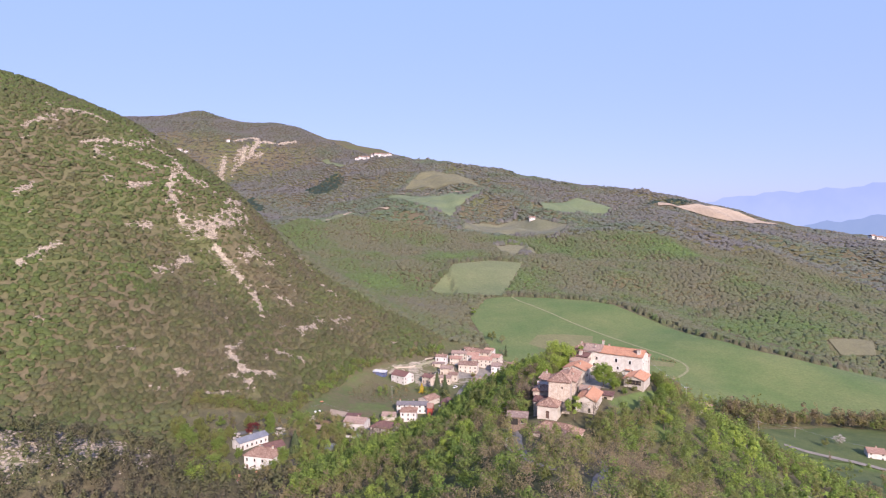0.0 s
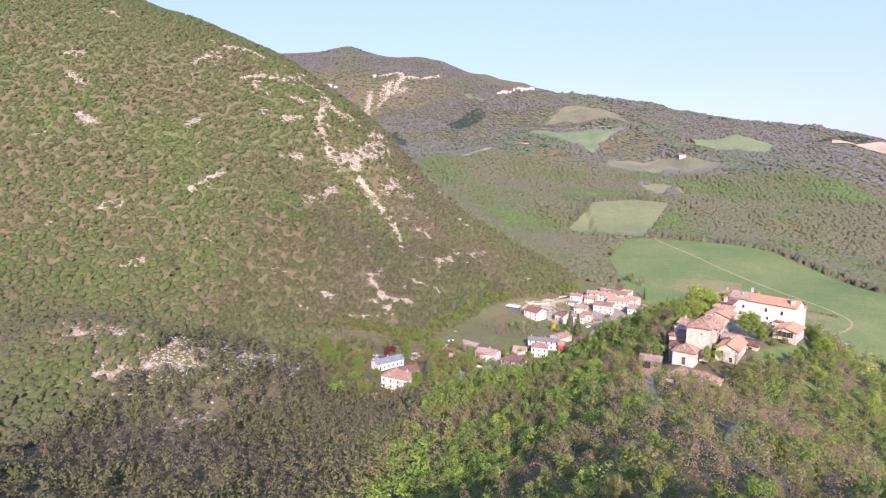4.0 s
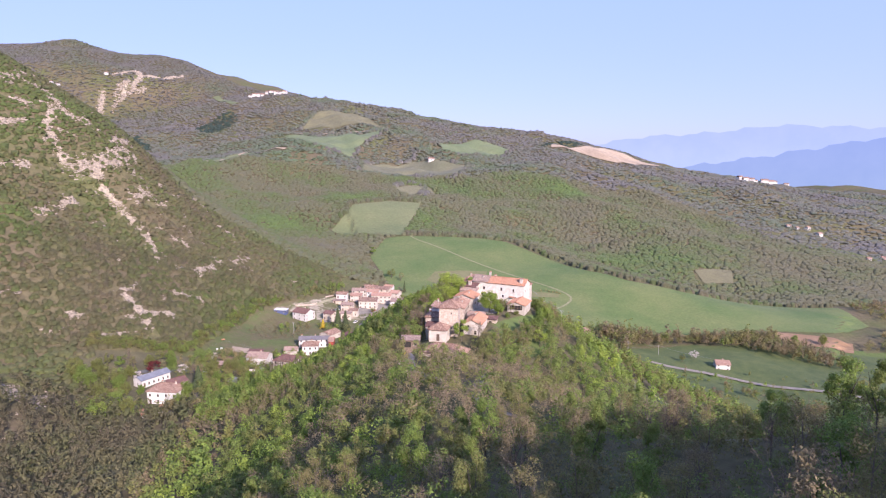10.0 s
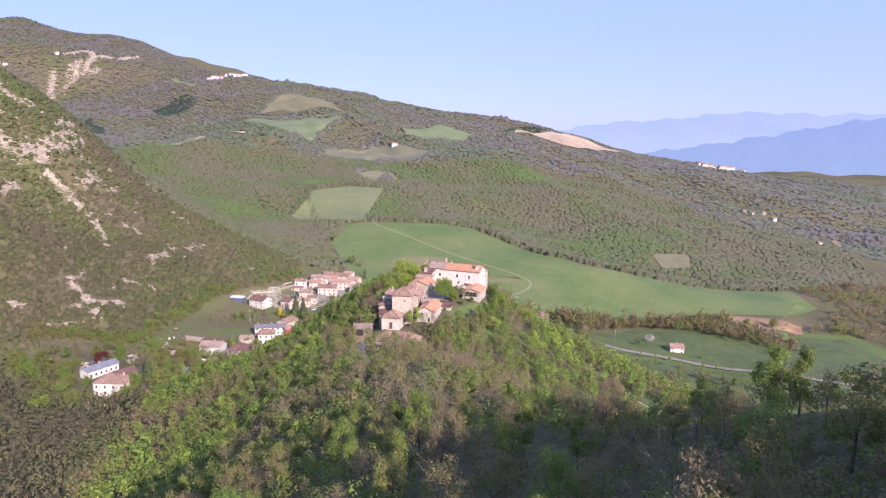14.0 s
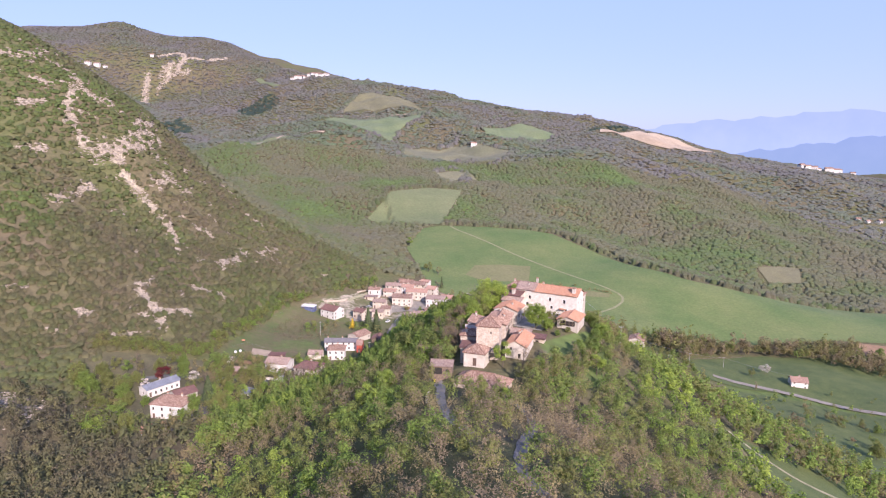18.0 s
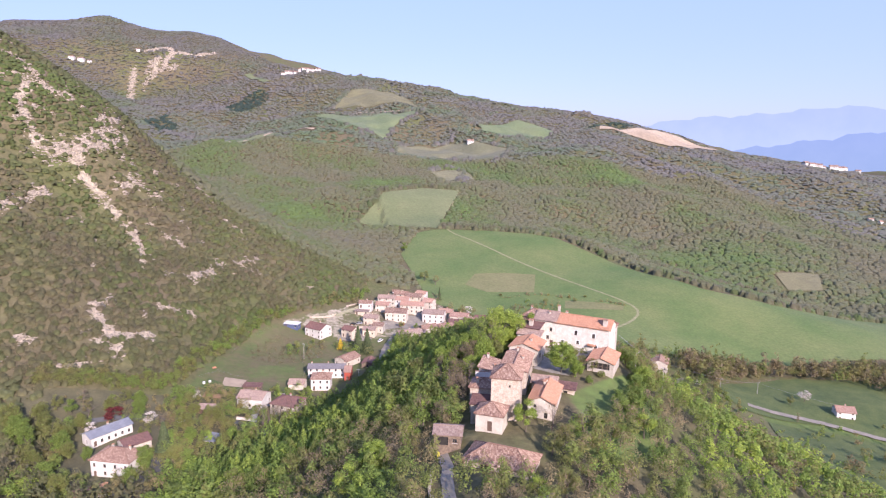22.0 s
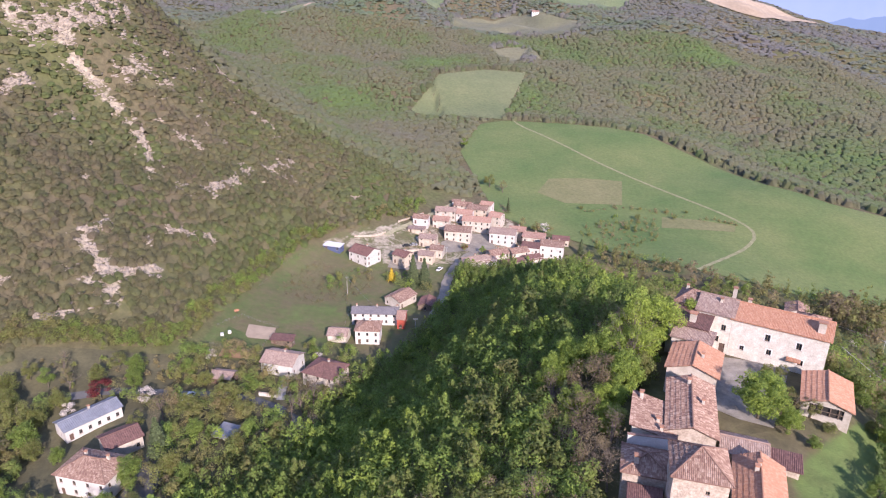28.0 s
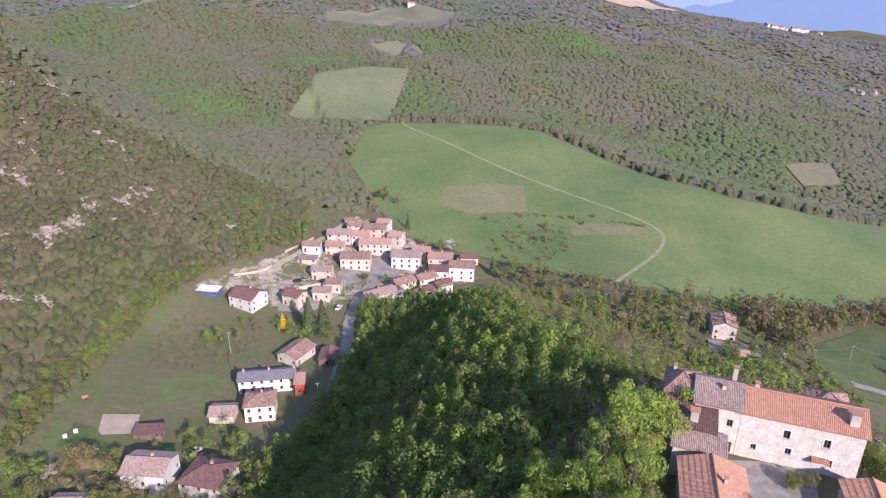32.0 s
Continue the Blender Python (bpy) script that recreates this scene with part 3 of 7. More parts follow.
def mesh_np(name, verts, faces, mat, smooth=False):
    """A mesh from numpy vertices and equal-sided faces."""
    verts, faces = np.asarray(verts, np.float32), np.asarray(faces, np.int32)
    me = bpy.data.meshes.new(name)
    k = faces.shape[1]
    me.vertices.add(len(verts))
    me.vertices.foreach_set("co", verts.ravel())
    me.loops.add(faces.size)
    me.loops.foreach_set("vertex_index", faces.ravel())
    me.polygons.add(len(faces))
    me.polygons.foreach_set("loop_start", np.arange(0, faces.size, k, dtype=np.int32))
    if smooth:
        me.polygons.foreach_set("use_smooth", np.ones(len(faces), bool))
    me.update(calc_edges=True)
    me.materials.append(mat)
    return me


def point_attr(me, name, values):
    at = me.attributes.new(name, 'FLOAT', 'POINT')
    at.data.foreach_set("value", np.asarray(values, np.float32))


idx = (np.arange(NY - 1)[:, None] * NX + np.arange(NX - 1)[None, :]).ravel()
ground_mesh = mesh_np("ground", np.stack([GX, GY, GZ], -1).reshape(-1, 3), np.stack([idx, idx + 1, idx + NX + 1, idx + NX], -1), M_GROUND, True)
point_attr(ground_mesh, "rock", rock.ravel())
TURF = [[(-78, 352), (-78, 384), (-70, 426), (-56, 454), (-42, 472), (-12, 490), (10, 480), (16, 446), (9, 400), (-4, 364), (-14, 352), (-50, 346), (-80, 346)], [(-134, 312), (-122, 330), (-96, 338), (-78, 346), (-70, 322), (-100, 312)],
        [(140, 320), (200, 296), (250, 256), (340, 226), (420, 260), (420, 390), (330, 410), (160, 410)], [(56, 204), (74, 208), (84, 244), (60, 232)], [(90, 440), (150, 440), (140, 520), (60, 520)], [(112, 224), (122, 200), (146, 194), (190, 186), (190, 120), (150, 100), (120, 110), (112, 160), (108, 200)]]
grass = np.zeros_like(GX)
for poly in TURF:
    grass = np.maximum(grass, inside(GX, GY, poly).astype(float))
point_attr(ground_mesh, "grass", grass.ravel() * 0.62)
LAWNS = [[(56, 200), (76, 206), (90, 234), (88, 248), (76, 241), (66, 236), (58, 228)], [(-66, 374), (-40, 374), (-28, 388), (-38, 400), (-56, 396)], [(-12, 410), (-4, 434), (-14, 432)],
         [(-52, 346), (-36, 350), (-34, 364), (-48, 362)], [(100, 470), (150, 460), (136, 500), (96, 506)], [(124, 190), (146, 188), (190, 180), (190, 125), (150, 105), (126, 116), (120, 160)], [(190, 290), (240, 256), (340, 226), (420, 250), (420, 390), (330, 405), (200, 392)]]
lawn = np.zeros_like(GX)
for k, poly in enumerate(LAWNS):
    lawn = np.maximum(lawn, inside(GX, GY, poly) * (0.72 if 0 < k < 4 else 1.0))
point_attr(ground_mesh, "lawn", lawn.ravel() * 1.0)
ground = tagged(new("ground", ground_mesh), "rolling wooded hill country with pale marl outcrops", "ground", kind="structure")


def drape(name, side_a, side_b, mat, label, lift=0.35, n=40, m=24, category="field"):
    """A field laid on the land between two edge lines."""
    def along(pts, t):
        p = np.array(pts, float)
        d = np.r_[0, np.cumsum(np.hypot(*np.diff(p, axis=0).T))]
        d /= d[-1]
        return np.stack([np.interp(t, d, p[:, 0]), np.interp(t, d, p[:, 1])], -1)
    u, v = np.linspace(0, 1, n), np.linspace(0, 1, m)
    a, b = along(side_a, u), along(side_b, u)
    q = a[:, None, :] * (1 - v)[None, :, None] + b[:, None, :] * v[None, :, None]
    z = ground_z(q[..., 0], q[..., 1]) + lift
    i = (np.arange(n - 1)[:, None] * m + np.arange(m - 1)[None, :]).ravel()
    me = mesh_np(name, np.concatenate([q, z[..., None]], -1).reshape(-1, 3), np.stack([i, i + m, i + m + 1, i + 1], -1), mat, True)
    return tagged(new(name, me), label, category, kind="structure")


def lane(name, pts, width, mat, label, lift=0.25, category="road"):
    """A road or path of that width along a line, laid on the land."""
    p = np.array(pts, float)
    for _ in range(2):
        q = np.repeat(p, 2, 0)[1:-1]
        a, b = p[:-1] * 0.75 + p[1:] * 0.25, p[:-1] * 0.25 + p[1:] * 0.75
        p = np.concatenate([p[:1], np.stack([a, b], 1).reshape(-1, 2), p[-1:]])
    d = np.r_[0, np.cumsum(np.hypot(*np.diff(p, axis=0).T))]
    t = np.linspace(0, d[-1], max(int(d[-1] / 3), 4))
    c = np.stack([np.interp(t, d, p[:, 0]), np.interp(t, d, p[:, 1])], -1)
    tg = np.gradient(c, axis=0)
    tg /= np.linalg.norm(tg, axis=1)[:, None]
    nm = np.stack([-tg[:, 1], tg[:, 0]], -1)
    rows = []
    for k, s in enumerate(np.linspace(-0.5, 0.5, 4)):
        wob = 1 + 0.12 * np.sin(t * 0.7 + k)
        q = c + nm * (s * width * wob)[:, None]
        rows.append(np.concatenate([q, (ground_z(q[:, 0], q[:, 1]) + lift)[:, None]], -1))
    v = np.stack(rows, 1)
    n = len(t)
    i = (np.arange(n - 1)[:, None] * 4 + np.arange(3)[None, :]).ravel()
    return tagged(new(name, mesh_np(name, v.reshape(-1, 3), np.stack([i, i + 4, i + 5, i + 1], -1), mat, True)), label, category, kind="structure")


drape("meadow", [(45, 524), (60, 508), (81, 492), (110, 462), (139, 444), (190, 425), (250, 422), (320, 430), (386, 424), (440, 452)],
      [(27, 633), (36, 668), (46, 698), (68, 704), (120, 690), (152, 679), (176, 662), (207, 610), (232, 562), (258, 535), (302, 514), (392, 520), (450, 500)], M_MEADOW, "broad green spring meadow on the rolling slope", n=90, m=50)
drape("pasture", [(-15, 740), (26, 722), (66, 708)], [(13, 808), (60, 840), (104, 842)], M_FIELD, "dull green pasture square on the hillside", 0.6)
drape("tan_field", [(490, 1470), (556, 1478), (639, 1436), (756, 1448)], [(500, 1500), (587, 1530), (680, 1560), (770, 1490)], M_TAN, "dry tan ploughed strip along the far ridge", 2.0)
drape("brown_field", [(24, 1085), (101, 1100), (189, 1043)], [(49, 1246), (139, 1274), (233, 1172)], M_STUBBLE, "brownish fallow field on the far slope", 0.7, 60, 40)
drape("fallow_patch", [(96, 900), (140, 955)], [(80, 984), (130, 1003)], M_STUBBLE, "small brown fallow patch", 0.7, 60, 40)
drape("ridge_pasture", [(-50, 1284), (17, 1263), (32, 1336)], [(-129, 1498), (0, 1470), (95, 1450)], M_PALE_GREEN, "pale green pasture below the far ridge", 0.7, 60, 40)
drape("upper_fallow", [(-99, 1600), (0, 1570), (97, 1545)], [(-64, 1716), (0, 1735), (40, 1738)], M_TURF, "brown fallow slope under the far ridge", 0.7, 60, 40)
drape("hill_pasture", [(229, 1270), (290, 1330), (350, 1380)], [(212, 1436), (312, 1505), (395, 1456)], M_PALE_GREEN, "small green pasture on the far slope", 0.7, 60, 40)
drape("knoll_field", [(-206, 1001), (-170, 1060), (-130, 1120)], [(-214, 1030), (-180, 1100), (-140, 1150)], M_FIELD, "small pale field on the wooded knoll", 1.2, 16, 8)
drape("slope_field", [(-300, 1880), (-330, 1940), (-385, 2060)], [(-285, 1885), (-312, 1945), (-370, 2066)], M_FIELD, "narrow pale strip field on the far hill", 2, 16, 6)
drape("vineyard", [(387, 618), (420, 616)], [(393, 650), (446, 660)], M_TURF, "small terraced vineyard plot among woods", 0.8, 12, 12)
lane("knoll_track", [(-202, 1003), (-176, 1075), (-150, 1120), (-118, 1148), (-96, 1138)], 7, M_TAN, "pale cut track round the wooded knoll", 1.2, "path")
lane("ridge_track", [(-105, 1500), (-31, 1535), (58, 1476), (83, 1458)], 6, M_TAN, "pale track below the far ridge", 1.8, "path")
drape("valley_meadow", [(188, 354), (208, 348), (231, 343), (264, 317), (298, 292), (380, 249)], [(186, 384), (204, 392), (240, 404), (320, 400), (400, 380)], M_LAWN, "mown green meadow by the valley lane", n=60)
drape("lower_meadow", [(150, 228), (172, 222), (205, 204), (250, 192), (340, 170)], [(196, 344), (222, 338), (262, 314), (298, 288), (380, 244)], M_LAWN, "dark green meadow below the valley lane", n=70, m=50)
drape("flank_meadow", [(112, 170), (134, 160), (170, 156), (230, 160)], [(117, 204), (140, 207), (166, 212), (214, 198)], M_LAWN, "sloping green meadow on the ridge's flank", 0.3, 50, 30)
drape("ploughed_field", [(324, 402), (348, 394), (372, 390)], [(333, 427), (358, 419), (387, 409)], M_EARTH, "freshly ploughed brown field corner", 0.5)
drape("court", [(54, 247), (58, 243), (63, 240.5)], [(62, 265), (69, 263), (75.5, 259.2)], M_GRAVEL, "pale gravel courtyard between the castle houses", 0.12, 20, 20)
lane("meadow_track", [(139, 445), (160, 462), (180, 478), (193, 495), (188, 512), (165, 545), (130, 600), (100, 655), (72, 702), (80, 740), (104, 850)], 1.9, M_TRODDEN, "pale trodden track winding over the meadow", 0.42, "path")
drape("dry_patch", [(75, 559), (90, 541), (125, 535)], [(86, 580), (110, 579), (135, 573)], M_DRY, "sun-dried paler patch of the meadow", 0.43, 24, 16)
drape("meadow_terrace", [(139, 501), (160, 498), (180, 496)], [(144, 516), (165, 511), (184, 504)], M_DRY, "dry terraced strip across the meadow", 0.43, 24, 10)
lane("valley_lane", [(196, 362), (228, 346), (264, 318), (299, 293), (380, 250)], 4, M_ROAD, "narrow pale valley lane", 0.6)
lane("village_road", [(2, 376), (6, 390), (10, 410), (12, 433), (20, 455), (32, 474), (44, 498)], 4.6, M_ROAD, "grey village road between the houses", 0.3)
lane("castle_drive", [(26, 150), (23, 165), (22, 188), (24, 200), (21, 212), (27, 214)], 2.6, M_ROAD, "pale gravel drive up to the castle houses", 0.2)
lane("ridge_road", [(66, 94), (50, 102), (38, 110), (31, 127), (37, 150), (45, 170), (44, 184), (36, 198)], 2.4, M_GREY_ROAD, "narrow grey road along the wooded ridge", 0.25)
lane("slope_path", [(116, 206), (121, 197), (130, 190), (146, 188)], 1.8, M_TRACK, "pale dirt path on the grassy flank", 0.4, "path")


def backdrop(name, r, az0, az1, profile, z_low, mat, label):
    """A far silhouette of hills on an arc about the valley; profile: (degrees, height)."""
    az = np.linspace(az0, az1, 160)
    p = np.array(profile, float)
    top = np.interp(az, p[:, 0], p[:, 1]) + 8 * np.sin(az * 1.9) + 5 * np.sin(az * 4.3 + 1) + 2 * np.sin(az * 11)
    x, y = r * np.sin(np.radians(az)), r * np.cos(np.radians(az))
    v = np.stack([np.stack([x, y, np.full_like(x, z_low)], -1), np.stack([x, y, top], -1)], 1).reshape(-1, 3)
    i = np.arange(159) * 2
    return tagged(new(name, mesh_np(name, v, np.stack([i, i + 2, i + 3, i + 1], -1), mat)), label, "backdrop", kind="structure")


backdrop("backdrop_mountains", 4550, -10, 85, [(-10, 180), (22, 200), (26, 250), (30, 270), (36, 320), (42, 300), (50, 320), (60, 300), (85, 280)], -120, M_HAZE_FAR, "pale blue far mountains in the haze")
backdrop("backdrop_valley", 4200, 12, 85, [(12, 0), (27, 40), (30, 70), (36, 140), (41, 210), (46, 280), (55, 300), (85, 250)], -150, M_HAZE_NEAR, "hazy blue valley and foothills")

# ---- building helpers ----
SITES = []      # plan places of houses, kept free of trees


def part(name, bm, mat, parent=None, label="", m=None):
    """Link a bmesh as one mesh object under a thing or part."""
    me = bpy.data.meshes.new(name)
    bm.to_mesh(me)
    bm.free()
    me.materials.append(mat)
    ob = new(name, me)
    if parent is not None:
        ob.parent = parent
    if m is not None:
        ob.matrix_basis = m
    if label:
        ob["label"] = label
    return ob


def thing(name, m, label, category, group=""):
    ob = new(name)
    ob.matrix_basis = m
    return tagged(ob, label, category, group)


def box(bm, x0, y0, z0, x1, y1, z1):
    v = [bm.verts.new(c) for c in ((x0, y0, z0), (x1, y0, z0), (x1, y1, z0), (x0, y1, z0), (x0, y0, z1), (x1, y0, z1), (x1, y1, z1), (x0, y1, z1))]
    for f in ((0, 3, 2, 1), (4, 5, 6, 7), (0, 1, 5, 4), (1, 2, 6, 5), (2, 3, 7, 6), (3, 0, 4, 7)):
        bm.faces.new([v[i] for i in f])
    return v


def boxes(*dims):
    bm = bmesh.new()
    for d in dims:
        box(bm, *d)
    return bm


def tube(bm, a, b, ra, rb, sides=6, caps=True):
    a, b = Vector(a), Vector(b)
    q = (b - a).to_track_quat('Z', 'Y').to_matrix()
    rings = []
    for c, r in ((a, ra), (b, rb)):
        rings.append([bm.verts.new(c + q @ Vector((r * math.cos(k * math.tau / sides), r * math.sin(k * math.tau / sides), 0))) for k in range(sides)])
    for k in range(sides):
        bm.faces.new((rings[0][k], rings[0][(k + 1) % sides], rings[1][(k + 1) % sides], rings[1][k]))
    if caps:
        bm.faces.new(rings[1])
        bm.faces.new(rings[0][::-1])


def wall_panel(bm, length, height, holes, to_world, depth=0.28, top=None):
    """A wall face with real openings and reveals; to_world maps (along, inward, up)."""
    xs = sorted({0, length, *[h[0] for h in holes], *[h[0] + h[2] for h in holes]})
    zs = sorted({0, height, *[h[1] for h in holes], *[h[1] + h[3] for h in holes]})
    def quad(pts):
        bm.faces.new([bm.verts.new(to_world(*p)) for p in pts])
    for i in range(len(xs) - 1):
        for j in range(len(zs) - 1):
            mx, mz = (xs[i] + xs[i + 1]) / 2, (zs[j] + zs[j + 1]) / 2
            if any(h[0] < mx < h[0] + h[2] and h[1] < mz < h[1] + h[3] for h in holes):
                continue
            quad(((xs[i], 0, zs[j]), (xs[i + 1], 0, zs[j]), (xs[i + 1], 0, zs[j + 1]), (xs[i], 0, zs[j + 1])))
    for x, z, w, h, *_ in holes:
        quad(((x, 0, z), (x, 0, z + h), (x, depth, z + h), (x, depth, z)))
        quad(((x + w, 0, z), (x + w, depth, z), (x + w, depth, z + h), (x + w, 0, z + h)))
        quad(((x, 0, z), (x, depth, z), (x + w, depth, z), (x + w, 0, z)))
        quad(((x, 0, z + h), (x + w, 0, z + h), (x + w, depth, z + h), (x, depth, z + h)))
    if top:
        quad(((0, 0, height), (length, 0, height), (length * top[0], 0, height + top[1])))


def roof_plane(bm, uvl, length, run, rise, clips, rib=0.3, rows=None):
    """One corrugated tiled slope: eave along x from 0 to length at z 0, rising over +y. clips cut hips: (point, normal)."""
    sl = math.hypot(run, rise)
    rows = rows or max(int(sl / 0.8), 2)
    n = max(int(length / rib), 4)
    nx, ny, nz = 0, -rise / sl, run / sl
    tmp = bmesh.new()
    luv = tmp.loops.layers.uv.new("UVMap")
    sag = 0.012 * length
    prev = None
    for r in range(rows):
        ring = []
        for e, lift in ((r / rows, 0.055), ((r + 1) / rows + 0.012, 0.0)):
            line = []
            for i in range(2 * n + 1):
                h = lift + (0.05 if i % 2 else -0.03)
                u = i / (2 * n)
                dip = -sag * 0.35 * math.sin(math.pi * u) * e
                line.append(tmp.verts.new((u * length, e * run + ny * h, e * rise + nz * h + dip)))
            ring.append(line)
        if prev:
            for i in range(2 * n):
                tmp.faces.new((prev[i], prev[i + 1], ring[0][i + 1], ring[0][i]))
        prev = ring[1]
        for i in range(2 * n):
            f = tmp.faces.new((ring[0][i], ring[0][i + 1], ring[1][i + 1], ring[1][i]))
            for lp, (uu, vv) in zip(f.loops, ((i, r), (i + 1, r), (i + 1, r + 1), (i, r + 1))):
                lp[luv].uv = (uu * length / (2 * n), vv * sl / rows)
    # the eaves' edge hangs from the first course, the boards' underside from the last
    under = []
    for e in (0.0, 1.0):
        under.append([tmp.verts.new((u * length, e * run, e * rise - 0.16)) for u in (0, 1)])
    tmp.faces.new((under[0][0], under[1][0], under[1][1], under[0][1]))
    for co, no in clips:
        bmesh.ops.bisect_plane(tmp, geom=tmp.verts[:] + tmp.edges[:] + tmp.faces[:], plane_co=co, plane_no=no, clear_outer=True)
    return tmp


def merge(bm, other, mat4, uvl):
    luv = other.loops.layers.uv.active
    vm = {v: bm.verts.new(mat4 @ v.co) for v in other.verts}
    for f in other.faces:
        try:
            nf = bm.faces.new([vm[v] for v in f.verts])
        except ValueError:
            continue
        for a, b in zip(nf.loops, f.loops):
            a[uvl].uv = b[luv].uv
    other.free()


def roof_mesh(L, W, z, rise, kind, over=0.45, rib=0.3):
    """Tiled roof over an L x W plan, centred; kinds gable (ridge along x), hip, pyramid, shed (rises over +y)."""
    bm = bmesh.new()
    uvl = bm.loops.layers.uv.new("UVMap")
    if kind == "shed":
        merge(bm, roof_plane(bm, uvl, L + 2 * over, W + 2 * over, rise, (), rib), Matrix.Translation((-L / 2 - over, -W / 2 - over, z)), uvl)
        return bm
    half = W / 2
    k = rise / half
    run, up = half + over, rise + over * k
    zz = z - over * k
    for turn in (0, 180):
        clips = []
        ln = L + 2 * over
        if kind in ("hip", "pyramid"):
            clips = [((0, 0, 0), (-1, 1, 0)), ((ln, 0, 0), (1, 1, 0))]
            if kind == "pyramid":
                g = (ln / 2) / run
                clips = [((0, 0, 0), (-1, g, 0)), ((ln, 0, 0), (1, g, 0))]
        p = roof_plane(bm, uvl, ln, run, up, clips, rib)
        merge(bm, p, pose(0, 0, 0, 0, 0, turn) @ Matrix.Translation((-ln / 2, -run, zz)), uvl)
    ridge = [(-L / 2 - over, L / 2 + over)]
    if kind in ("hip", "pyramid"):
        ln = W + 2 * over
        r2 = (half + over) if kind == "hip" else (L / 2 + over)
        g = 1.0 if kind == "hip" else (ln / 2) / r2
        for turn in (90, -90):
            p = roof_plane(bm, uvl, ln, r2, up, [((0, 0, 0), (-1, g, 0)), ((ln, 0, 0), (1, g, 0))], rib)
            merge(bm, p, pose(0, 0, 0, 0, 0, turn) @ Matrix.Translation((-ln / 2, -L / 2 - over, zz)), uvl)
        ridge = [(-L / 2 + half, L / 2 - half)] if kind == "hip" and L > W else []
        ex, ey = L / 2 + over, W / 2 + over
        rx = max(L / 2 - half, 0) if kind == "hip" else 0
        for sx in (-1, 1):
            for sy in (-1, 1):
                tube(bm, (sx * ex, sy * ey, zz + 0.05), (sx * rx, 0, z + rise + 0.04), 0.13, 0.13, 6)
    for a, b in ridge:
        tube(bm, (a, 0, z + rise + 0.05), (b, 0, z + rise + 0.05), 0.15, 0.15, 6)
    return bm


def house(name, x, y, z, L, W, H, heading, roof="gable", rise=None, wall=None, tiles=None, holes=(), chimneys=(), label="", rib=0.45, sink=2.5, group="", shutters=True, surround=False):
    """A house: heading = degrees of its long axis from +x. holes: (side, along, sill, width, height, kind), sides s (front, -y), e, n, w."""
    wall, tiles = wall or M_WHITE, tiles or M_ROOF
    rise = rise or W * 0.2
    root = thing(name, pose(x, y, z, 0, 0, heading), label, "house", group)
    SITES.append((x, y, max(L, W) * 0.5 + 1.8, L, W, heading))
    bm = bmesh.new()
    sides = {"s": (L, Matrix.Translation((-L / 2, -W / 2, 0))), "n": (L, pose(L / 2, W / 2, 0, 0, 0, 180)),
             "e": (W, pose(L / 2, -W / 2, 0, 0, 0, 90)), "w": (W, pose(-L / 2, W / 2, 0, 0, 0, -90))}
    for s, (ln, m) in sides.items():
        hs = [(a - w / 2 + (ln / 2 if False else 0), sill + sink, w, h, k) for (sd, a, sill, w, h, k) in holes if sd == s]
        hh = H
        top = None
        if roof == "gable" and s in "ew":
            top = (0.5, rise)
        if roof == "shed":
            if s == "n":
                hh = H + rise * W / (W + 0.9)
            elif s in "ew":
                top = (1.0 if s == "e" else 0.0, rise * W / (W + 0.9))
        wall_panel(bm, ln, hh + sink, hs, lambda a, b, c, m=m: m @ Vector((a, b, c - sink)), top=top)
    part("wall", bm, wall, root)
    part("roof", roof_mesh(L, W, H + 0.06, rise, roof, rib=rib), tiles, root)
    for sd, a, sill, w, h, k in holes:
        ln, m = sides[sd]
        mm = m @ Matrix.Translation((a, 0, sill))
        if k == "win":
            win = part("window", boxes((-w / 2, 0.14, 0, -w / 2 + 0.07, 0.2, h), (w / 2 - 0.07, 0.14, 0, w / 2, 0.2, h), (-w / 2 + 0.07, 0.14, 0, w / 2 - 0.07, 0.2, 0.07),
                                       (-w / 2 + 0.07, 0.14, h - 0.07, w / 2 - 0.07, 0.2, h), (-0.03, 0.14, 0.07, 0.03, 0.2, h - 0.07)), M_FRAME, root, m=mm)
            part("pane", boxes((-w / 2 + 0.06, 0.21, 0.05, w / 2 - 0.06, 0.24, h - 0.05)), M_GLASS, win)
            part("sill", boxes((-w / 2 - 0.12, -0.1, -0.1, w / 2 + 0.12, 0.13, -0.005)), M_CONC, win)
            if surround:
                part("surround", boxes((-w / 2 - 0.2, -0.045, 0, -w / 2 - 0.002, 0.03, h), (w / 2 + 0.002, -0.045, 0, w / 2 + 0.2, 0.03, h), (-w / 2 - 0.2, -0.045, h + 0.002, w / 2 + 0.2, 0.03, h + 0.22)), M_PAINT_WHITE, win, "white painted surround")
            if shutters:
                for sg in (-1, 1):
                    x0, x1 = sorted((sg * (w / 2 + 0.03), sg * (w + 0.0)))
                    part("shutter", boxes((x0, -0.07, 0, x1, -0.02, h)), M_SHUTTER, win)
        elif k == "door":
            door = part("door", boxes((-w / 2, 0.16, 0, w / 2, 0.24, h)), M_SHUTTER, root, m=mm)
            part("handle", boxes((w / 2 - 0.2, 0.1, h * 0.46, w / 2 - 0.08, 0.155, h * 0.5)), M_METAL, door)
        elif k == "dark":
            # near-black panel closes the hole; the shade inside is put into its colour
            part("opening", boxes((-w / 2, 0.27, 0, w / 2, 0.3, h)), M_DARK, root, m=mm)
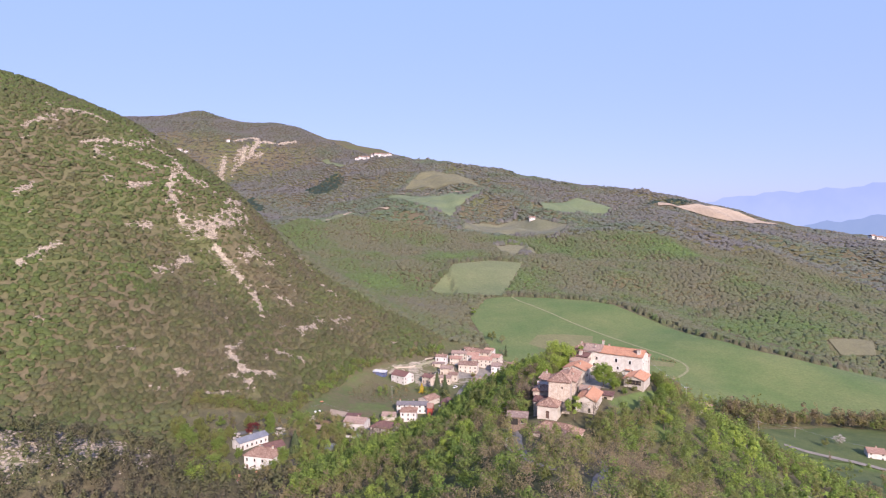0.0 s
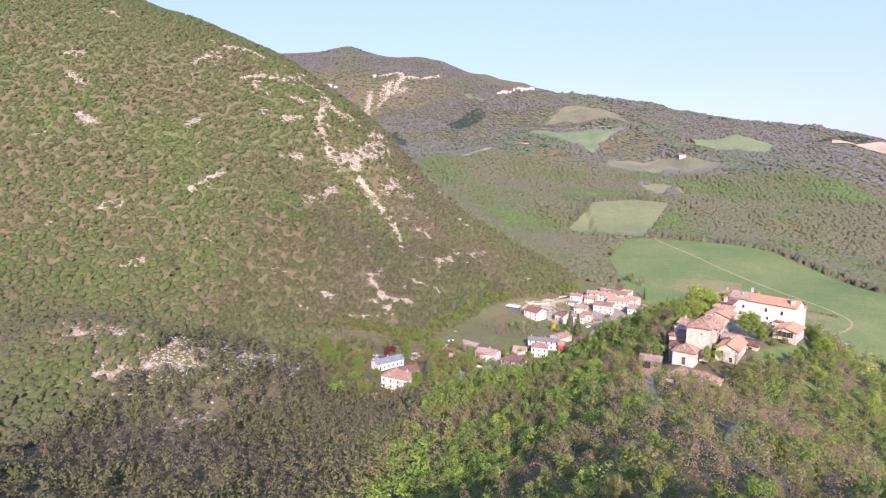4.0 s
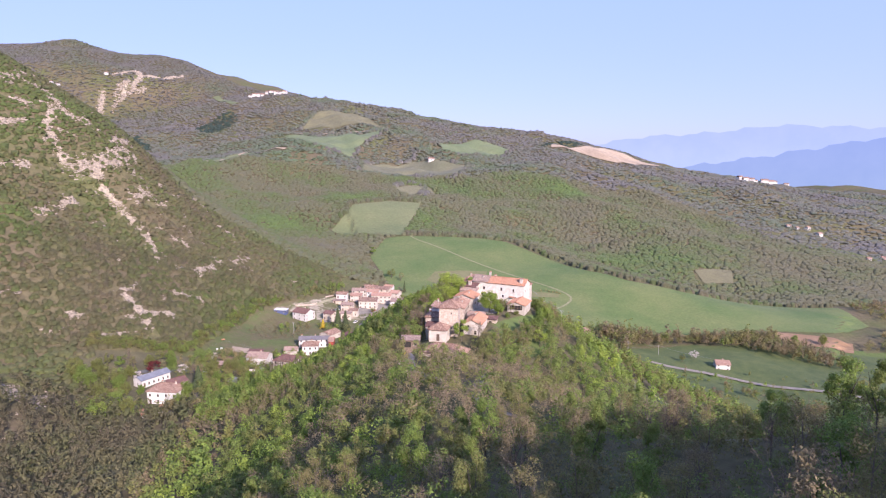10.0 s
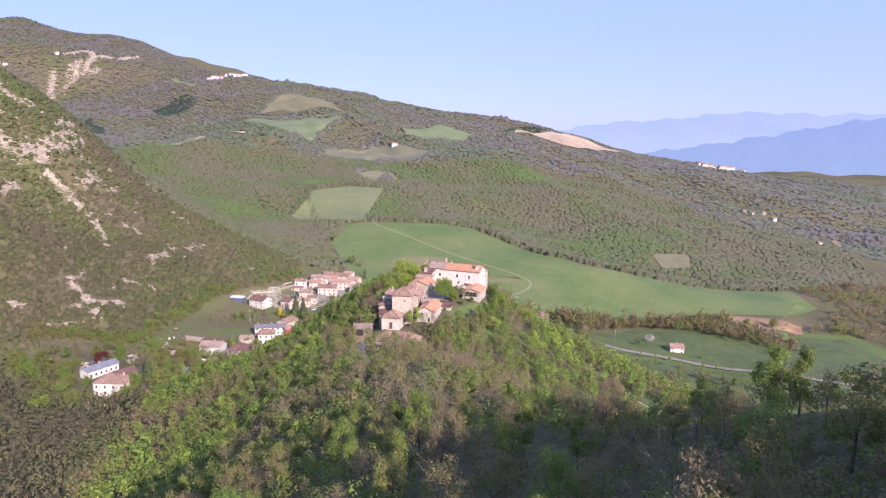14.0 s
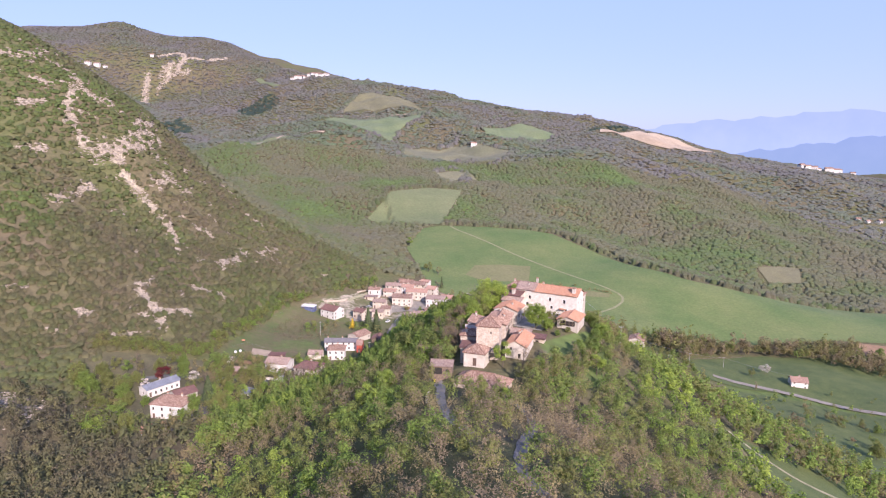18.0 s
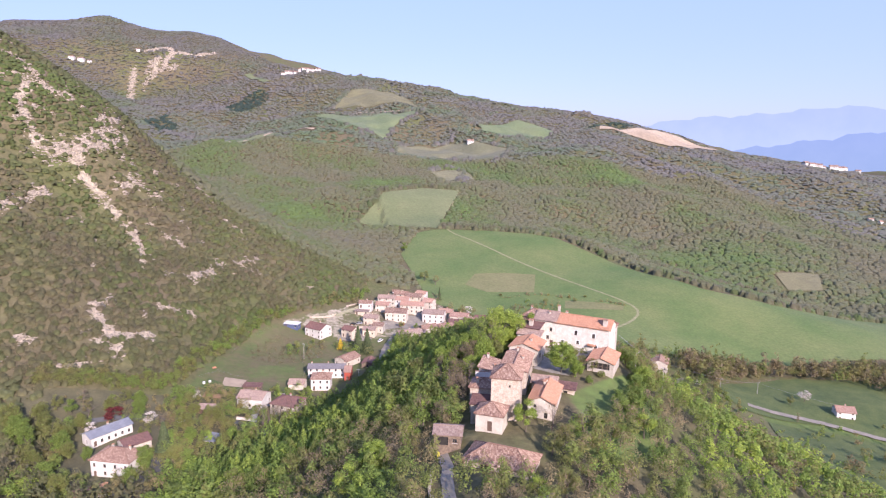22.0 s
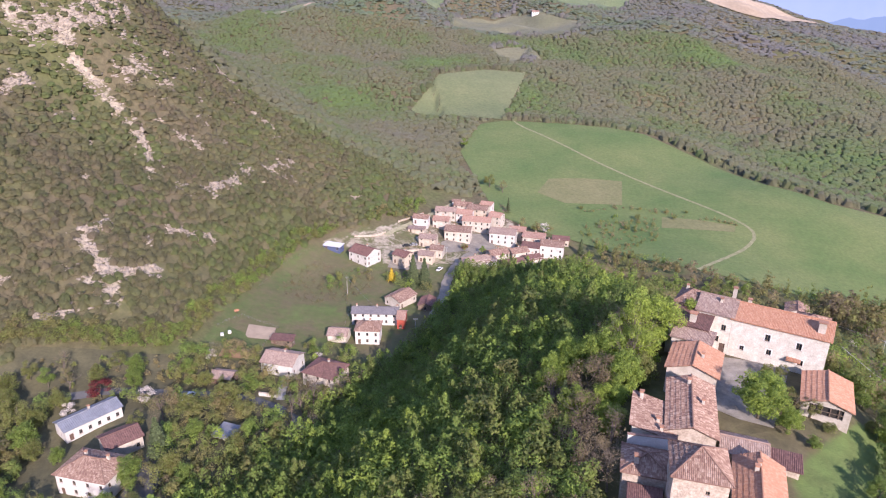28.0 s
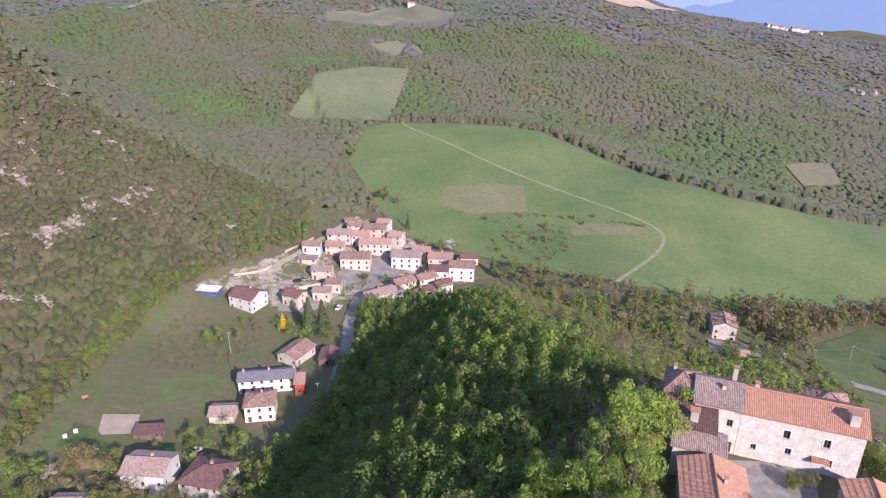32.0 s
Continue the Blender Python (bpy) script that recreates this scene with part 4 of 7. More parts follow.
    for cx, cy, ch, cs in chimneys:
        zr = H + rise * (1 - abs(cy) / (W / 2)) if roof != "shed" else H + rise * (0.5 + cy / W)
        c = part("chimney", boxes((-cs / 2, -cs / 2, -0.6, cs / 2, cs / 2, ch)), M_PLASTER, root, m=Matrix.Translation((cx, cy, zr)))
        part("chimney_cap", boxes((-cs * 0.65, -cs * 0.65, ch + 0.22, cs * 0.65, cs * 0.65, ch + 0.32), (-cs / 2, -cs / 2, ch, -cs / 2 + 0.12, cs / 2, ch + 0.22), (cs / 2 - 0.12, -cs / 2, ch, cs / 2, cs / 2, ch + 0.22)), M_ROOF_ORANGE, c)
    return root


def rows_of(side, ln, sills, n, w=0.9, h=1.3, margin=1.4):
    """Evenly spaced windows on a side, one row for each sill height."""
    return [(side, margin + (ln - 2 * margin) * (i / max(n - 1, 1) if n > 1 else 0.5), s, w, h, "win") for s in sills for i in range(n)]


# ---- the castle houses on the ridge ----
PAL = -33.0
def castle(u, v):
    """Plan place from lengths along and across the palazzo."""
    return 75.2 + 0.8387 * u + 0.5446 * v, 264.4 - 0.5446 * u + 0.8387 * v


house("palazzo", *castle(0, 0), 82, 17.5, 8.6, 8.6, PAL, "gable", 2.0, M_FACADE, M_ROOF_ORANGE,
      [("s", 6.9, 5.2, 0.95, 1.5, "win"), ("s", 12.6, 5.0, 0.95, 1.5, "win"), ("s", 7.6, 2.3, 0.9, 1.2, "win"), ("s", 13.4, 1.7, 1.0, 1.2, "win"),
       ("s", 2.6, 1.9, 0.8, 1.0, "win"), ("e", 2.4, 5.0, 0.9, 1.4, "win"), ("e", 6.0, 5.0, 0.9, 1.4, "win"), ("e", 2.4, 1.8, 0.9, 1.4, "win"),
       ("n", 4, 4.8, 0.9, 1.4, "win"), ("n", 9, 4.8, 0.9, 1.4, "win"), ("n", 13, 4.8, 0.9, 1.4, "win")],
      [(-6.6, 1.0, 0.9, 0.7), (7.0, -2.6, 1.7, 1.3)], "large limewashed stone palazzo with a new orange tiled roof", rib=0.26, shutters=False, surround=True)
house("grey_wing", *castle(-12.3, 0.1), 82, 7.0, 8.8, 8.8, PAL, "gable", 2.0, M_FACADE, M_ROOF_GREY,
      [("s", 5.6, 5.2, 0.9, 1.3, "win"), ("s", 4.6, 2.4, 0.9, 1.3, "win"), ("s", 5.9, 0.1, 1.1, 2.2, "door"), ("n", 3, 5, 0.9, 1.3, "win")],
      [(2.4, 3.0, 2.6, 0.75), (0.6, -1.4, 0.7, 0.5)], "palazzo wing with weathered grey-brown tiles", rib=0.26, shutters=False)
house("hipped_wing", *castle(-18.0, 1.0), 82, 5.0, 7.2, 8.9, PAL, "pyramid", 1.7, M_PLASTER, M_ROOF,
      [("w", 3, 5.6, 0.9, 1.3, "win"), ("n", 2.4, 5.4, 0.9, 1.3, "win")], [(-1.4, 1.8, 0.8, 0.55)], "plastered rear wing with a hipped red-brown roof", rib=0.26, shutters=False)
house("corner_house", *castle(-16.4, -6.4), 82, 7.6, 6.0, 6.9, PAL, "shed", 1.3, M_PLASTER, M_ROOF_DARK,
      [("w", 2.5, 4.0, 0.8, 1.1, "win"), ("e", 2.0, 3.6, 0.8, 1.1, "win")], [(0.6, -1.2, 1.7, 1.2)], "plastered corner house with dark lean-to roof and a stout chimney", rib=0.26, shutters=False)
house("front_corner", *castle(-14.8, -11.2), 82, 7.4, 3.4, 5.6, PAL, "shed", 1.1, M_PLASTER, M_ROOF_GREY,
      [("w", 1.7, 3.2, 0.7, 1.0, "win"), ("e", 1.7, 0.2, 1.0, 2.0, "door")], (), "narrow plastered house under pale weathered tiles", rib=0.26, shutters=False)
house("back_annexe", *castle(5.4, 7.2), 81.6, 5.6, 5.4, 7.4, PAL, "hip", 1.2, M_PLASTER, M_ROOF,
      [("e", 2.6, 4.4, 0.9, 1.3, "win")], (), "rear annexe with a low red-brown roof", rib=0.26, shutters=False)
ROW = 72.0
house("orange_house", 54.0, 254.8, 81.6, 9.6, 8.8, 5.6, 62, "gable", 1.5, M_PLASTER, M_ROOF_ORANGE,
      [("s", 3.0, 2.4, 0.9, 1.2, "win"), ("s", 6.6, 0.2, 1.0, 2.1, "door"), ("w", 2.5, 2.6, 0.8, 1.1, "win")], [(-0.6, -1.3, 0.9, 0.5)], "low house with bright orange tiled roof beside the palazzo", rib=0.26)
house("row_house", 47.4, 239.6, 81, 15.5, 7.4, 6.3, 70, "gable", 1.3, M_STONE, M_ROOF,
      [("s", 2.0, 3.6, 0.8, 1.2, "win"), ("s", 5.2, 3.6, 0.8, 1.2, "win"), ("s", 8.4, 3.6, 0.8, 1.2, "win"), ("s", 12.0, 3.6, 0.8, 1.2, "win"), ("s", 4.0, 0.1, 1.0, 2.1, "door"), ("s", 10.5, 0.1, 1.0, 2.1, "door")],
      [(0.2, -1.8, 0.8, 0.45), (5.2, 0.4, 0.9, 0.55)], "long stone row house with mottled old clay tiles", rib=0.26)
house("west_house", 40.4, 237.2, 79.5, 9.4, 6.6, 6.9, 70, "shed", 1.7, M_PLASTER, M_ROOF,
      [("n", 2.4, 3.6, 0.8, 1.1, "win"), ("n", 6.4, 3.6, 0.8, 1.1, "win")], [(3.6, 2.3, 1.1, 0.6), (-1.5, -0.6, 0.7, 0.5), (-3.6, -1.2, 0.7, 0.5)], "stone house with red-brown tiled lean-to roof", rib=0.26)
house("lower_house", 36.3, 227.6, 79, 6.2, 6.8, 6.9, 72, "hip", 1.4, M_STONE, M_ROOF,
      [("w", 3.0, 3.6, 0.8, 1.0, "win")], [(-1.6, 1.6, 1.0, 0.7)], "narrow stone house with a steep hipped tile roof", rib=0.26)
house("stone_tower", 40.9, 220.9, 79.5, 7.2, 7.4, 11.8, -17, "pyramid", 2.4, M_STONE, M_ROOF,
      [("s", 4.6, 9.2, 0.5, 0.7, "win"), ("e", 3.6, 8.2, 0.7, 1.0, "win"), ("e", 3.6, 4.4, 0.7, 1.0, "win")], (), "square rubble-stone tower with a pyramid tile roof", rib=0.26, shutters=False)
house("tower_annexe", 34.2, 221.3, 78.8, 4.2, 4.6, 4.9, -17, "shed", 0.7, M_STONE, M_ROOF_DARK, [("s", 2, 1.6, 0.7, 1.1, "win")], (), "low stone annexe against the tower", rib=0.26, shutters=False)
house("chapel", 35.9, 213.8, 80.2, 6.6, 6.0, 4.6, -24, "pyramid", 1.9, M_PLASTER, M_ROOF,
      [("s", 3.5, 0.15, 1.2, 2.6, "door")], (), "cream plastered chapel with hipped terracotta roof and arched door", rib=0.26)
house("middle_house", 51.4, 222.6, 80.2, 13.0, 6.6, 4.6, 66, "gable", 1.6, M_PLASTER, M_ROOF_ORANGE,
      [("w", 1.8, 3.0, 0.8, 0.9, "win"), ("w", 4.6, 0.4, 0.9, 1.6, "dark"), ("s", 3, 1.6, 0.6, 0.6, "win")], [(2.4, 0.6, 0.8, 0.6), (3.4, 0.3, 0.8, 0.6)], "long low farmhouse with salmon tiled roof and cream gable", rib=0.26, shutters=False)
house("court_shed", 54.2, 233.6, 80.8, 6.6, 5.0, 3.2, -22, "gable", 1.1, M_STONE, M_ROOF_GREY, [("s", 2, 0.2, 1.0, 1.9, "door")], (), "small stone shed with grey-brown tiles in the court", rib=0.26)
house("lean_to", 59.6, 231.0, 80.2, 4.6, 3.2, 2.6, -25, "shed", 0.7, M_STONE, M_ROOF_DARK, [("s", 2.2, 0.2, 1.2, 1.8, "dark")], (), "patched lean-to with sagging tiles", rib=0.26)
house("loggia_house", 75.6, 247.2, 80, 10.6, 7.6, 5.2, 60, "gable", 1.25, M_PLASTER, M_ROOF_ORANGE, [("w", 3.8, 3.0, 5.4, 1.9, "dark"), ("s", 3, 1.6, 0.8, 1.0, "win"), ("w", 3.8, 0.6, 0.8, 1.1, "win")], (),
      "cream house with an open timber loft under orange tiles", rib=0.26, shutters=False)
for k in range(4):
    part("loft_post", boxes((-0.09, 0.02, 0, 0.09, 0.2, 1.9)), M_WOOD, bpy.data.objects["loggia_house"], m=pose(-5.3, 2.0 - 1.33 * k, 3.0, 0, 0, -90))
part("loft_rail", boxes((-2.6, 0.05, 0.8, 2.6, 0.13, 0.92)), M_WOOD, bpy.data.objects["loggia_house"], m=pose(-5.3, 0, 3.0, 0, 0, -90))
house("cart_shed", 24.6, 207.4, 80, 6.2, 5.0, 3.0, -12, "gable", 0.9, M_WOOD, M_ROOF_GREY, [("s", 2.0, 0.2, 2.6, 2.1, "dark"), ("s", 4.8, 0.9, 1.0, 1.0, "win")], (), "open cart shed with weathered tiled roof", rib=0.26, shutters=False)
house("red_roofed_barn", 35.4, 197.4, 78.6, 15.0, 8.4, 2.6, -28, "hip", 2.4, M_STONE, M_ROOF, [("s", 5, 0.2, 2.6, 2.0, "dark")], (), "low barn with broad faded red tile roof", rib=0.26)

# canopy over the palazzo's garden door, and the white fire wall between the roofs
pal = bpy.data.objects["palazzo"]
cnp = part("canopy", roof_mesh(2.4, 0.9, 0, 0.35, "shed", 0.1, 0.26), M_ROOF_ORANGE, pal, "small tiled canopy", m=pose(3.4, -4.75, 2.75))
fw = thing("fire_wall", pose(38.0, 231.3, 80, 0, 0, -12), "whitewashed fire wall rising between tiled roofs", "wall")
part("wall", boxes((-3.6, -0.2, 0, 3.4, 0.2, 7.5)), M_WHITE, fw)
part("coping", boxes((-3.7, -0.28, 7.505, 3.5, 0.28, 7.6)), M_ROOF, fw)

# ---- the village in the valley ----
def village_house(x, y, z, L, W, H, heading, label, wall=None, tiles=None, roof="gable", floors=2, name="house", chim=1, rise=None, front=None, end=None, door=True):
    sills = [0.9 + 2.7 * k for k in range(floors)]
    nf = front if front is not None else max(int(L / 3.2), 1)
    ne = end if end is not None else max(int(W / 4.0), 1)
    holes = rows_of("s", L, sills, nf) + rows_of("e", W, sills, ne) + rows_of("w", W, sills, ne)
    if door and nf:
        holes = [h for h in holes if not (h[0] == "s" and h[2] == sills[0] and abs(h[1] - 1.4) < 0.1)] + [("s", 1.5, 0.05, 1.1, 2.1, "door")]
    ch = [((k - (chim - 1) / 2) * L * 0.45 + 0.6, W * 0.12, 0.9, 0.6) for k in range(chim)]
    return house(name, x, y, z, L, W, H, heading, roof, rise, wall, tiles, holes, ch, label, rib=0.5, sink=3.0, group="village houses", shutters=False)


V = village_house
V(-28.5, 446, 28.8, 12, 10, 6.0, -37, "white two-storey house with a wide brown gable roof", M_WHITE, M_ROOF_DARK, rise=2.2)
V(-9.5, 446, 28.4, 8, 7, 4.8, -37, "ochre house with brown tiles beside the yard", M_OCHRE, M_ROOF_DARK)
V(2.2, 451, 27.6, 7.5, 6, 3.8, -15, "tan stone house stepped into the slope", M_OCHRE, M_ROOF_GREY, floors=1)
V(3, 470, 28.6, 9, 6.5, 4.8, -14, "beige house with a grey tiled roof", M_OCHRE, M_ROOF_GREY)
V(7.6, 458, 27.2, 6.4, 6, 4.6, -14, "small plastered house with a faded roof by the road", M_PLASTER, M_ROOF, floors=1)
V(-1, 494, 33, 8.5, 6, 3.6, -14, "small white house with red roof above the lane", M_WHITE, M_ROOF, floors=1)
V(-3.5, 483.5, 31, 9, 4, 2.4, -14, "low tan outbuilding under a terrace", M_OCHRE, M_ROOF_GREY, floors=1, chim=0, roof="shed", rise=0.5)
V(19.5, 483, 26.8, 14, 9, 6.4, -12, "large cream house with red clay roof", M_PLASTER, M_ROOF, chim=2)
V(31, 500, 27.4, 16, 8, 5.8, -14, "long terrace house with red tiles", M_PLASTER, M_ROOF_NEW, chim=2)
V(13.5, 512, 30, 12, 7.5, 5.2, -10, "grey-brown roofed house at the head of the village", M_PLASTER, M_ROOF_GREY)
V(33, 518, 29, 12, 8, 5.6, -20, "plastered house with mixed red and brown tiles", M_OCHRE, M_ROOF)
V(43, 508, 28, 7, 8, 5.2, -30, "narrow house with orange tiles", M_PLASTER, M_ROOF_NEW, chim=0)
V(44.5, 484, 25.2, 14, 9, 6.4, -16, "white house with a pale grey roof", M_WHITE, M_ROOF_GREY, chim=2)
V(61.5, 482, 23.8, 12, 8, 6.2, -16, "red-roofed house at the meadow's edge", M_PLASTER, M_ROOF_NEW)
V(69.5, 470, 22.8, 12, 9, 7.0, -16, "tall white end house with red tiles", M_WHITE, M_ROOF, chim=2)
V(57.5, 467, 23.6, 9, 8, 6.4, -16, "white house with brown roof in the terrace", M_WHITE, M_ROOF_DARK)
V(26, 446, 25.8, 14, 7, 4.6, 22, "grey-roofed house along the road", M_PLASTER, M_ROOF_GREY)
V(38.5, 456, 25, 10, 7, 5.4, 24, "red-roofed terrace house along the road", M_PLASTER, M_ROOF)
V(45, 446.5, 24.4, 12, 7, 4.4, 24, "dark tiled house in the hill's shade", M_OCHRE, M_ROOF_DARK)
V(49.5, 460, 24.2, 9.5, 7, 5.6, 20, "cream terrace house with red tiles", M_PLASTER, M_ROOF)
V(77, 485, 23.2, 9, 6, 4.2, -14, "brown roofed barn behind the village", M_OCHRE, M_ROOF_DARK, floors=1, chim=0)
V(20.5, 534, 31, 5, 4, 3.0, -10, "tiny white house on the upper lane", M_WHITE, M_ROOF, floors=1, chim=0)
V(-45, 454, 32, 9, 4.4, 2.6, -20, "white-roofed shed with blue side panels", M_PAINT_BLUE, M_PAINT_WHITE, "shed", 1, rise=0.4, chim=0, name="shed")
V(10.5, 497, 29.4, 9, 7, 5.0, -14, "pink-roofed house packed between neighbours", M_PLASTER, M_ROOF_NEW, chim=1)
V(24.5, 509, 29.0, 9, 7.5, 5.6, -16, "terrace house with bright red tiles", M_WHITE, M_ROOF_NEW, chim=1)
V(24, 524, 30, 10, 7, 4.8, -16, "faded pink-tiled house at the top of the village", M_PLASTER, M_ROOF)
V(39, 527, 30, 7, 6, 4.4, -24, "small red-roofed house by the trees", M_WHITE, M_ROOF_NEW, floors=1, chim=0)
V(53.5, 492, 25.2, 9, 7, 5.0, -16, "low house with orange tiles behind the terrace", M_PLASTER, M_ROOF_NEW, chim=1)
V(33.5, 447.5, 25, 6, 6, 4.6, 24, "grey-roofed house stepping down the road", M_WHITE, M_ROOF_GREY, chim=1)
V(56, 453.5, 24, 8, 6.5, 4.6, 22, "dark tiled end house in the shade", M_PLASTER, M_ROOF_DARK, chim=1)
# the roadside group
V(-18.5, 385.5, 27, 18.5, 6.4, 5.2, -3, "long white house with a dark grey roof", M_WHITE, M_ROOF_SLATE, chim=3, front=6)
V(-20, 370.5, 27, 9.2, 8, 6.0, -3, "white villa with a hipped red roof", M_WHITE, M_ROOF, "hip", chim=1, rise=1.7, front=3)
V(-31.5, 370.5, 27.6, 7.4, 6.4, 2.8, -8, "low grey garage beside the villa", M_PLASTER, M_ROOF_GREY, floors=1, chim=0, name="garage", front=0)
V(-7.6, 382.5, 27, 3.0, 8, 4.6, -6, "red painted annexe wall by the road", M_PAINT_RED, M_ROOF_NEW, floors=1, chim=0, front=1, end=2)
V(-9, 403, 27, 11, 8.6, 3.6, 52, "barn with pale striped red roof", M_PLASTER, M_ROOF, floors=1, chim=0, front=2, name="barn")
V(2.5, 399, 26.6, 8.5, 6, 3.0, 78, "dark brown tool shed by the road", M_WOOD, M_ROOF_DARK, floors=1, chim=0, front=2, name="shed")
V(-46.5, 341, 32, 11.5, 9, 4.6, -16, "bungalow with a faded brown roof", M_WHITE, M_ROOF_GREY, floors=1, rise=1.8)
V(-31, 335, 30.6, 11.5, 10, 5.4, -24, "cream house with hipped dark red roof", M_PLASTER, M_ROOF_DARK, "hip", rise=2.2)
V(-63.5, 331, 33.6, 7, 5, 2.6, -10, "old brown shed in the gardens", M_WOOD, M_ROOF_GREY, floors=1, chim=0, name="shed", front=1)
V(-51, 361, 30.6, 8, 3.6, 2.3, -8, "row of garden sheds with brown roofs", M_WOOD, M_ROOF_DARK, floors=1, chim=0, name="shed", front=2, roof="shed", rise=0.5)
V(-53, 299, 35.0, 5.4, 5, 2.6, -20, "small concrete hut with a sheet roof", M_CONC, M_ROOF_METAL, floors=1, chim=0, name="hut", roof="shed", rise=0.5, front=1)
# the farm under the ridge
V(-79.5, 279.5, 36.3, 14, 9.6, 6.2, -14, "white farmhouse with hipped red roof", M_WHITE, M_ROOF, "hip", chim=2, rise=2.3)
V(-92.5, 303, 37, 15.5, 6.4, 3.8, 50, "long white stable with blue-grey sheet roof", M_WHITE, M_ROOF_METAL, floors=1, chim=1, front=6, name="stable")
V(-79.5, 293.5, 36.6, 9, 7.4, 4.0, 42, "farm barn with dull brown tiles", M_PLASTER, M_ROOF_DARK, floors=1, chim=0, name="barn")
V(-82, 263.5, 35.2, 9, 5.6, 3.4, 30, "lower farm building with red tiles", M_WHITE, M_ROOF_ORANGE, floors=1, chim=0, name="barn")
# east of the ridge
V(164.5, 399, 19.2, 10.5, 9, 7.0, 62, "cream house with red roof and a green balcony", M_PLASTER, M_ROOF, rise=1.8, front=3)
V(157.5, 377, 22.6, 4.6, 4, 2.2, -12, "little hut with orange tiles", M_PLASTER, M_ROOF_NEW, floors=1, chim=0, name="hut", front=0)
V(127, 416, 22.6, 3.4, 3, 2.2, -12, "pale garden hut at the meadow's foot", M_WHITE, M_ROOF_GREY, floors=1, chim=0, name="hut", front=0)
V(243.5, 355, 9.4, 8.6, 7.2, 4.8, -18, "white cottage with pink-red roof by the lane", M_WHITE, M_ROOF_NEW, rise=1.8)
V(59.5, 290, 77.5, 4.2, 4.2, 2.6, -20, "small plastered hut with brown roof in the trees", M_PLASTER, M_ROOF_DARK, floors=1, chim=0, name="hut", front=1)
bal = part("balcony", boxes((-1.6, 0, 0, 1.6, 1.3, 0.15)), M_CONC, bpy.data.objects["house"], m=pose(0, 0, 0))
bal.matrix_basis = pose(5.25, -0.6, 2.9, 0, 0, -90)
part("balcony_rail", boxes((-1.6, 1.24, 0.15, 1.6, 1.3, 1.0), (-1.6, 0, 0.15, -1.54, 1.24, 1.0), (1.54, 0, 0.15, 1.6, 1.24, 1.0)), M_PAINT_WHITE, bal)

# hamlets on the far slopes, seen only as pale specks
rv = random.Random(4)
for n, (x0, y0, x1, y1, hz) in ((9, (-262, 2010, -165, 1940, 0)), (8, (985, 1480, 1100, 1470, 0)), (4, (744, 965, 790, 945, 0)), (3, (717, 750, 775, 784, 0)), (3, (-875, 2110, -830, 2115, 0)), (1, (170, 1240, 175, 1240, 0)), (1, (-717, 2160, -710, 2160, 0))):
    for k in range(n):
        t = (k + rv.uniform(-0.3, 0.3)) / max(n - 1, 1)
        x, y = x0 + (x1 - x0) * t, y0 + (y1 - y0) * t + rv.uniform(-12, 12)
        s = rv.uniform(0.75, 1.2) * (1.2 if y > 1200 else 0.7)
        root = thing("far_house", pose(x, y, float(ground_z(x, y)) - 0.5, 0, 0, rv.uniform(-30, 30)), "pale plastered house in a far hamlet", "house", "far hamlet houses")
        part("wall", boxes((-6 * s, -4 * s, -3, 6 * s, 4 * s, 6.5 * s)), M_WHITE, root)
        part("roof", roof_mesh(12 * s, 8 * s, 6.5 * s, 2.2 * s, "gable", rib=2.0), M_ROOF, root)
        for wx in (-3.5 * s, 0, 3.5 * s):
            part("window", boxes((wx - 0.6, -4 * s - 0.06, 3.5 * s, wx + 0.6, -4 * s + 0.05, 5 * s)), M_GLASS, root)

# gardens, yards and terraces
# mottled sheet, darker than the turf it covers
drape("hollow_grass", [(-128, 264), (-95, 256), (-62, 258), (-42, 290)], [(-136, 329), (-100, 338), (-82, 343), (-40, 346)], M_DARK_GRASS, "rough dark grass of the hollow and gardens", 0.1, 90, 70)
drape("garden_plot", [(-65, 361), (-55, 362)], [(-66, 371), (-56, 372)], M_TAN, "bare raked garden plot", 0.25, 8, 8)
drape("green_plot", [(-74, 355), (-59, 354)], [(-72, 366), (-66, 364)], M_LAWN, "green vegetable plot", 0.25, 8, 8)
drape("brown_plot", [(-70, 346), (-62, 346)], [(-70, 351), (-62, 351)], M_EARTH, "dug brown garden bed", 0.25, 8, 8)
drape("yard", [(-17, 440), (-8, 439), (3, 442)], [(-15, 452), (-6, 455), (5, 459)], M_ROAD, "pale concrete yard between village houses", 0.25, 14, 10)
drape("piazza", [(10, 462), (26, 468), (40, 472)], [(10, 476), (24, 492), (36, 494)], M_ROAD, "paved open space in the village", 0.2, 14, 10)
drape("farm_yard", [(-76, 262), (-72, 275), (-72, 296)], [(-66, 264), (-64, 276), (-64, 294)], M_LANE, "dark farm yard between barns", 0.25, 12, 8)
drape("house_yard", [(150, 386), (158, 380), (168, 378)], [(156, 396), (164, 390), (174, 388)], M_ROAD, "paved yard before the house", 0.3, 10, 8)
lane("upper_lane", [(-20, 474), (-10, 487), (1, 505), (12, 526), (26, 545)], 2.6, M_TRACK, "dusty lane above the village", 0.4)
lane("lower_road", [(-110, 312), (-92, 320), (-75, 321), (-60, 321), (-48, 318), (-38, 312), (-30, 300)], 3.6, M_LANE, "shaded grey lane past the gardens", 0.3)
lane("garden_path", [(-45, 338), (-44, 328), (-43, 320)], 2.6, M_CONC, "concrete drive to the bungalow", 0.3, "path")


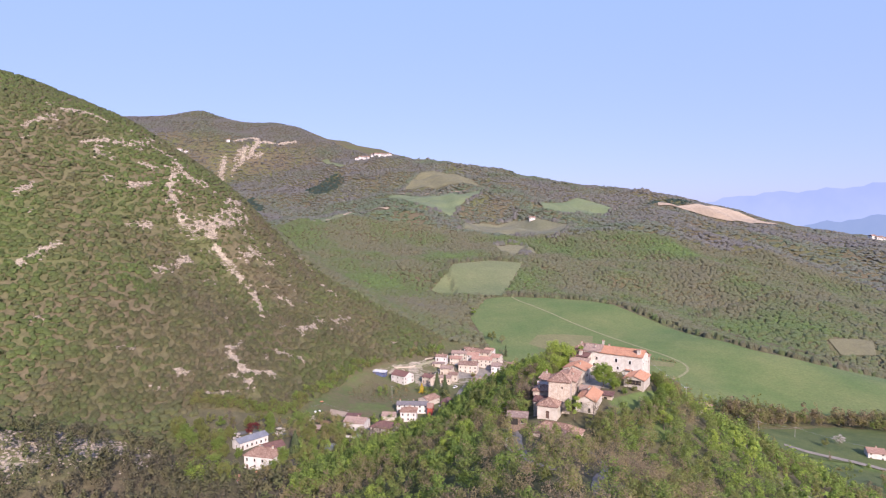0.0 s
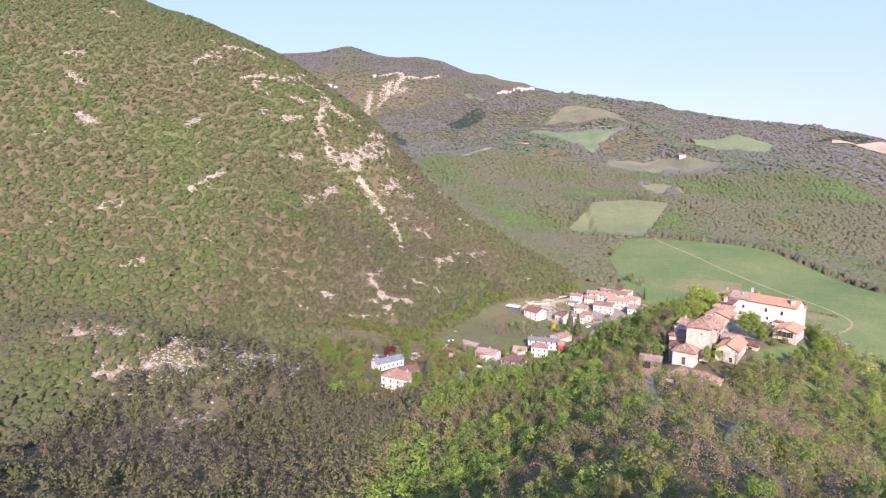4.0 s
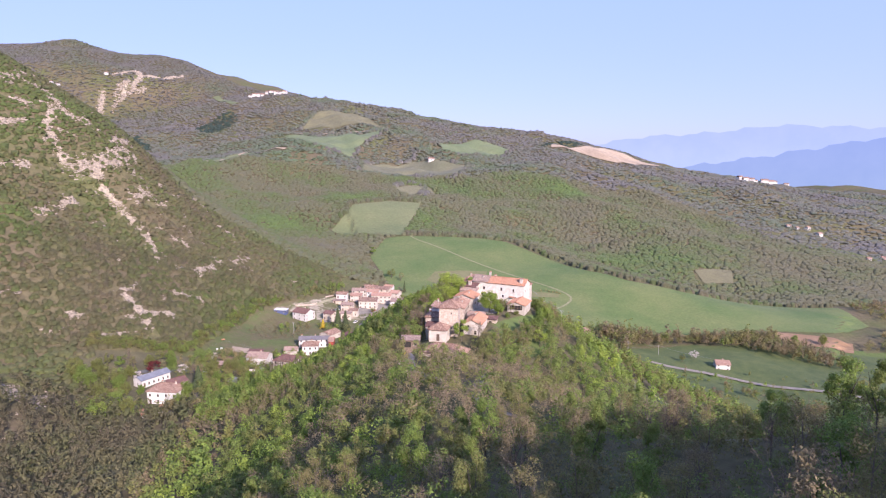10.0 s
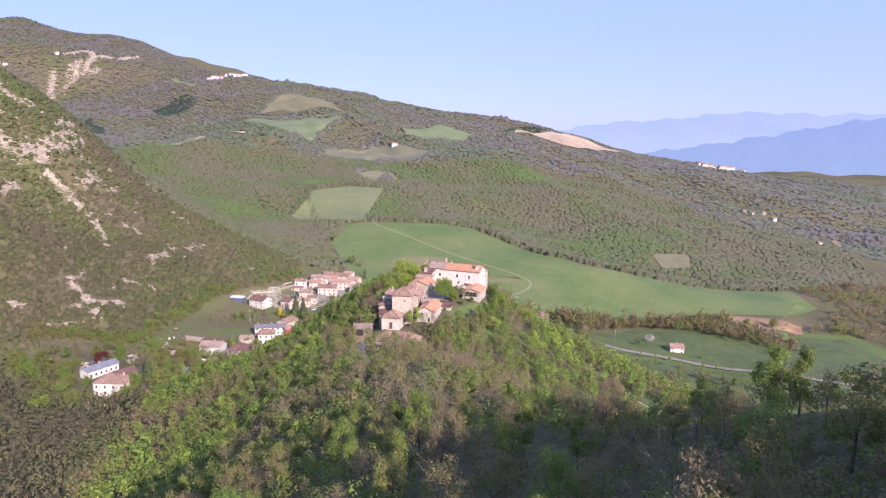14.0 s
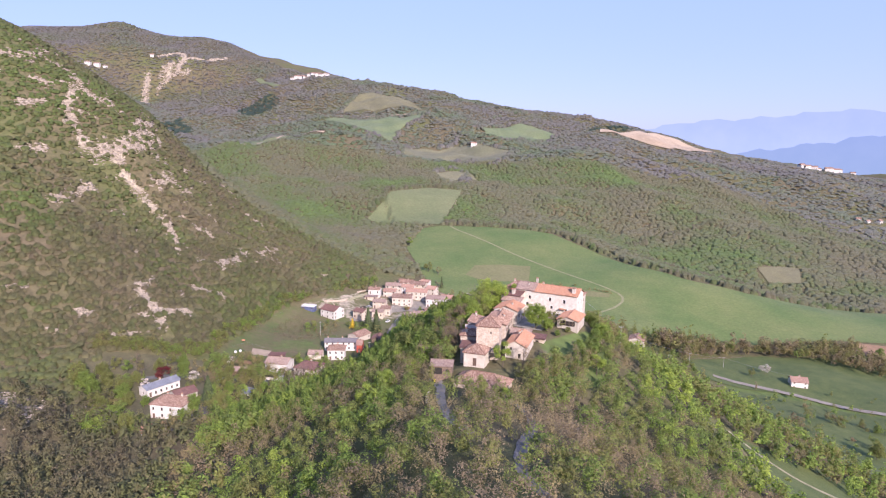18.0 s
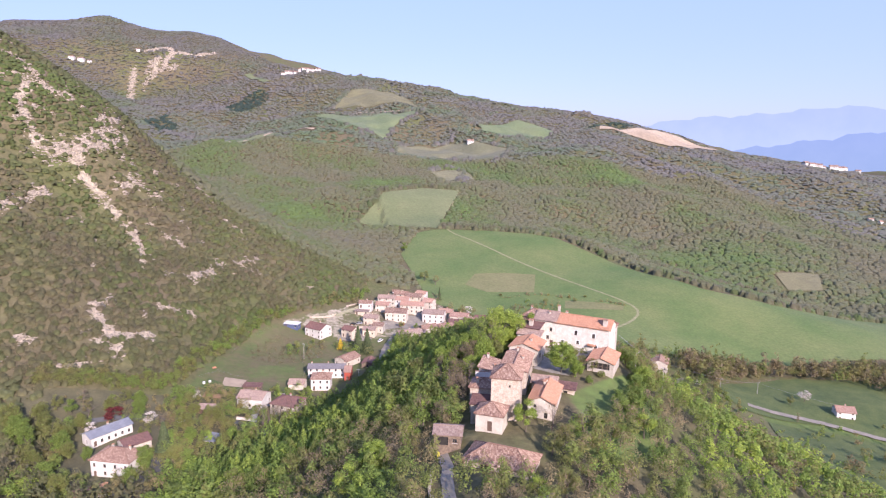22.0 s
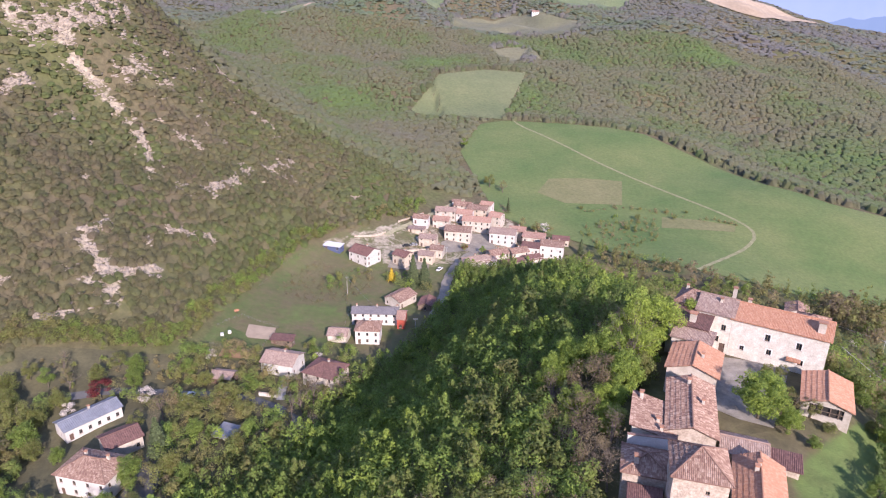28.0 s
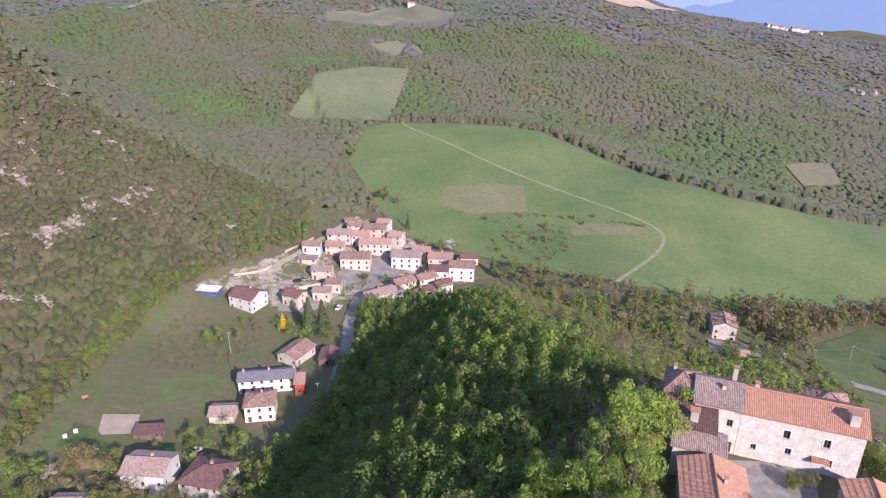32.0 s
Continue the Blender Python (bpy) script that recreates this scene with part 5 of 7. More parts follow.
def bank_wall(name, pts, h, mat, label, thick=0.5):
    """A retaining wall along a line on the land, with coping."""
    root = thing(name, Matrix.Identity(4), label, "wall")
    bm, cap = bmesh.new(), bmesh.new()
    for (xa, ya), (xb, yb) in zip(pts[:-1], pts[1:]):
        za, zb = float(ground_z(xa, ya)), float(ground_z(xb, yb))
        d = Vector((xb - xa, yb - ya, 0)).normalized()
        nrm = Vector((-d.y, d.x, 0)) * thick / 2
        for b, lo, hi, w in ((bm, -0.8, h, 1.0), (cap, h + 0.005, h + 0.12, 1.25)):
            c = [Vector((xa, ya, za)), Vector((xb, yb, zb))]
            v = [b.verts.new(p + nrm * s * w + Vector((0, 0, q))) for p in c for s in (-1, 1) for q in (lo, hi)]
            for f in ((0, 1, 3, 2), (4, 6, 7, 5), (0, 4, 5, 1), (2, 3, 7, 6), (1, 5, 7, 3), (0, 2, 6, 4)):
                b.faces.new([v[i] for i in f])
    part("wall", bm, mat, root)
    part("coping", cap, M_STONE, root)
    return root


bank_wall("retaining_wall", [(-14, 490), (-6, 500), (0, 510)], 0.9, M_STONE, "low stone retaining wall above the lane", 0.35)
bank_wall("retaining_wall", [(-36, 468), (-26, 471), (-20, 476)], 0.9, M_STONE, "low stone bank wall behind the white house", 0.35)
bank_wall("retaining_wall", [(-8, 458), (0, 461), (8, 464)], 1.6, M_OCHRE, "tan terrace wall between village houses")
bank_wall("garden_wall", [(-50, 322), (-44, 321.5)], 1.2, M_WHITE, "white garden wall along the drive")
bank_wall("court_wall", [(84, 238), (88, 246)], 1.3, M_STONE, "low stone wall at the castle garden")
bank_wall("drive_wall", [(19.5, 170), (18.5, 186), (20, 197)], 0.9, M_STONE, "low rubble wall along the castle drive")


def pole(x, y, h, label, arms=True):
    z = float(ground_z(x, y))
    root = thing("power_pole", pose(x, y, z), label, "pole")
    bm = bmesh.new()
    tube(bm, (0, 0, -1), (0, 0, h), 0.12, 0.08, 8)
    part("post", bm, M_CONC, root)
    if arms:
        part("crossarm", boxes((-0.8, -0.06, h - 0.5, 0.8, 0.06, h - 0.36)), M_METAL, root)
        for dx in (-0.7, 0, 0.7):
            b = bmesh.new()
            tube(b, (dx, 0, h - 0.355), (dx, 0, h - 0.12), 0.05, 0.04, 6)
            part("insulator", b, M_PAINT_WHITE, root)
    return root


for x, y, h in ((-33, 410, 9), (12, 452, 8), (-2, 372, 8), (96, 250, 8), (89, 255, 7), (186, 372, 8), (212, 380, 7), (90, 290, 7)):
    pole(x, y, h, "concrete power pole beside the houses")


def wire(a, b, sag, label):
    pts = []
    cu = bpy.data.curves.new("power_line", 'CURVE')
    cu.dimensions, cu.bevel_depth = '3D', 0.03
    sp = cu.splines.new('POLY')
    n = 14
    sp.points.add(n)
    za, zb = float(ground_z(*a[:2])) + a[2], float(ground_z(*b[:2])) + b[2]
    for k in range(n + 1):
        t = k / n
        sp.points[k].co = (a[0] + (b[0] - a[0]) * t, a[1] + (b[1] - a[1]) * t, za + (zb - za) * t - sag * 4 * t * (1 - t), 1)
    cu.materials.append(M_METAL)
    tagged(new("power_line", cu), label, "cable")


wire((186, 372, 7.6), (212, 380, 6.6), 0.6, "slack power line between poles")
wire((164, 399, 6), (186, 372, 7.6), 0.6, "slack power line to the house")
wire((212, 380, 6.6), (243, 356, 5), 1.0, "slack power line to the cottage")
wire((96, 250, 7.6), (84, 258, 8), 0.4, "slack power line to the palazzo")
wire((-33, 410, 8.6), (-18, 386, 5.5), 0.6, "slack power line to the long house")

# ---- woods ----
rng = np.random.RandomState(11)


def crown_template(n, kind, size, seed, up=0.35, fill=0.0, loose=0.42):
    """Leaf clumps of one tree of unit height: triangles round several boughs. kinds: broad, tall, bare, cone."""
    r = np.random.RandomState(seed)
    if kind == "bare":
        k = n
        az, el = r.rand(k) * 6.283, np.arccos(1 - r.rand(k) * 0.75)
        base = np.stack([0.1 * r.randn(k) * 0.6, 0.1 * r.randn(k) * 0.6, 0.3 + 0.3 * r.rand(k)], -1)
        d = np.stack([np.sin(el) * np.cos(az), np.sin(el) * np.sin(az), np.cos(el)], -1)
        ln = (0.22 + 0.24 * r.rand(k))[:, None]
        side = np.cross(d, r.randn(k, 3))
        side /= np.linalg.norm(side, axis=1)[:, None]
        w = size * 0.22
        tip = base + d * ln + r.randn(k, 3) * 0.04
        return np.stack([base + d * ln * 0.35 - side * w, base + d * ln * 0.35 + side * w, tip], 1), d
    boughs = 7
    if kind == "spire":
        t = r.rand(n) ** 1.5
        az = r.rand(n) * 6.283
        lobe = 1 + 0.28 * np.sin(az * 3 + 9 * t + seed) + 0.15 * r.randn(n)
        rad = 0.27 * (1 - t) ** 0.62 * lobe
        c = np.stack([rad * np.cos(az), rad * np.sin(az), 0.28 + 0.72 * t], -1)
        out = np.stack([np.cos(az), np.sin(az), 0.35 + 0 * t], -1)
    elif kind == "cone":
        t = r.rand(n)
        az = r.rand(n) * 6.283
        rad = 0.20 * (1 - t) * (0.6 + 0.4 * r.rand(n)) + 0.01
        c = np.stack([rad * np.cos(az), rad * np.sin(az), 0.08 + 0.92 * t], -1)
        out = np.stack([np.cos(az), np.sin(az), -0.3 * np.ones(n)], -1)
    else:
        bc = r.randn(boughs, 3) * (0.12, 0.12, 0.13) + (0, 0, 0.62)
        if kind == "tall":
            bc = r.randn(boughs, 3) * (0.075, 0.075, 0.17) + (0, 0, 0.62)
        br = (0.13 + 0.07 * r.rand(boughs)) * (0.8 if kind == "tall" else 1.0)
        b = r.randint(0, boughs, n)
        d = r.randn(n, 3)
        d /= np.linalg.norm(d, axis=1)[:, None]
        d[:, 2] = np.where(d[:, 2] < -0.5, -d[:, 2], d[:, 2])
        c = bc[b] + d * (br[b] * (0.75 - fill + (0.35 + fill) * r.rand(n)))[:, None]
        out = d
    nrm = out + loose * r.randn(n, 3) + (0, 0, up)
    nrm /= np.linalg.norm(nrm, axis=1)[:, None]
    a = np.cross(nrm, r.randn(n, 3))
    a /= np.linalg.norm(a, axis=1)[:, None]
    b2 = np.cross(nrm, a)
    s = (size * (0.6 + 0.8 * r.rand(n)))[:, None]
    sway = out * 0.7 + (0, 0, 0.75)
    return np.stack([c - a * s, c + a * s * 0.9 + b2 * s * 0.3, c + b2 * s * 1.3], 1), sway / np.linalg.norm(sway, axis=1)[:, None]


def wood(name, xy, heights, species, templates, mat, label, spread_xy=1.0):
    """A whole wood as one mesh: each tree is one of the templates, turned and sized, standing on the land."""
    z = ground_z(xy[:, 0], xy[:, 1]) - 0.4
    which = rng.randint(0, len(templates), len(xy))
    vs, sp, ns = [], [], []
    for k, (t, tn) in enumerate(templates):
        sel = np.where(which == k)[0]
        if not len(sel):
            continue
        a = rng.rand(len(sel)) * 6.283
        h = heights[sel]
        w = h * spread_xy * (0.8 + 0.45 * rng.rand(len(sel)))
        f = t.reshape(-1, 3)
        ca, sa = np.cos(a)[:, None], np.sin(a)[:, None]
        x = (f[None, :, 0] * ca - f[None, :, 1] * sa) * w[:, None] + xy[sel, 0][:, None]
        y = (f[None, :, 0] * sa + f[None, :, 1] * ca) * w[:, None] + xy[sel, 1][:, None]
        zz = f[None, :, 2] * h[:, None] + z[sel][:, None]
        vs.append(np.stack([x, y, zz], -1).reshape(-1, 3))
        sp.append(np.repeat(species[sel], len(f)))
        g = tn.reshape(-1, 3) if tn.ndim == 3 else np.repeat(tn, 3, 0)
        ns.append(np.stack([g[None, :, 0] * ca - g[None, :, 1] * sa, g[None, :, 0] * sa + g[None, :, 1] * ca, np.repeat(g[None, :, 2], len(sel), 0)], -1).reshape(-1, 3))
    v, s = np.concatenate(vs), np.concatenate(sp)
    me = mesh_np(name, v, np.arange(len(v)).reshape(-1, 3), mat)
    point_attr(me, "species", s)
    if mat in (M_HILL_WOOD, M_VALLEY_WOOD, M_WOOD_FAR):
        at = me.attributes.new("crown_normal", 'FLOAT_VECTOR', 'POINT')
        at.data.foreach_set("vector", np.concatenate(ns).astype(np.float32).ravel())
    return tagged(new(name, me), label, "wood", kind="stuff")


def stand(poly, spacing, jitter=0.45):
    """Tree places on a jittered grid inside a plan outline."""
    p = np.array(poly, float)
    x, y = np.meshgrid(np.arange(p[:, 0].min(), p[:, 0].max(), spacing), np.arange(p[:, 1].min(), p[:, 1].max(), spacing))
    q = np.stack([x.ravel(), y.ravel()], -1)
    q = q + (rng.rand(*q.shape) - 0.5) * 2 * jitter * spacing
    return q[inside(q[:, 0], q[:, 1], poly)]


CLEAR = {
    "meadow": [(44, 524), (60, 506), (81, 490), (110, 460), (139, 440), (190, 422), (250, 414), (320, 426), (388, 420), (444, 450), (454, 503), (392, 523), (303, 518), (260, 539), (235, 564), (210, 612), (179, 665), (154, 682), (121, 693), (68, 708), (46, 702), (34, 668), (25, 634)],
    "pasture": [(-16, 738), (66, 704), (108, 846), (60, 846), (11, 812)],
    "tan": [(486, 1466), (556, 1472), (639, 1430), (762, 1442), (776, 1492), (680, 1566), (587, 1536), (496, 1504)],
    "upper": [(22, 1080), (101, 1096), (190, 1040), (236, 1174), (139, 1280), (47, 1250)],
    "fallow": [(96, 896), (142, 955), (132, 1006), (78, 988)],
    "ridge": [(-54, 1280), (17, 1259), (36, 1336), (99, 1450), (0, 1474), (-133, 1502)],
    "hillp": [(229, 1264), (354, 1378), (400, 1458), (312, 1510), (208, 1440)],
    "knoll": [(-206, 998), (-126, 1118), (-90, 1134), (-96, 1150), (-140, 1156), (-218, 1030)],
    "vine": [(384, 616), (422, 613), (450, 662), (390, 653)],
    "strip": [(-282, 1876), (-304, 1876), (-390, 2066), (-366, 2070)],
    "valley": [(204, 393), (186, 386), (184, 350), (200, 338), (232, 330), (300, 290), (390, 244), (420, 380), (330, 402), (240, 408)],
    "lower": [(186, 290), (240, 256), (330, 226), (350, 290), (262, 318), (210, 336)],
    "earth": [(316, 396), (374, 384), (392, 410), (330, 431)],
    "castle": [(20, 202), (28, 190), (46, 188), (52, 206), (66, 217), (76, 231), (83, 246), (88, 262), (72, 275), (60, 278), (48, 262), (41, 246), (32, 228), (29, 214)],
    "village": [(-77, 362), (-77, 380), (-70, 400), (-67, 424), (-56, 448), (-42, 472), (-12, 496), (2, 552), (50, 550), (62, 500), (92, 486), (86, 452), (48, 440), (16, 446), (13, 420), (9, 400), (3, 384), (-4, 364), (-14, 352), (-30, 356), (-50, 346), (-60, 352), (-76, 350)],
    "fringe": [(30, 226), (26, 250), (28, 264), (42, 274), (56, 276), (48, 262), (40, 244)],
    "farm": [(-108, 302), (-92, 272), (-72, 270), (-70, 298), (-82, 312), (-96, 314)],
    "hollow": [(-132, 312), (-122, 328), (-98, 336), (-84, 342), (-84, 326), (-108, 314)],
    "lane": [(-112, 309), (-92, 317), (-60, 318), (-40, 309), (-38, 314), (-58, 325), (-92, 324), (-112, 316)],
    "flank_grass": [(114, 222), (124, 196), (146, 196), (196, 190), (196, 118), (150, 98), (122, 112), (114, 160), (110, 205)],
    "ridge_brown": [(-101, 1588), (-64, 1720), (42, 1742), (99, 1540)],
    "house_east": [(140, 385), (178, 385), (184, 415), (150, 420)],
}


def free(q, names=None, room=1.0):
    keep = np.ones(len(q), bool)
    for x, y, r, L, W, head in SITES:
        a = math.radians(head)
        dx, dy = q[:, 0] - x, q[:, 1] - y
        u, v = dx * math.cos(a) + dy * math.sin(a), dy * math.cos(a) - dx * math.sin(a)
        keep &= (np.abs(u) > L / 2 + 1.6 * room) | (np.abs(v) > W / 2 + 1.6 * room)
    for k, p in CLEAR.items():
        if names is None or k in names:
            keep &= ~inside(q[:, 0], q[:, 1], p)
    return q[keep]


def tone(q, mean, patch=60, amount=0.2, own=0.14):
    return np.clip(mean + amount * swell(q[:, 0], q[:, 1], patch) + own * rng.randn(len(q)), 0.02, 0.9)


def thin(q, lines, radius, keep=0.15):
    d = np.full(len(q), 1e9)
    for ln in lines:
        d = np.minimum(d, from_line(q[:, 0], q[:, 1], ln))
    return q[(d > radius) | (rng.rand(len(q)) < keep)]


FINE = [crown_template(480, "broad", 0.029, 1), crown_template(480, "tall", 0.028, 2), crown_template(480, "broad", 0.029, 3), crown_template(480, "tall", 0.029, 4)]
FINE_BARE = [crown_template(320, "broad", 0.021, 5), crown_template(320, "tall", 0.021, 6)]
SLENDER = [crown_template(380, "spire", 0.033, 41, 0.3), crown_template(380, "spire", 0.031, 42, 0.3), crown_template(380, "spire", 0.032, 43, 0.3), crown_template(380, "broad", 0.034, 44, 0.3)]
SCRUB_BARE = [crown_template(84, "broad", 0.05, 48, 0.5), crown_template(84, "tall", 0.05, 49, 0.5)]
HALF = [crown_template(150, "broad", 0.058, 31), crown_template(150, "tall", 0.054, 32), crown_template(150, "broad", 0.056, 33)]
HALF_BARE = [crown_template(150, "broad", 0.038, 35), crown_template(150, "tall", 0.038, 36)]
def canopy_template(n, size, seed, sides=7, radius=0.42, core=0.9, side=1.0):
    """A closed low crown with n ragged leaf clumps over it, for woods seen from afar."""
    r = np.random.RandomState(seed)
    rings = []
    for k, (rr, z) in enumerate(((1.0, 0.02), (0.74, 0.56))):
        a = (np.arange(sides) + 0.5 * k) * math.tau / sides
        q = rr * radius * (1 + 0.16 * r.randn(sides))
        rings.append(np.stack([q * np.cos(a), q * np.sin(a), z + 0.07 * r.randn(sides)], -1))
    top = np.array([0.05 * r.randn(), 0.05 * r.randn(), 0.86])
    tri = []
    for k in range(sides):
        m = (k + 1) % sides
        tri += [(rings[0][k], rings[0][m], rings[1][k]), (rings[0][m], rings[1][m], rings[1][k]), (rings[1][k], rings[1][m], top)]
    tri = np.array(tri) * core
    nr = tri * (side, side, 0.9) + (0, 0, 0.22)
    d = r.randn(n, 3)
    d[:, 2] = np.abs(d[:, 2])
    d /= np.linalg.norm(d, axis=1)[:, None]
    c = d * (radius, radius, 0.86) * (1.08 - 0.42 * r.rand(n) ** 1.5)[:, None]
    nrm = d + 0.3 * r.randn(n, 3)
    nrm /= np.linalg.norm(nrm, axis=1)[:, None]
    a = np.cross(nrm, r.randn(n, 3))
    a /= np.linalg.norm(a, axis=1)[:, None]
    b2 = np.cross(nrm, a)
    s = (size * (0.6 + 0.8 * r.rand(n)))[:, None]
    leaf = np.stack([c - a * s, c + a * s * 0.9 + b2 * s * 0.3, c + b2 * s * 1.3], 1)
    ln = np.repeat((d * (side, side, 0.9) + (0, 0, 0.4))[:, None, :], 3, 1)
    nn = np.concatenate([nr, ln])
    return np.concatenate([tri, leaf]), nn / np.linalg.norm(nn, axis=2)[..., None]


MIDDLE = [canopy_template(16, 0.10, 7, 5, 0.33, 0.86, 0.7), canopy_template(16, 0.09, 8, 5, 0.30, 0.86, 0.7), canopy_template(16, 0.10, 9, 5, 0.35, 0.86, 0.7)]
MIDDLE_BARE = [canopy_template(18, 0.075, 10, 5, 0.31, 0.8, 0.7), canopy_template(18, 0.075, 12, 5, 0.33, 0.8, 0.7)]
LOWER = [canopy_template(60, 0.06, 17, 5, 0.33, 0.8, 0.8), canopy_template(60, 0.055, 18, 5, 0.30, 0.8, 0.8), canopy_template(60, 0.06, 19, 5, 0.35, 0.8, 0.8)]
LOWER_BARE = [canopy_template(60, 0.045, 27, 5, 0.31, 0.7, 0.8), canopy_template(60, 0.045, 28, 5, 0.33, 0.7, 0.8)]
WOODLAND = [canopy_template(20, 0.075, 20, 5, 0.40, 0.9, 0.22), canopy_template(20, 0.07, 21, 5, 0.37, 0.9, 0.22), canopy_template(20, 0.075, 22, 5, 0.43, 0.9, 0.22)]
COARSE = [canopy_template(7, 0.12, 13, 4, 0.42, 0.92, 0.3), canopy_template(7, 0.13, 14, 4, 0.45, 0.92, 0.3), canopy_template(7, 0.12, 15, 4, 0.40, 0.92, 0.3)]

BUSHY = [crown_template(230, "broad", 0.036, 101), crown_template(230, "tall", 0.034, 102), crown_template(230, "broad", 0.034, 103), crown_template(200, "broad", 0.024, 104), crown_template(200, "tall", 0.024, 105)]


def near_zone(q):
    return inside(q[:, 0], q[:, 1], NEAR)


NEAR = [(-32, 40), (-26, 90), (40, 100), (62, 84), (72, 50), (66, 8), (52, -32), (22, -28), (14, -4), (4, 12)]
# the castle ridge and its flanks
ridge_poly = [(-75, -20), (-62, 100), (-58, 200), (-58, 262), (-34, 296), (-28, 322), (-17, 347), (-7, 360), (2, 380), (13, 402), (16, 440), (50, 436), (88, 448), (118, 420), (112, 395), (138, 370), (168, 330), (178, 270), (200, 190), (190, 90), (150, 10), (120, -40), (60, -30), (-20, -60)]
q = stand(ridge_poly, 4.7)
west = (q[:, 1] > 225) & (q[:, 0] < 70)
q = free(np.concatenate([q[~west], stand([(-58, 225), (-58, 262), (-34, 296), (-28, 322), (-17, 347), (-7, 360), (2, 380), (13, 402), (16, 440), (50, 436), (70, 440), (70, 225)], 3.3, 0.5)]))
q = q[~near_zone(q)]
q = q[np.hypot(q[:, 0] - 6, q[:, 1] + 14) > 22]
q = thin(q, [[(26, 150), (23, 165), (22, 188), (24, 200), (21, 212)], [(66, 94), (50, 102), (38, 110), (31, 127), (37, 150), (45, 170), (44, 184), (36, 198)]], 2.0, 0.25)
east = np.clip((q[:, 0] - 55) / 50, 0, 1)
slope = (q[:, 1] > 236) & (q[:, 0] < 66)
spec = np.clip(tone(q, 0.51, 34, 0.2, 0.13) + 0.17 * east * (q[:, 1] > 130) * (q[:, 1] < 260), 0.02, 0.95)
spec = np.where(slope, np.clip(tone(q, 0.72, 26, 0.1, 0.09), 0.47, 0.95), spec)
bare = spec < 0.46
hts = 6.2 + 2.8 * rng.rand(len(q)) - 1.0 * east
close = (q[:, 0] > -34) & (q[:, 0] < 98) & (q[:, 1] > 60)
leafy = slope & ~bare
wood("west_slope_wood", q[leafy], hts[leafy] * (0.78 + 0.5 * rng.rand(int(leafy.sum()))), spec[leafy], SLENDER, M_LEAF, "dense fresh green wood on the castle's west slope", 1.0)
close, bare = close & ~leafy, bare
for nm, sel, tmpl, lab in (("castle_hill_wood", ~bare & close, FINE, "fresh green spring wood on the castle ridge"), ("castle_hill_bare_trees", bare & close, FINE_BARE, "brown budding trees among the ridge wood"),
                           ("flank_wood", ~bare & ~close & ~leafy, HALF, "bright green spring wood on the ridge flank"), ("flank_bare_trees", bare & ~close, HALF_BARE, "brown budding trees on the ridge flank")):
    wood(nm, q[sel], hts[sel], np.where(bare[sel], np.clip(spec[sel] - 0.2, 0, 1), spec[sel]), tmpl, M_LEAF, lab, 1.05)

# undergrowth between the single trees nearest to the viewpoint
u = free(stand(NEAR, 3.0))
u = u[from_line(u[:, 0], u[:, 1], [(0, 0), (2, -24), (8, -4)]) > 9]
u = u[from_line(u[:, 0], u[:, 1], [(58, 66), (64, 76), (66, 92)]) > 3]
wood("ridge_undergrowth", u, 2.8 + 3.4 * rng.rand(len(u)) ** 1.4, tone(u, 0.52, 24, 0.2, 0.14), BUSHY, M_LEAF, "olive and brown undergrowth below the ridge trees", 1.0)
t_ = stand([(-64, 404), (-46, 398), (-24, 410), (-22, 430), (-50, 442), (-60, 424)], 2.4)
h_ = stand([(-128, 316), (-120, 328), (-98, 336), (-84, 340), (-66, 342), (-70, 326), (-86, 326), (-108, 316)], 4.0)
h_ = h_[rng.rand(len(h_)) < 0.8]
wood("hollow_shrubs", h_, 1.0 + 2.4 * rng.rand(len(h_)), tone(h_, 0.42, 14, 0.2, 0.15), HALF + HALF_BARE, M_LEAF, "scattered shrubs on the rough grass hollow", 1.3)
wood("pasture_thicket", t_, 0.8 + 1.5 * rng.rand(len(t_)) ** 2, tone(t_, 0.16, 14, 0.15, 0.12), HALF_BARE, M_LEAF, "low brown bramble thicket on the pasture", 1.6)

# the steep hill across the valley
hill_poly = [(-44, 474), (-58, 450), (-68, 424), (-74, 396), (-79, 372), (-84, 350), (-104, 340), (-128, 332), (-126, 312), (-112, 300), (-96, 262), (-62, 262), (-58, 200), (-62, 100), (-75, -20), (-200, -60), (-420, 60), (-540, 300), (-560, 600), (-360, 580), (-200, 575), (-90, 558), (0, 555), (-10, 500), (-40, 474)]
q = stand(hill_poly, 2.9, 0.85)
close = inside(q[:, 0], q[:, 1], [(-40, 474), (-90, 380), (-100, 330), (-190, 300), (-190, 480), (-90, 550)])
q = free(np.concatenate([q[~close], stand([(-40, 474), (-90, 380), (-100, 330), (-190, 300), (-190, 480), (-90, 550)], 3.0, 0.85)]))
q = q[inside(q[:, 0], q[:, 1], hill_poly)]
q = thin(q, GULLIES, 2.2, 0.25)
q = thin(q, LEDGES, 1.5, 0.25)
q = thin(q, BENCHES, 7, 0.38)
up = np.clip((ground_z(q[:, 0], q[:, 1]) - 60) / 150, 0, 1)
front = (q[:, 1] < 290) & (q[:, 0] > -190)
some = ~front | (rng.rand(len(q)) < 0.5)
q, up, front = q[some], up[some], front[some]
spec = np.clip(tone(q, 0.51, 46, 0.16, 0.07) + 0.14 * np.clip((-150 - q[:, 0]) / 90, 0, 1) * (q[:, 1] > 300), 0.02, 0.85)
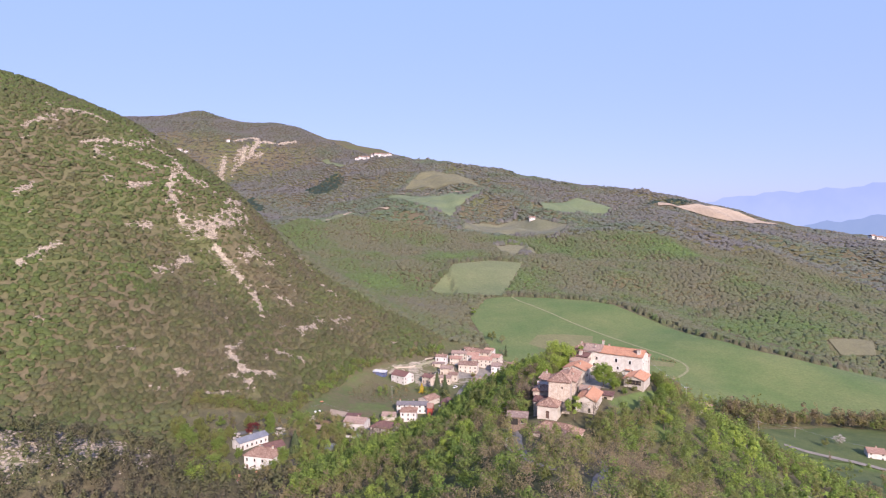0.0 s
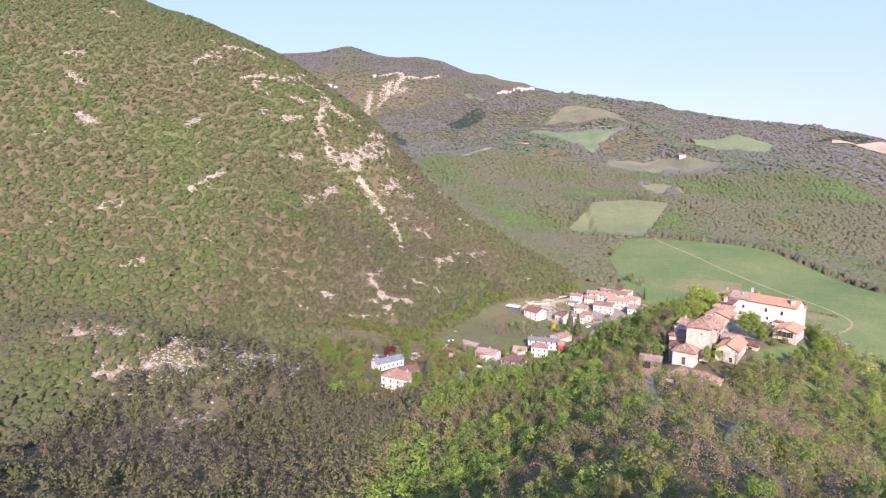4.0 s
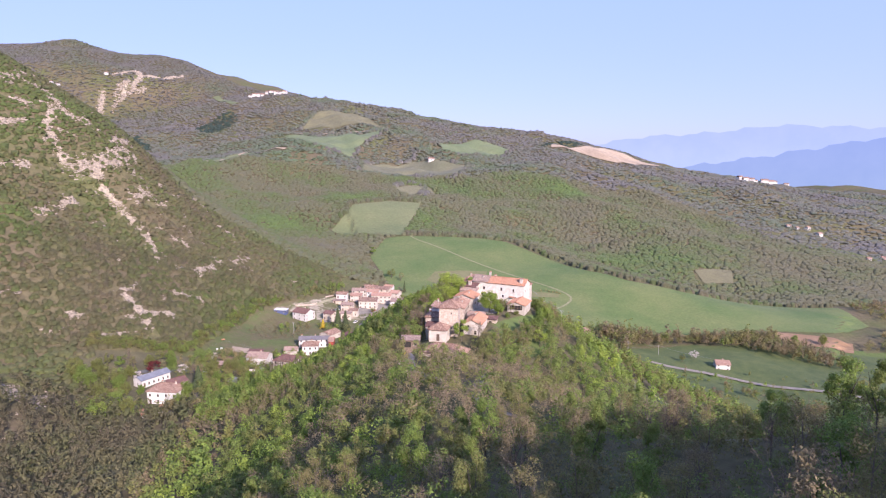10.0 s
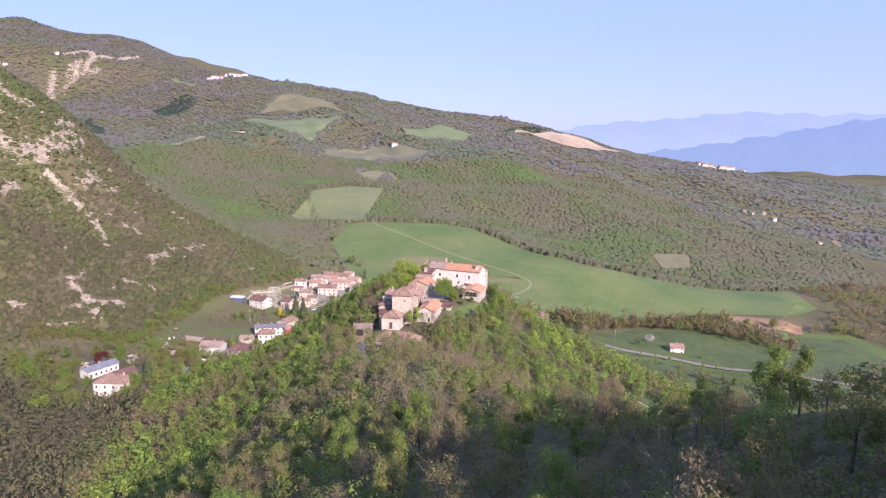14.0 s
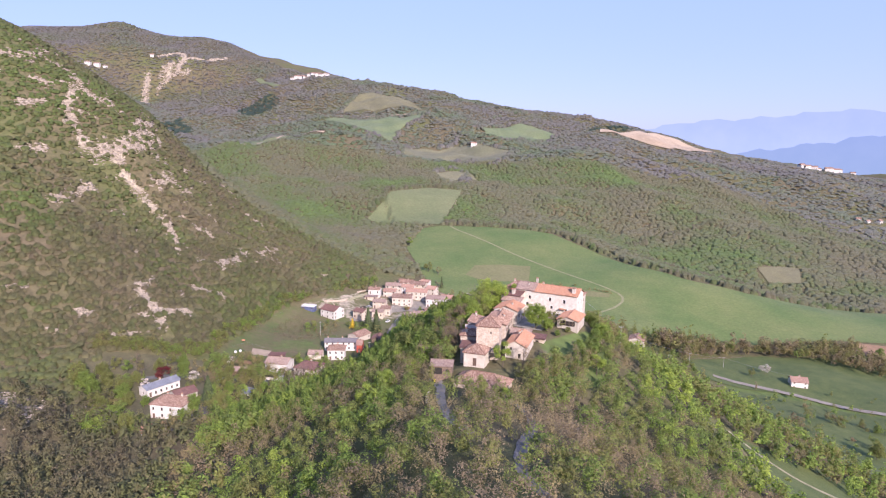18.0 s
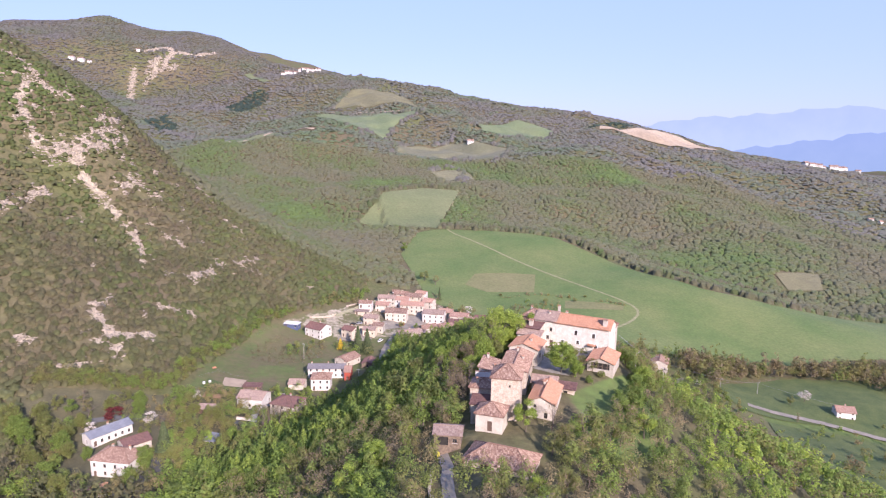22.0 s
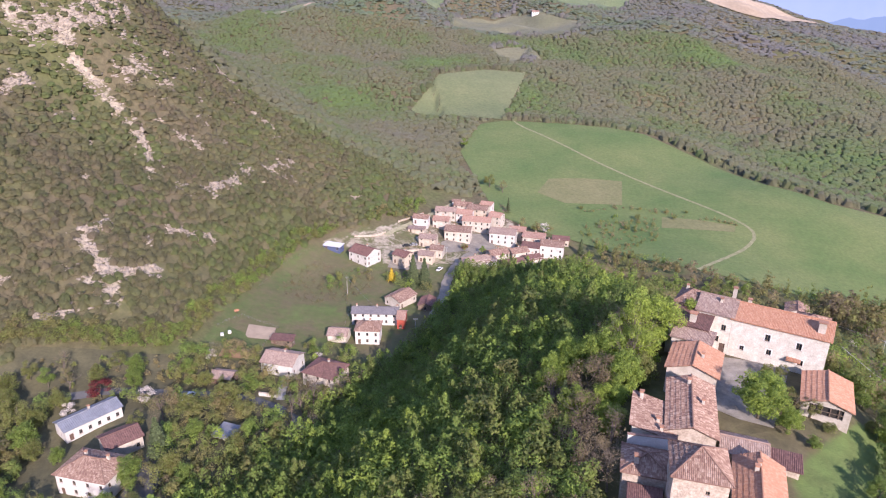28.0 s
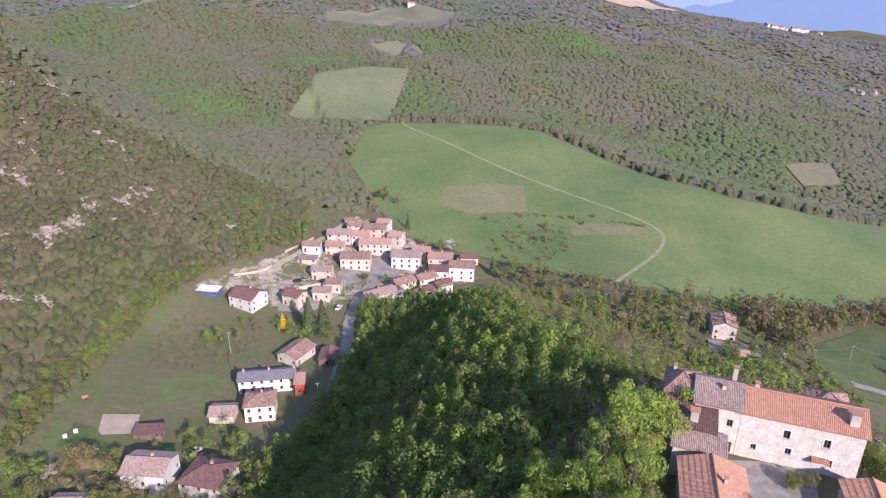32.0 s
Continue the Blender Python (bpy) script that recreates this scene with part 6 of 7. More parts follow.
near_hill = ~front & inside(q[:, 0], q[:, 1], [(-50, 474), (-76, 396), (-84, 350), (-130, 330), (-200, 290), (-200, 400), (-130, 440), (-80, 500)])
spec = np.clip(spec - 0.03 * near_hill - 0.1 * front, 0.02, 0.85)
bare = spec < 0.40
hts = 2.1 + 1.5 * rng.rand(len(q)) + 0.8 * (1 - up)
for nm, sel, tmpl, lab, mat, wide in (("hillside_wood", ~bare & ~front & ~near_hill, MIDDLE, "low olive-green scrub wood on the steep hill", M_HILL_WOOD, 2.15), ("hillside_bare_scrub", bare & ~front & ~near_hill, MIDDLE_BARE, "leafless brown scrub on the steep hill", M_HILL_WOOD, 2.15),
                                      ("lower_hill_wood", ~bare & near_hill, LOWER, "olive-green scrub on the lower hillside", M_HILL_WOOD, 2.0), ("lower_hill_bare_scrub", bare & near_hill, LOWER_BARE, "leafless brown scrub on the lower hillside", M_HILL_WOOD, 2.0),
                                      ("hill_foot_wood", ~bare & front, HALF, "olive-green wood at the hill's foot", M_HILL_WOOD, 0.95), ("hill_foot_bare_trees", bare & front, HALF_BARE, "brown leafless trees at the hill's foot", M_HILL_WOOD, 1.0)):
    wood(nm, q[sel], hts[sel] + 4.0 * front[sel], spec[sel], tmpl, mat, lab, wide)

# hedges, valley copses and the wood beyond the meadow
strip = np.concatenate([stand(p, 5.0) for p in ([(150, 392), (235, 406), (330, 404), (420, 384), (424, 398), (380, 402), (330, 424), (250, 414), (190, 424), (150, 430), (120, 432)],
                                                [(92, 440), (140, 432), (120, 400), (150, 420), (140, 438), (100, 480), (66, 512), (52, 500), (90, 484)])])
strip = strip[~inside(strip[:, 0], strip[:, 1], CLEAR["meadow"]) & ~inside(strip[:, 0], strip[:, 1], CLEAR["earth"])]
spec = tone(strip, 0.38, 30, 0.2, 0.14)
wood("hedgerow", strip, 5 + 4 * rng.rand(len(strip)), spec, HALF + HALF_BARE, M_LEAF, "brown and green hedgerow trees along the meadow", 1.0)
q = free(stand([(-140, 560), (-200, 650), (-330, 760), (-330, 1060), (600, 1060), (760, 800), (640, 560), (500, 530), (303, 518), (180, 664), (60, 712), (44, 690), (27, 634), (46, 528), (30, 545), (0, 555), (-60, 552)], 5.3))
spec = np.clip(tone(q, 0.47, 120, 0.26, 0.05) + 0.12 * swell(q[:, 0] + 77, q[:, 1], 34) - 0.05 * np.clip((q[:, 0] - 330) / 200, 0, 1), 0.02, 0.86)
wood("valley_wood", q, 3.4 + 2.2 * rng.rand(len(q)), spec, WOODLAND, M_VALLEY_WOOD, "mixed spring woodland on the slope beyond the meadow", 2.05)
q = free(stand([(-330, 1060), (-1150, 1500), (-1300, 2640), (-560, 2560), (-240, 2080), (120, 1940), (420, 1810), (700, 1620), (1060, 1540), (1500, 1540), (1900, 1300), (1300, 800), (760, 640), (600, 1060)], 9.2))
q = thin(q, SLIPS, 9, 0.15)
PINES = [[(-381, 1759), (-349, 1813), (-296, 1848), (-260, 1732), (-315, 1638)], [(-473, 1468), (-499, 1688), (-410, 1473), (-380, 1260)], [(470, 1490), (560, 1520), (640, 1600), (560, 1600)]]
pine = np.zeros(len(q), bool)
for poly in PINES:
    pine |= inside(q[:, 0], q[:, 1], poly)
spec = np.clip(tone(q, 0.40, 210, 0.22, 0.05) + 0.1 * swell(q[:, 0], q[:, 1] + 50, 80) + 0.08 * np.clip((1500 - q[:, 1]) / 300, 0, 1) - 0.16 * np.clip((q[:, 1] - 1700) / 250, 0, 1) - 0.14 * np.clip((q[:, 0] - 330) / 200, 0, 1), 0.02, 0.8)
spec = np.where(pine, 0.97, spec)
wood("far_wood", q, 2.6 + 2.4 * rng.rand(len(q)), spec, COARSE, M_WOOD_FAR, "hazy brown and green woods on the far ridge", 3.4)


def tree_row(lines, step, jitter):
    """Tree places strung unevenly along field edges."""
    out = []
    for ln in lines:
        for (xa, ya), (xb, yb) in zip(ln[:-1], ln[1:]):
            n = max(int(math.hypot(xb - xa, yb - ya) / step), 1)
            t = rng.rand(n)
            out.append(np.stack([xa + (xb - xa) * t, ya + (yb - ya) * t], -1) + rng.randn(n, 2) * jitter)
    return np.concatenate(out)


q = tree_row([[(-133, 1510), (0, 1480), (99, 1455), (36, 1330), (20, 1250), (-60, 1275)], [(-105, 1585), (-68, 1724), (42, 1748)], [(205, 1440), (312, 1515), (400, 1458), (350, 1380), (229, 1262)], [(20, 1080), (47, 1255), (139, 1284), (238, 1176), (192, 1036), (101, 1092)],
              [(78, 990), (130, 1010), (112, 890)], [(140, 1290), (210, 1420)], [(-250, 2010), (-140, 1985), (-55, 1985), (60, 1950), (174, 1905)], [(250, 1560), (420, 1700), (540, 1660)], [(-120, 1160), (-20, 1240)]], 6.5, 3.5)
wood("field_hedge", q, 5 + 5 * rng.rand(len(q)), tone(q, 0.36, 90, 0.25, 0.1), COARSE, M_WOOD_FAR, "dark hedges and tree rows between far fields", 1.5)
q = tree_row([[(70, 711), (122, 697), (156, 686), (182, 668), (213, 615), (238, 566), (263, 541), (304, 521), (392, 526), (450, 506)], [(104, 850), (62, 850), (10, 815), (-18, 738)], [(240, 640), (300, 600), (380, 590)], [(270, 700), (330, 760), (420, 800)]], 2.6, 1.6)
wood("meadow_edge_trees", q, 5 + 3.5 * rng.rand(len(q)), tone(q, 0.36, 60, 0.22, 0.12), WOODLAND, M_VALLEY_WOOD, "dark mixed trees along the meadow's upper edge", 1.15)
q = np.concatenate([tree_row([[(100, 527), (123, 531), (150, 520)], [(150, 519), (186, 505)]], 2.2, 1.2), stand([(89, 499), (112, 520), (140, 516), (134, 484), (108, 470), (96, 480)], 4.0, 0.8)])
wood("meadow_bank_scrub", q, 1.2 + 2.4 * rng.rand(len(q)), tone(q, 0.36, 20, 0.2, 0.14), HALF + HALF_BARE, M_LEAF, "low brown and green scrub on the meadow bank", 1.3)
q = stand([(400, 400), (452, 440), (462, 505), (500, 530), (640, 560), (760, 640), (640, 420), (520, 330), (430, 320), (420, 380)], 6.0, 0.8)
q = q[rng.rand(len(q)) < 0.75]
wood("stream_wood", q, 5 + 4 * rng.rand(len(q)), tone(q, 0.26, 70, 0.24, 0.12), HALF + HALF_BARE, M_LEAF, "brown leafless wood along the valley stream", 1.2)
v_ = np.concatenate([np.stack([np.linspace(390, 420, 26) + k * 4.2, np.linspace(617 + k * 3.2, 650 + k * 1.2, 26)], -1) for k in range(9)])
v_ = v_[inside(v_[:, 0], v_[:, 1], CLEAR["vine"])]
wood("vine_rows", v_, 1.3 + 0.3 * rng.rand(len(v_)), np.full(len(v_), 0.2), SCRUB_BARE, M_VALLEY_WOOD, "rows of bare vines on stakes", 1.0)

# copse between the castle and the house by the valley lane
q = free(stand([(84, 300), (118, 292), (150, 340), (184, 346), (188, 372), (176, 386), (150, 386), (140, 420), (112, 432), (92, 440), (78, 420), (84, 360)], 4.2))
wood("lane_copse", q, 4.5 + 3 * rng.rand(len(q)), tone(q, 0.56, 26, 0.2, 0.12), HALF + HALF_BARE, M_LEAF, "mixed green copse on the slope behind the castle", 1.15)
hedge = stand([(186, 376), (204, 394), (240, 406), (320, 402), (320, 410), (240, 416), (190, 422), (176, 404)], 3.6)
hedge = np.concatenate([hedge, stand([(250, 406), (282, 388), (301, 370), (322, 354), (345, 352), (336, 384), (310, 402)], 4.2)])
hedge = free(hedge, ["meadow", "house_east", "earth"])
wood("meadow_hedge", hedge, 6.5 + 5 * rng.rand(len(hedge)), tone(hedge, 0.26, 22, 0.2, 0.12), HALF + HALF_BARE, M_LEAF, "brown budding hedge between the meadows", 0.95)

v_ = stand([(182, 296), (240, 252), (330, 222), (352, 290), (300, 330), (236, 346), (196, 352)], 7.0, 0.9)
v_ = v_[(rng.rand(len(v_)) < 0.28) | (from_line(v_[:, 0], v_[:, 1], [(186, 300), (214, 334), (262, 315), (340, 288)]) < 5)]
wood("meadow_shrubs", v_, 2.0 + 3.2 * rng.rand(len(v_)), tone(v_, 0.5, 24, 0.2, 0.14), HALF + HALF_BARE, M_LEAF, "scattered shrubs on the valley meadows", 1.1)

f_ = tree_row([[(152, 214), (172, 214), (196, 198), (222, 176)], [(222, 306), (240, 296), (258, 280)], [(112, 226), (128, 206), (150, 204)], [(196, 300), (206, 284)]], 1.6, 2.2)
wood("flank_hedge", f_, 2.6 + 3.4 * rng.rand(len(f_)), tone(f_, 0.42, 24, 0.2, 0.16), HALF + HALF_BARE, M_LEAF, "uneven shrub rows across the sloping meadows", 1.1)

b_ = np.array([(217, 307), (213, 302), (225, 272), (227, 275), (251, 281), (255, 279), (251, 241), (203, 293), (240, 300), (286, 262)], float)
wood("meadow_bushes", b_, 4.5 + 2.5 * rng.rand(len(b_)), tone(b_, 0.4, 24, 0.2, 0.1), FINE, M_LEAF, "round olive bushes on the lower meadow", 1.35)

# trees that close the view east of the castle court
e_ = free(stand([(84, 238), (92, 246), (98, 262), (96, 280), (84, 284), (88, 264)], 3.6), ["castle"])
wood("castle_east_trees", e_, 6 + 4 * rng.rand(len(e_)), tone(e_, 0.6, 20, 0.16, 0.12), FINE, M_LEAF, "tall green trees below the castle court", 0.9)

# shrubs and garden trees on the valley floor
g = free(np.concatenate([stand([(-112, 258), (-62, 258), (-36, 296), (-30, 322), (-20, 346), (-46, 346), (-60, 352), (-80, 350), (-84, 326), (-112, 318)], 3.1), stand([(-52, 346), (-14, 352), (-22, 362), (-40, 366)], 5.5),
                         stand([(-44, 414), (-30, 432), (-14, 436), (4, 420), (2, 410), (-14, 420)], 6.5), stand([(-20, 500), (-40, 476), (-4, 500), (4, 530), (-6, 520)], 4)]), ["lane", "hollow", "farm"])
g = g[rng.rand(len(g)) < 0.85]
wood("garden_trees", g, 3.2 + 4.6 * rng.rand(len(g)) ** 1.3, tone(g, 0.55, 24, 0.18, 0.14), FINE + FINE[:2] + FINE_BARE, M_LEAF, "shrubs and garden trees between the houses", 1.2)
band = stand([(-132, 330), (-116, 335), (-100, 339), (-86, 345), (-80, 356), (-79, 374), (-84, 378), (-88, 356), (-104, 346), (-132, 338)], 2.6)
band = np.concatenate([band, stand([(-79, 374), (-71, 400), (-67, 424), (-57, 447), (-44, 470), (-50, 474), (-64, 450), (-74, 426), (-79, 400), (-86, 376)], 3.4)])
wood("shrub_band", band, 3.4 + 3.2 * rng.rand(len(band)), tone(band, 0.58, 20, 0.12, 0.1), FINE, M_LEAF, "fresh green shrubs along the hill's foot", 1.2)

# ---- single trees ----
def leaves_mesh(name, kind, n, size, seed, mat, species, width=1.0, open_crown=0.0):
    """A crown of small leaf blades on many boughs for a tree of unit height."""
    r = np.random.RandomState(seed)
    if kind == "cone":
        t = r.rand(n) ** 1.25
        az = r.rand(n) * 6.283
        tier = 0.75 + 0.25 * np.cos(t * 60)
        rad = 0.23 * width * (1 - t) * tier * (0.35 + 0.65 * r.rand(n) ** 0.5) + 0.005
        c = np.stack([rad * np.cos(az), rad * np.sin(az), 0.1 + 0.9 * t - rad * 0.25], -1)
        out = np.stack([np.cos(az), np.sin(az), 0.3 + 0 * t], -1)
    elif kind == "round":
        nb = 70
        bd = r.randn(nb, 3)
        bd /= np.linalg.norm(bd, axis=1)[:, None]
        bd *= (0.35 + 0.65 * r.rand(nb)[:, None] ** 0.5)
        bc = bd * (0.33, 0.33, 0.38) * (1 + 0.12 * r.randn(nb)[:, None]) + (0, 0, 0.54)
        br = 0.075 + 0.055 * r.rand(nb)
        b = r.randint(0, nb, n)
        d = r.randn(n, 3)
        d /= np.linalg.norm(d, axis=1)[:, None]
        c = bc[b] + d * (br[b] * (0.6 + 0.5 * r.rand(n)))[:, None] * (1, 1, 0.85)
        c[:, :2] *= width
        out = d
    else:
        nb = 16
        tall = kind == "tall"
        bt = r.rand(nb)
        az = r.rand(nb) * 6.283 + np.arange(nb) * 2.4
        reach = (0.06 + 0.16 * np.sin(np.clip(bt * 2.6 + 0.45, 0, 3.1))) * (0.62 if tall else 1.0)
        bc = np.stack([reach * np.cos(az), reach * np.sin(az), 0.34 + 0.56 * bt], -1)
        br = (0.075 + 0.05 * r.rand(nb)) * (0.85 if tall else 1.0)
        b = r.randint(0, nb, n)
        d = r.randn(n, 3)
        d /= np.linalg.norm(d, axis=1)[:, None]
        c = bc[b] + d * (br[b] * (0.55 + 0.6 * r.rand(n)))[:, None] * (1, 1, 0.85)
        c[:, :2] *= width
        out = d
    nrm = out + 0.5 * r.randn(n, 3) + (0, 0, 0.4)
    nrm /= np.linalg.norm(nrm, axis=1)[:, None]
    a = np.cross(nrm, r.randn(n, 3))
    a /= np.linalg.norm(a, axis=1)[:, None]
    b2 = np.cross(nrm, a)
    s = (size * (0.55 + 0.9 * r.rand(n)))[:, None]
    v = np.stack([c - a * s, c + a * s * 0.8 + b2 * s * 0.35, c + b2 * s * 1.1], 1).reshape(-1, 3)
    me = mesh_np(name, v, np.arange(len(v)).reshape(-1, 3), mat)
    point_attr(me, "species", np.full(len(v), species) + np.repeat(r.randn(n) * 0.05, 3))
    return me


def trunk_mesh(seed, bare=0, leaning=0.03):
    """Tapered trunk with forking limbs for a tree of unit height; bare trees carry twigs."""
    r = random.Random(seed)
    bm = bmesh.new()
    def limb(a, d, ln, ra, depth):
        b = a
        segs = 3 if depth < 2 else 2
        for k in range(segs):
            d = (d + Vector((r.gauss(0, 0.16), r.gauss(0, 0.16), r.gauss(0.05, 0.08)))).normalized()
            e = b + d * (ln / segs)
            r0, r1 = ra * (1 - 0.27 * k), ra * (1 - 0.27 * (k + 1))
            tube(bm, b, e, r0, r1, 5 if depth == 0 else 3, False)
            if depth < (0, 2, 3)[bare] and (k > 0 or depth > 0):
                for _ in range(2 if depth < 2 else 1 + (r.random() < 0.7)):
                    nd = (d * 0.75 + Vector((r.gauss(0, 0.6), r.gauss(0, 0.6), r.uniform(0.0, 0.55)))).normalized()
                    limb(e, nd, ln * r.uniform(0.42, 0.62), r1 * 0.6, depth + 1)
            b = e
    root = Vector((0, 0, -0.06))
    mid = Vector((r.gauss(0, leaning), r.gauss(0, leaning), 0.26))
    tube(bm, root, mid, 0.020, 0.014, 7)
    limb(mid, Vector((0, 0, 1)), 0.55, 0.013, 0)
    for _ in range(4 if bare else 3):
        limb(mid + Vector((0, 0, r.uniform(-0.04, 0.1))), Vector((r.gauss(0, 0.6), r.gauss(0, 0.6), 0.8)).normalized(), 0.42, 0.009, 1 if bare else 0)
    me = bpy.data.meshes.new("trunk")
    bm.to_mesh(me)
    bm.free()
    me.materials.append(M_TWIG if bare else M_BARK)
    return me


def tree_kind(name, label, trunk, crown, category="tree"):
    root = tagged(new(name), label, category)
    for nm, me in (("trunk", trunk), ("crown", crown)):
        if me is not None:
            ob = new(nm, me)
            ob.parent = root
    return root


def plant(kind, x, y, h, turn=0, wide=1.0, label="", group="", z=None):
    zz = float(ground_z(x, y)) if z is None else z
    ob = copy_thing(kind, pose(x, y, zz, 0, 0, turn) @ Matrix.Diagonal((h * wide, h * wide, h, 1)))
    if label:
        ob["label"] = label
    if group:
        ob["group"] = group
    return ob


T = {}
for i, (nm, kd, n, sz, spc, wd, lab) in enumerate((
        ("green", "broad", 4400, 0.0165, 0.70, 1.0, "leafy fresh green deciduous tree on the ridge"),
        ("olive", "broad", 4000, 0.0155, 0.50, 1.0, "olive green tree with opening leaves"),
        ("tallgreen", "tall", 3800, 0.015, 0.62, 1.0, "slender green tree in young leaf"),
        ("bright", "broad", 4400, 0.017, 0.88, 0.95, "bright yellow-green tree in spring leaf"),
        ("sparse", "tall", 1500, 0.015, 0.78, 1.15, "thinly leaved young tree with pale stem"),
        ("russet", "broad", 2400, 0.0135, 0.14, 1.0, "russet budding tree with open crown"),
        ("budding", "tall", 2000, 0.012, 0.34, 1.1, "grey-brown tree just coming into bud"))):
    T[nm] = tree_kind("tree", lab, trunk_mesh(30 + i, int(nm in ("russet", "budding", "sparse"))), leaves_mesh("crown", kd, n, sz, 50 + i, M_LEAF, spc, wd))
T["hero_green"] = tree_kind("tree", "large round fresh green tree by the castle", trunk_mesh(81), leaves_mesh("crown", "round", 14000, 0.0165, 82, M_LEAF, 0.84, 1.0))
T["hero_bright"] = tree_kind("tree", "large yellow-green tree beside the castle houses", trunk_mesh(83), leaves_mesh("crown", "round", 14000, 0.0155, 84, M_LEAF, 0.92, 1.0))
T["shoulder"] = tree_kind("tree", "slim olive-green tree in the shade of the hill", trunk_mesh(89, 1), leaves_mesh("crown", "tall", 7000, 0.0085, 90, M_LEAF, 0.5, 1.3))
T["round_green"] = tree_kind("tree", "full round green tree in a garden", trunk_mesh(85), leaves_mesh("crown", "round", 5000, 0.024, 86, M_LEAF, 0.70, 1.0))
T["round_olive"] = tree_kind("tree", "broad olive-green garden tree coming into leaf", trunk_mesh(87), leaves_mesh("crown", "round", 5000, 0.023, 88, M_LEAF, 0.52, 1.0))
T["bare"] = tree_kind("tree", "leafless grey-brown tree with fine twigs", trunk_mesh(61, 2), leaves_mesh("crown", "broad", 700, 0.013, 71, M_LEAF, 0.08, 1.0))
T["bare2"] = tree_kind("tree", "leafless pale tree with spreading limbs", trunk_mesh(62, 2), None)
T["conifer"] = tree_kind("conifer", "dark green conifer beside the village houses", trunk_mesh(63), leaves_mesh("crown", "cone", 4200, 0.024, 73, M_CONIFER, 0.5))
T["blossom"] = tree_kind("tree", "white blossoming fruit tree in leafless wood", trunk_mesh(64), leaves_mesh("crown", "broad", 1100, 0.026, 74, M_BLOSSOM, 0.5, 1.2))
T["copper"] = tree_kind("tree", "dark red copper-leaved tree by the farm", trunk_mesh(65), leaves_mesh("crown", "broad", 1500, 0.03, 75, M_REDLEAF, 0.5, 1.3))
T["gold"] = tree_kind("bush", "tall yellow flowering bush in a garden", trunk_mesh(66), leaves_mesh("crown", "cone", 1200, 0.04, 76, M_YELLOW, 0.5, 1.6), "bush")
masters = list(T.values())
rt = random.Random(21)

# the ridge wood nearest to the viewpoint
q = stand(NEAR, 8.2, 0.45)
q = q[from_line(q[:, 0], q[:, 1], [(0, 0), (2, -24), (8, -4)]) > 9]
q = q[from_line(q[:, 0], q[:, 1], [(58, 66), (64, 76), (66, 92)]) > 4]
mix = swell(q[:, 0], q[:, 1], 30)
for (x, y), s in zip(q, mix):
    u = s * 0.35 + rt.random()
    k = ("bare" if u < 0.12 else "budding" if u < 0.34 else "russet" if u < 0.40 else "olive" if u < 0.62 else "tallgreen" if u < 0.80 else "green" if u < 0.90 else "sparse" if u < 1.02 else "bright")
    plant(T[k], x, y, rt.uniform(6.5, 10.5) * (0.8 if k in ("sparse", "bare") else 1.0) * (1.12 if x - 1.2 > 0.95 * (y + 9.5) else 1.0), rt.uniform(0, 360), rt.uniform(0.75, 1.05), group="ridge trees")
# taller trees on the shoulder beside the viewpoint
for k in range(24):
    a, d = radians(31 + 1.25 * k), 22 + (k * 7) % 24
    x, y = 3 + d * math.sin(a), -24 + d * math.cos(a)
    z = float(ground_z(x, y))
    h = 148.3 - d * math.tan(radians(18.5 - 0.1 * k)) - z
    plant(T["shoulder"], x, y, min(max(h, 6), 15 if x > 24 else 7) * (0.84 + 0.16 * rt.random()), rt.uniform(0, 360), 0.75, group="ridge trees")
# unseen row behind the viewpoint, added to shade the trees on the shoulder
for k in range(14):
    plant(T["round_olive"], 38 + 2.6 * k, -35 + (k * 5) % 11, 11.5, 40 * k, 0.8, group="ridge trees")
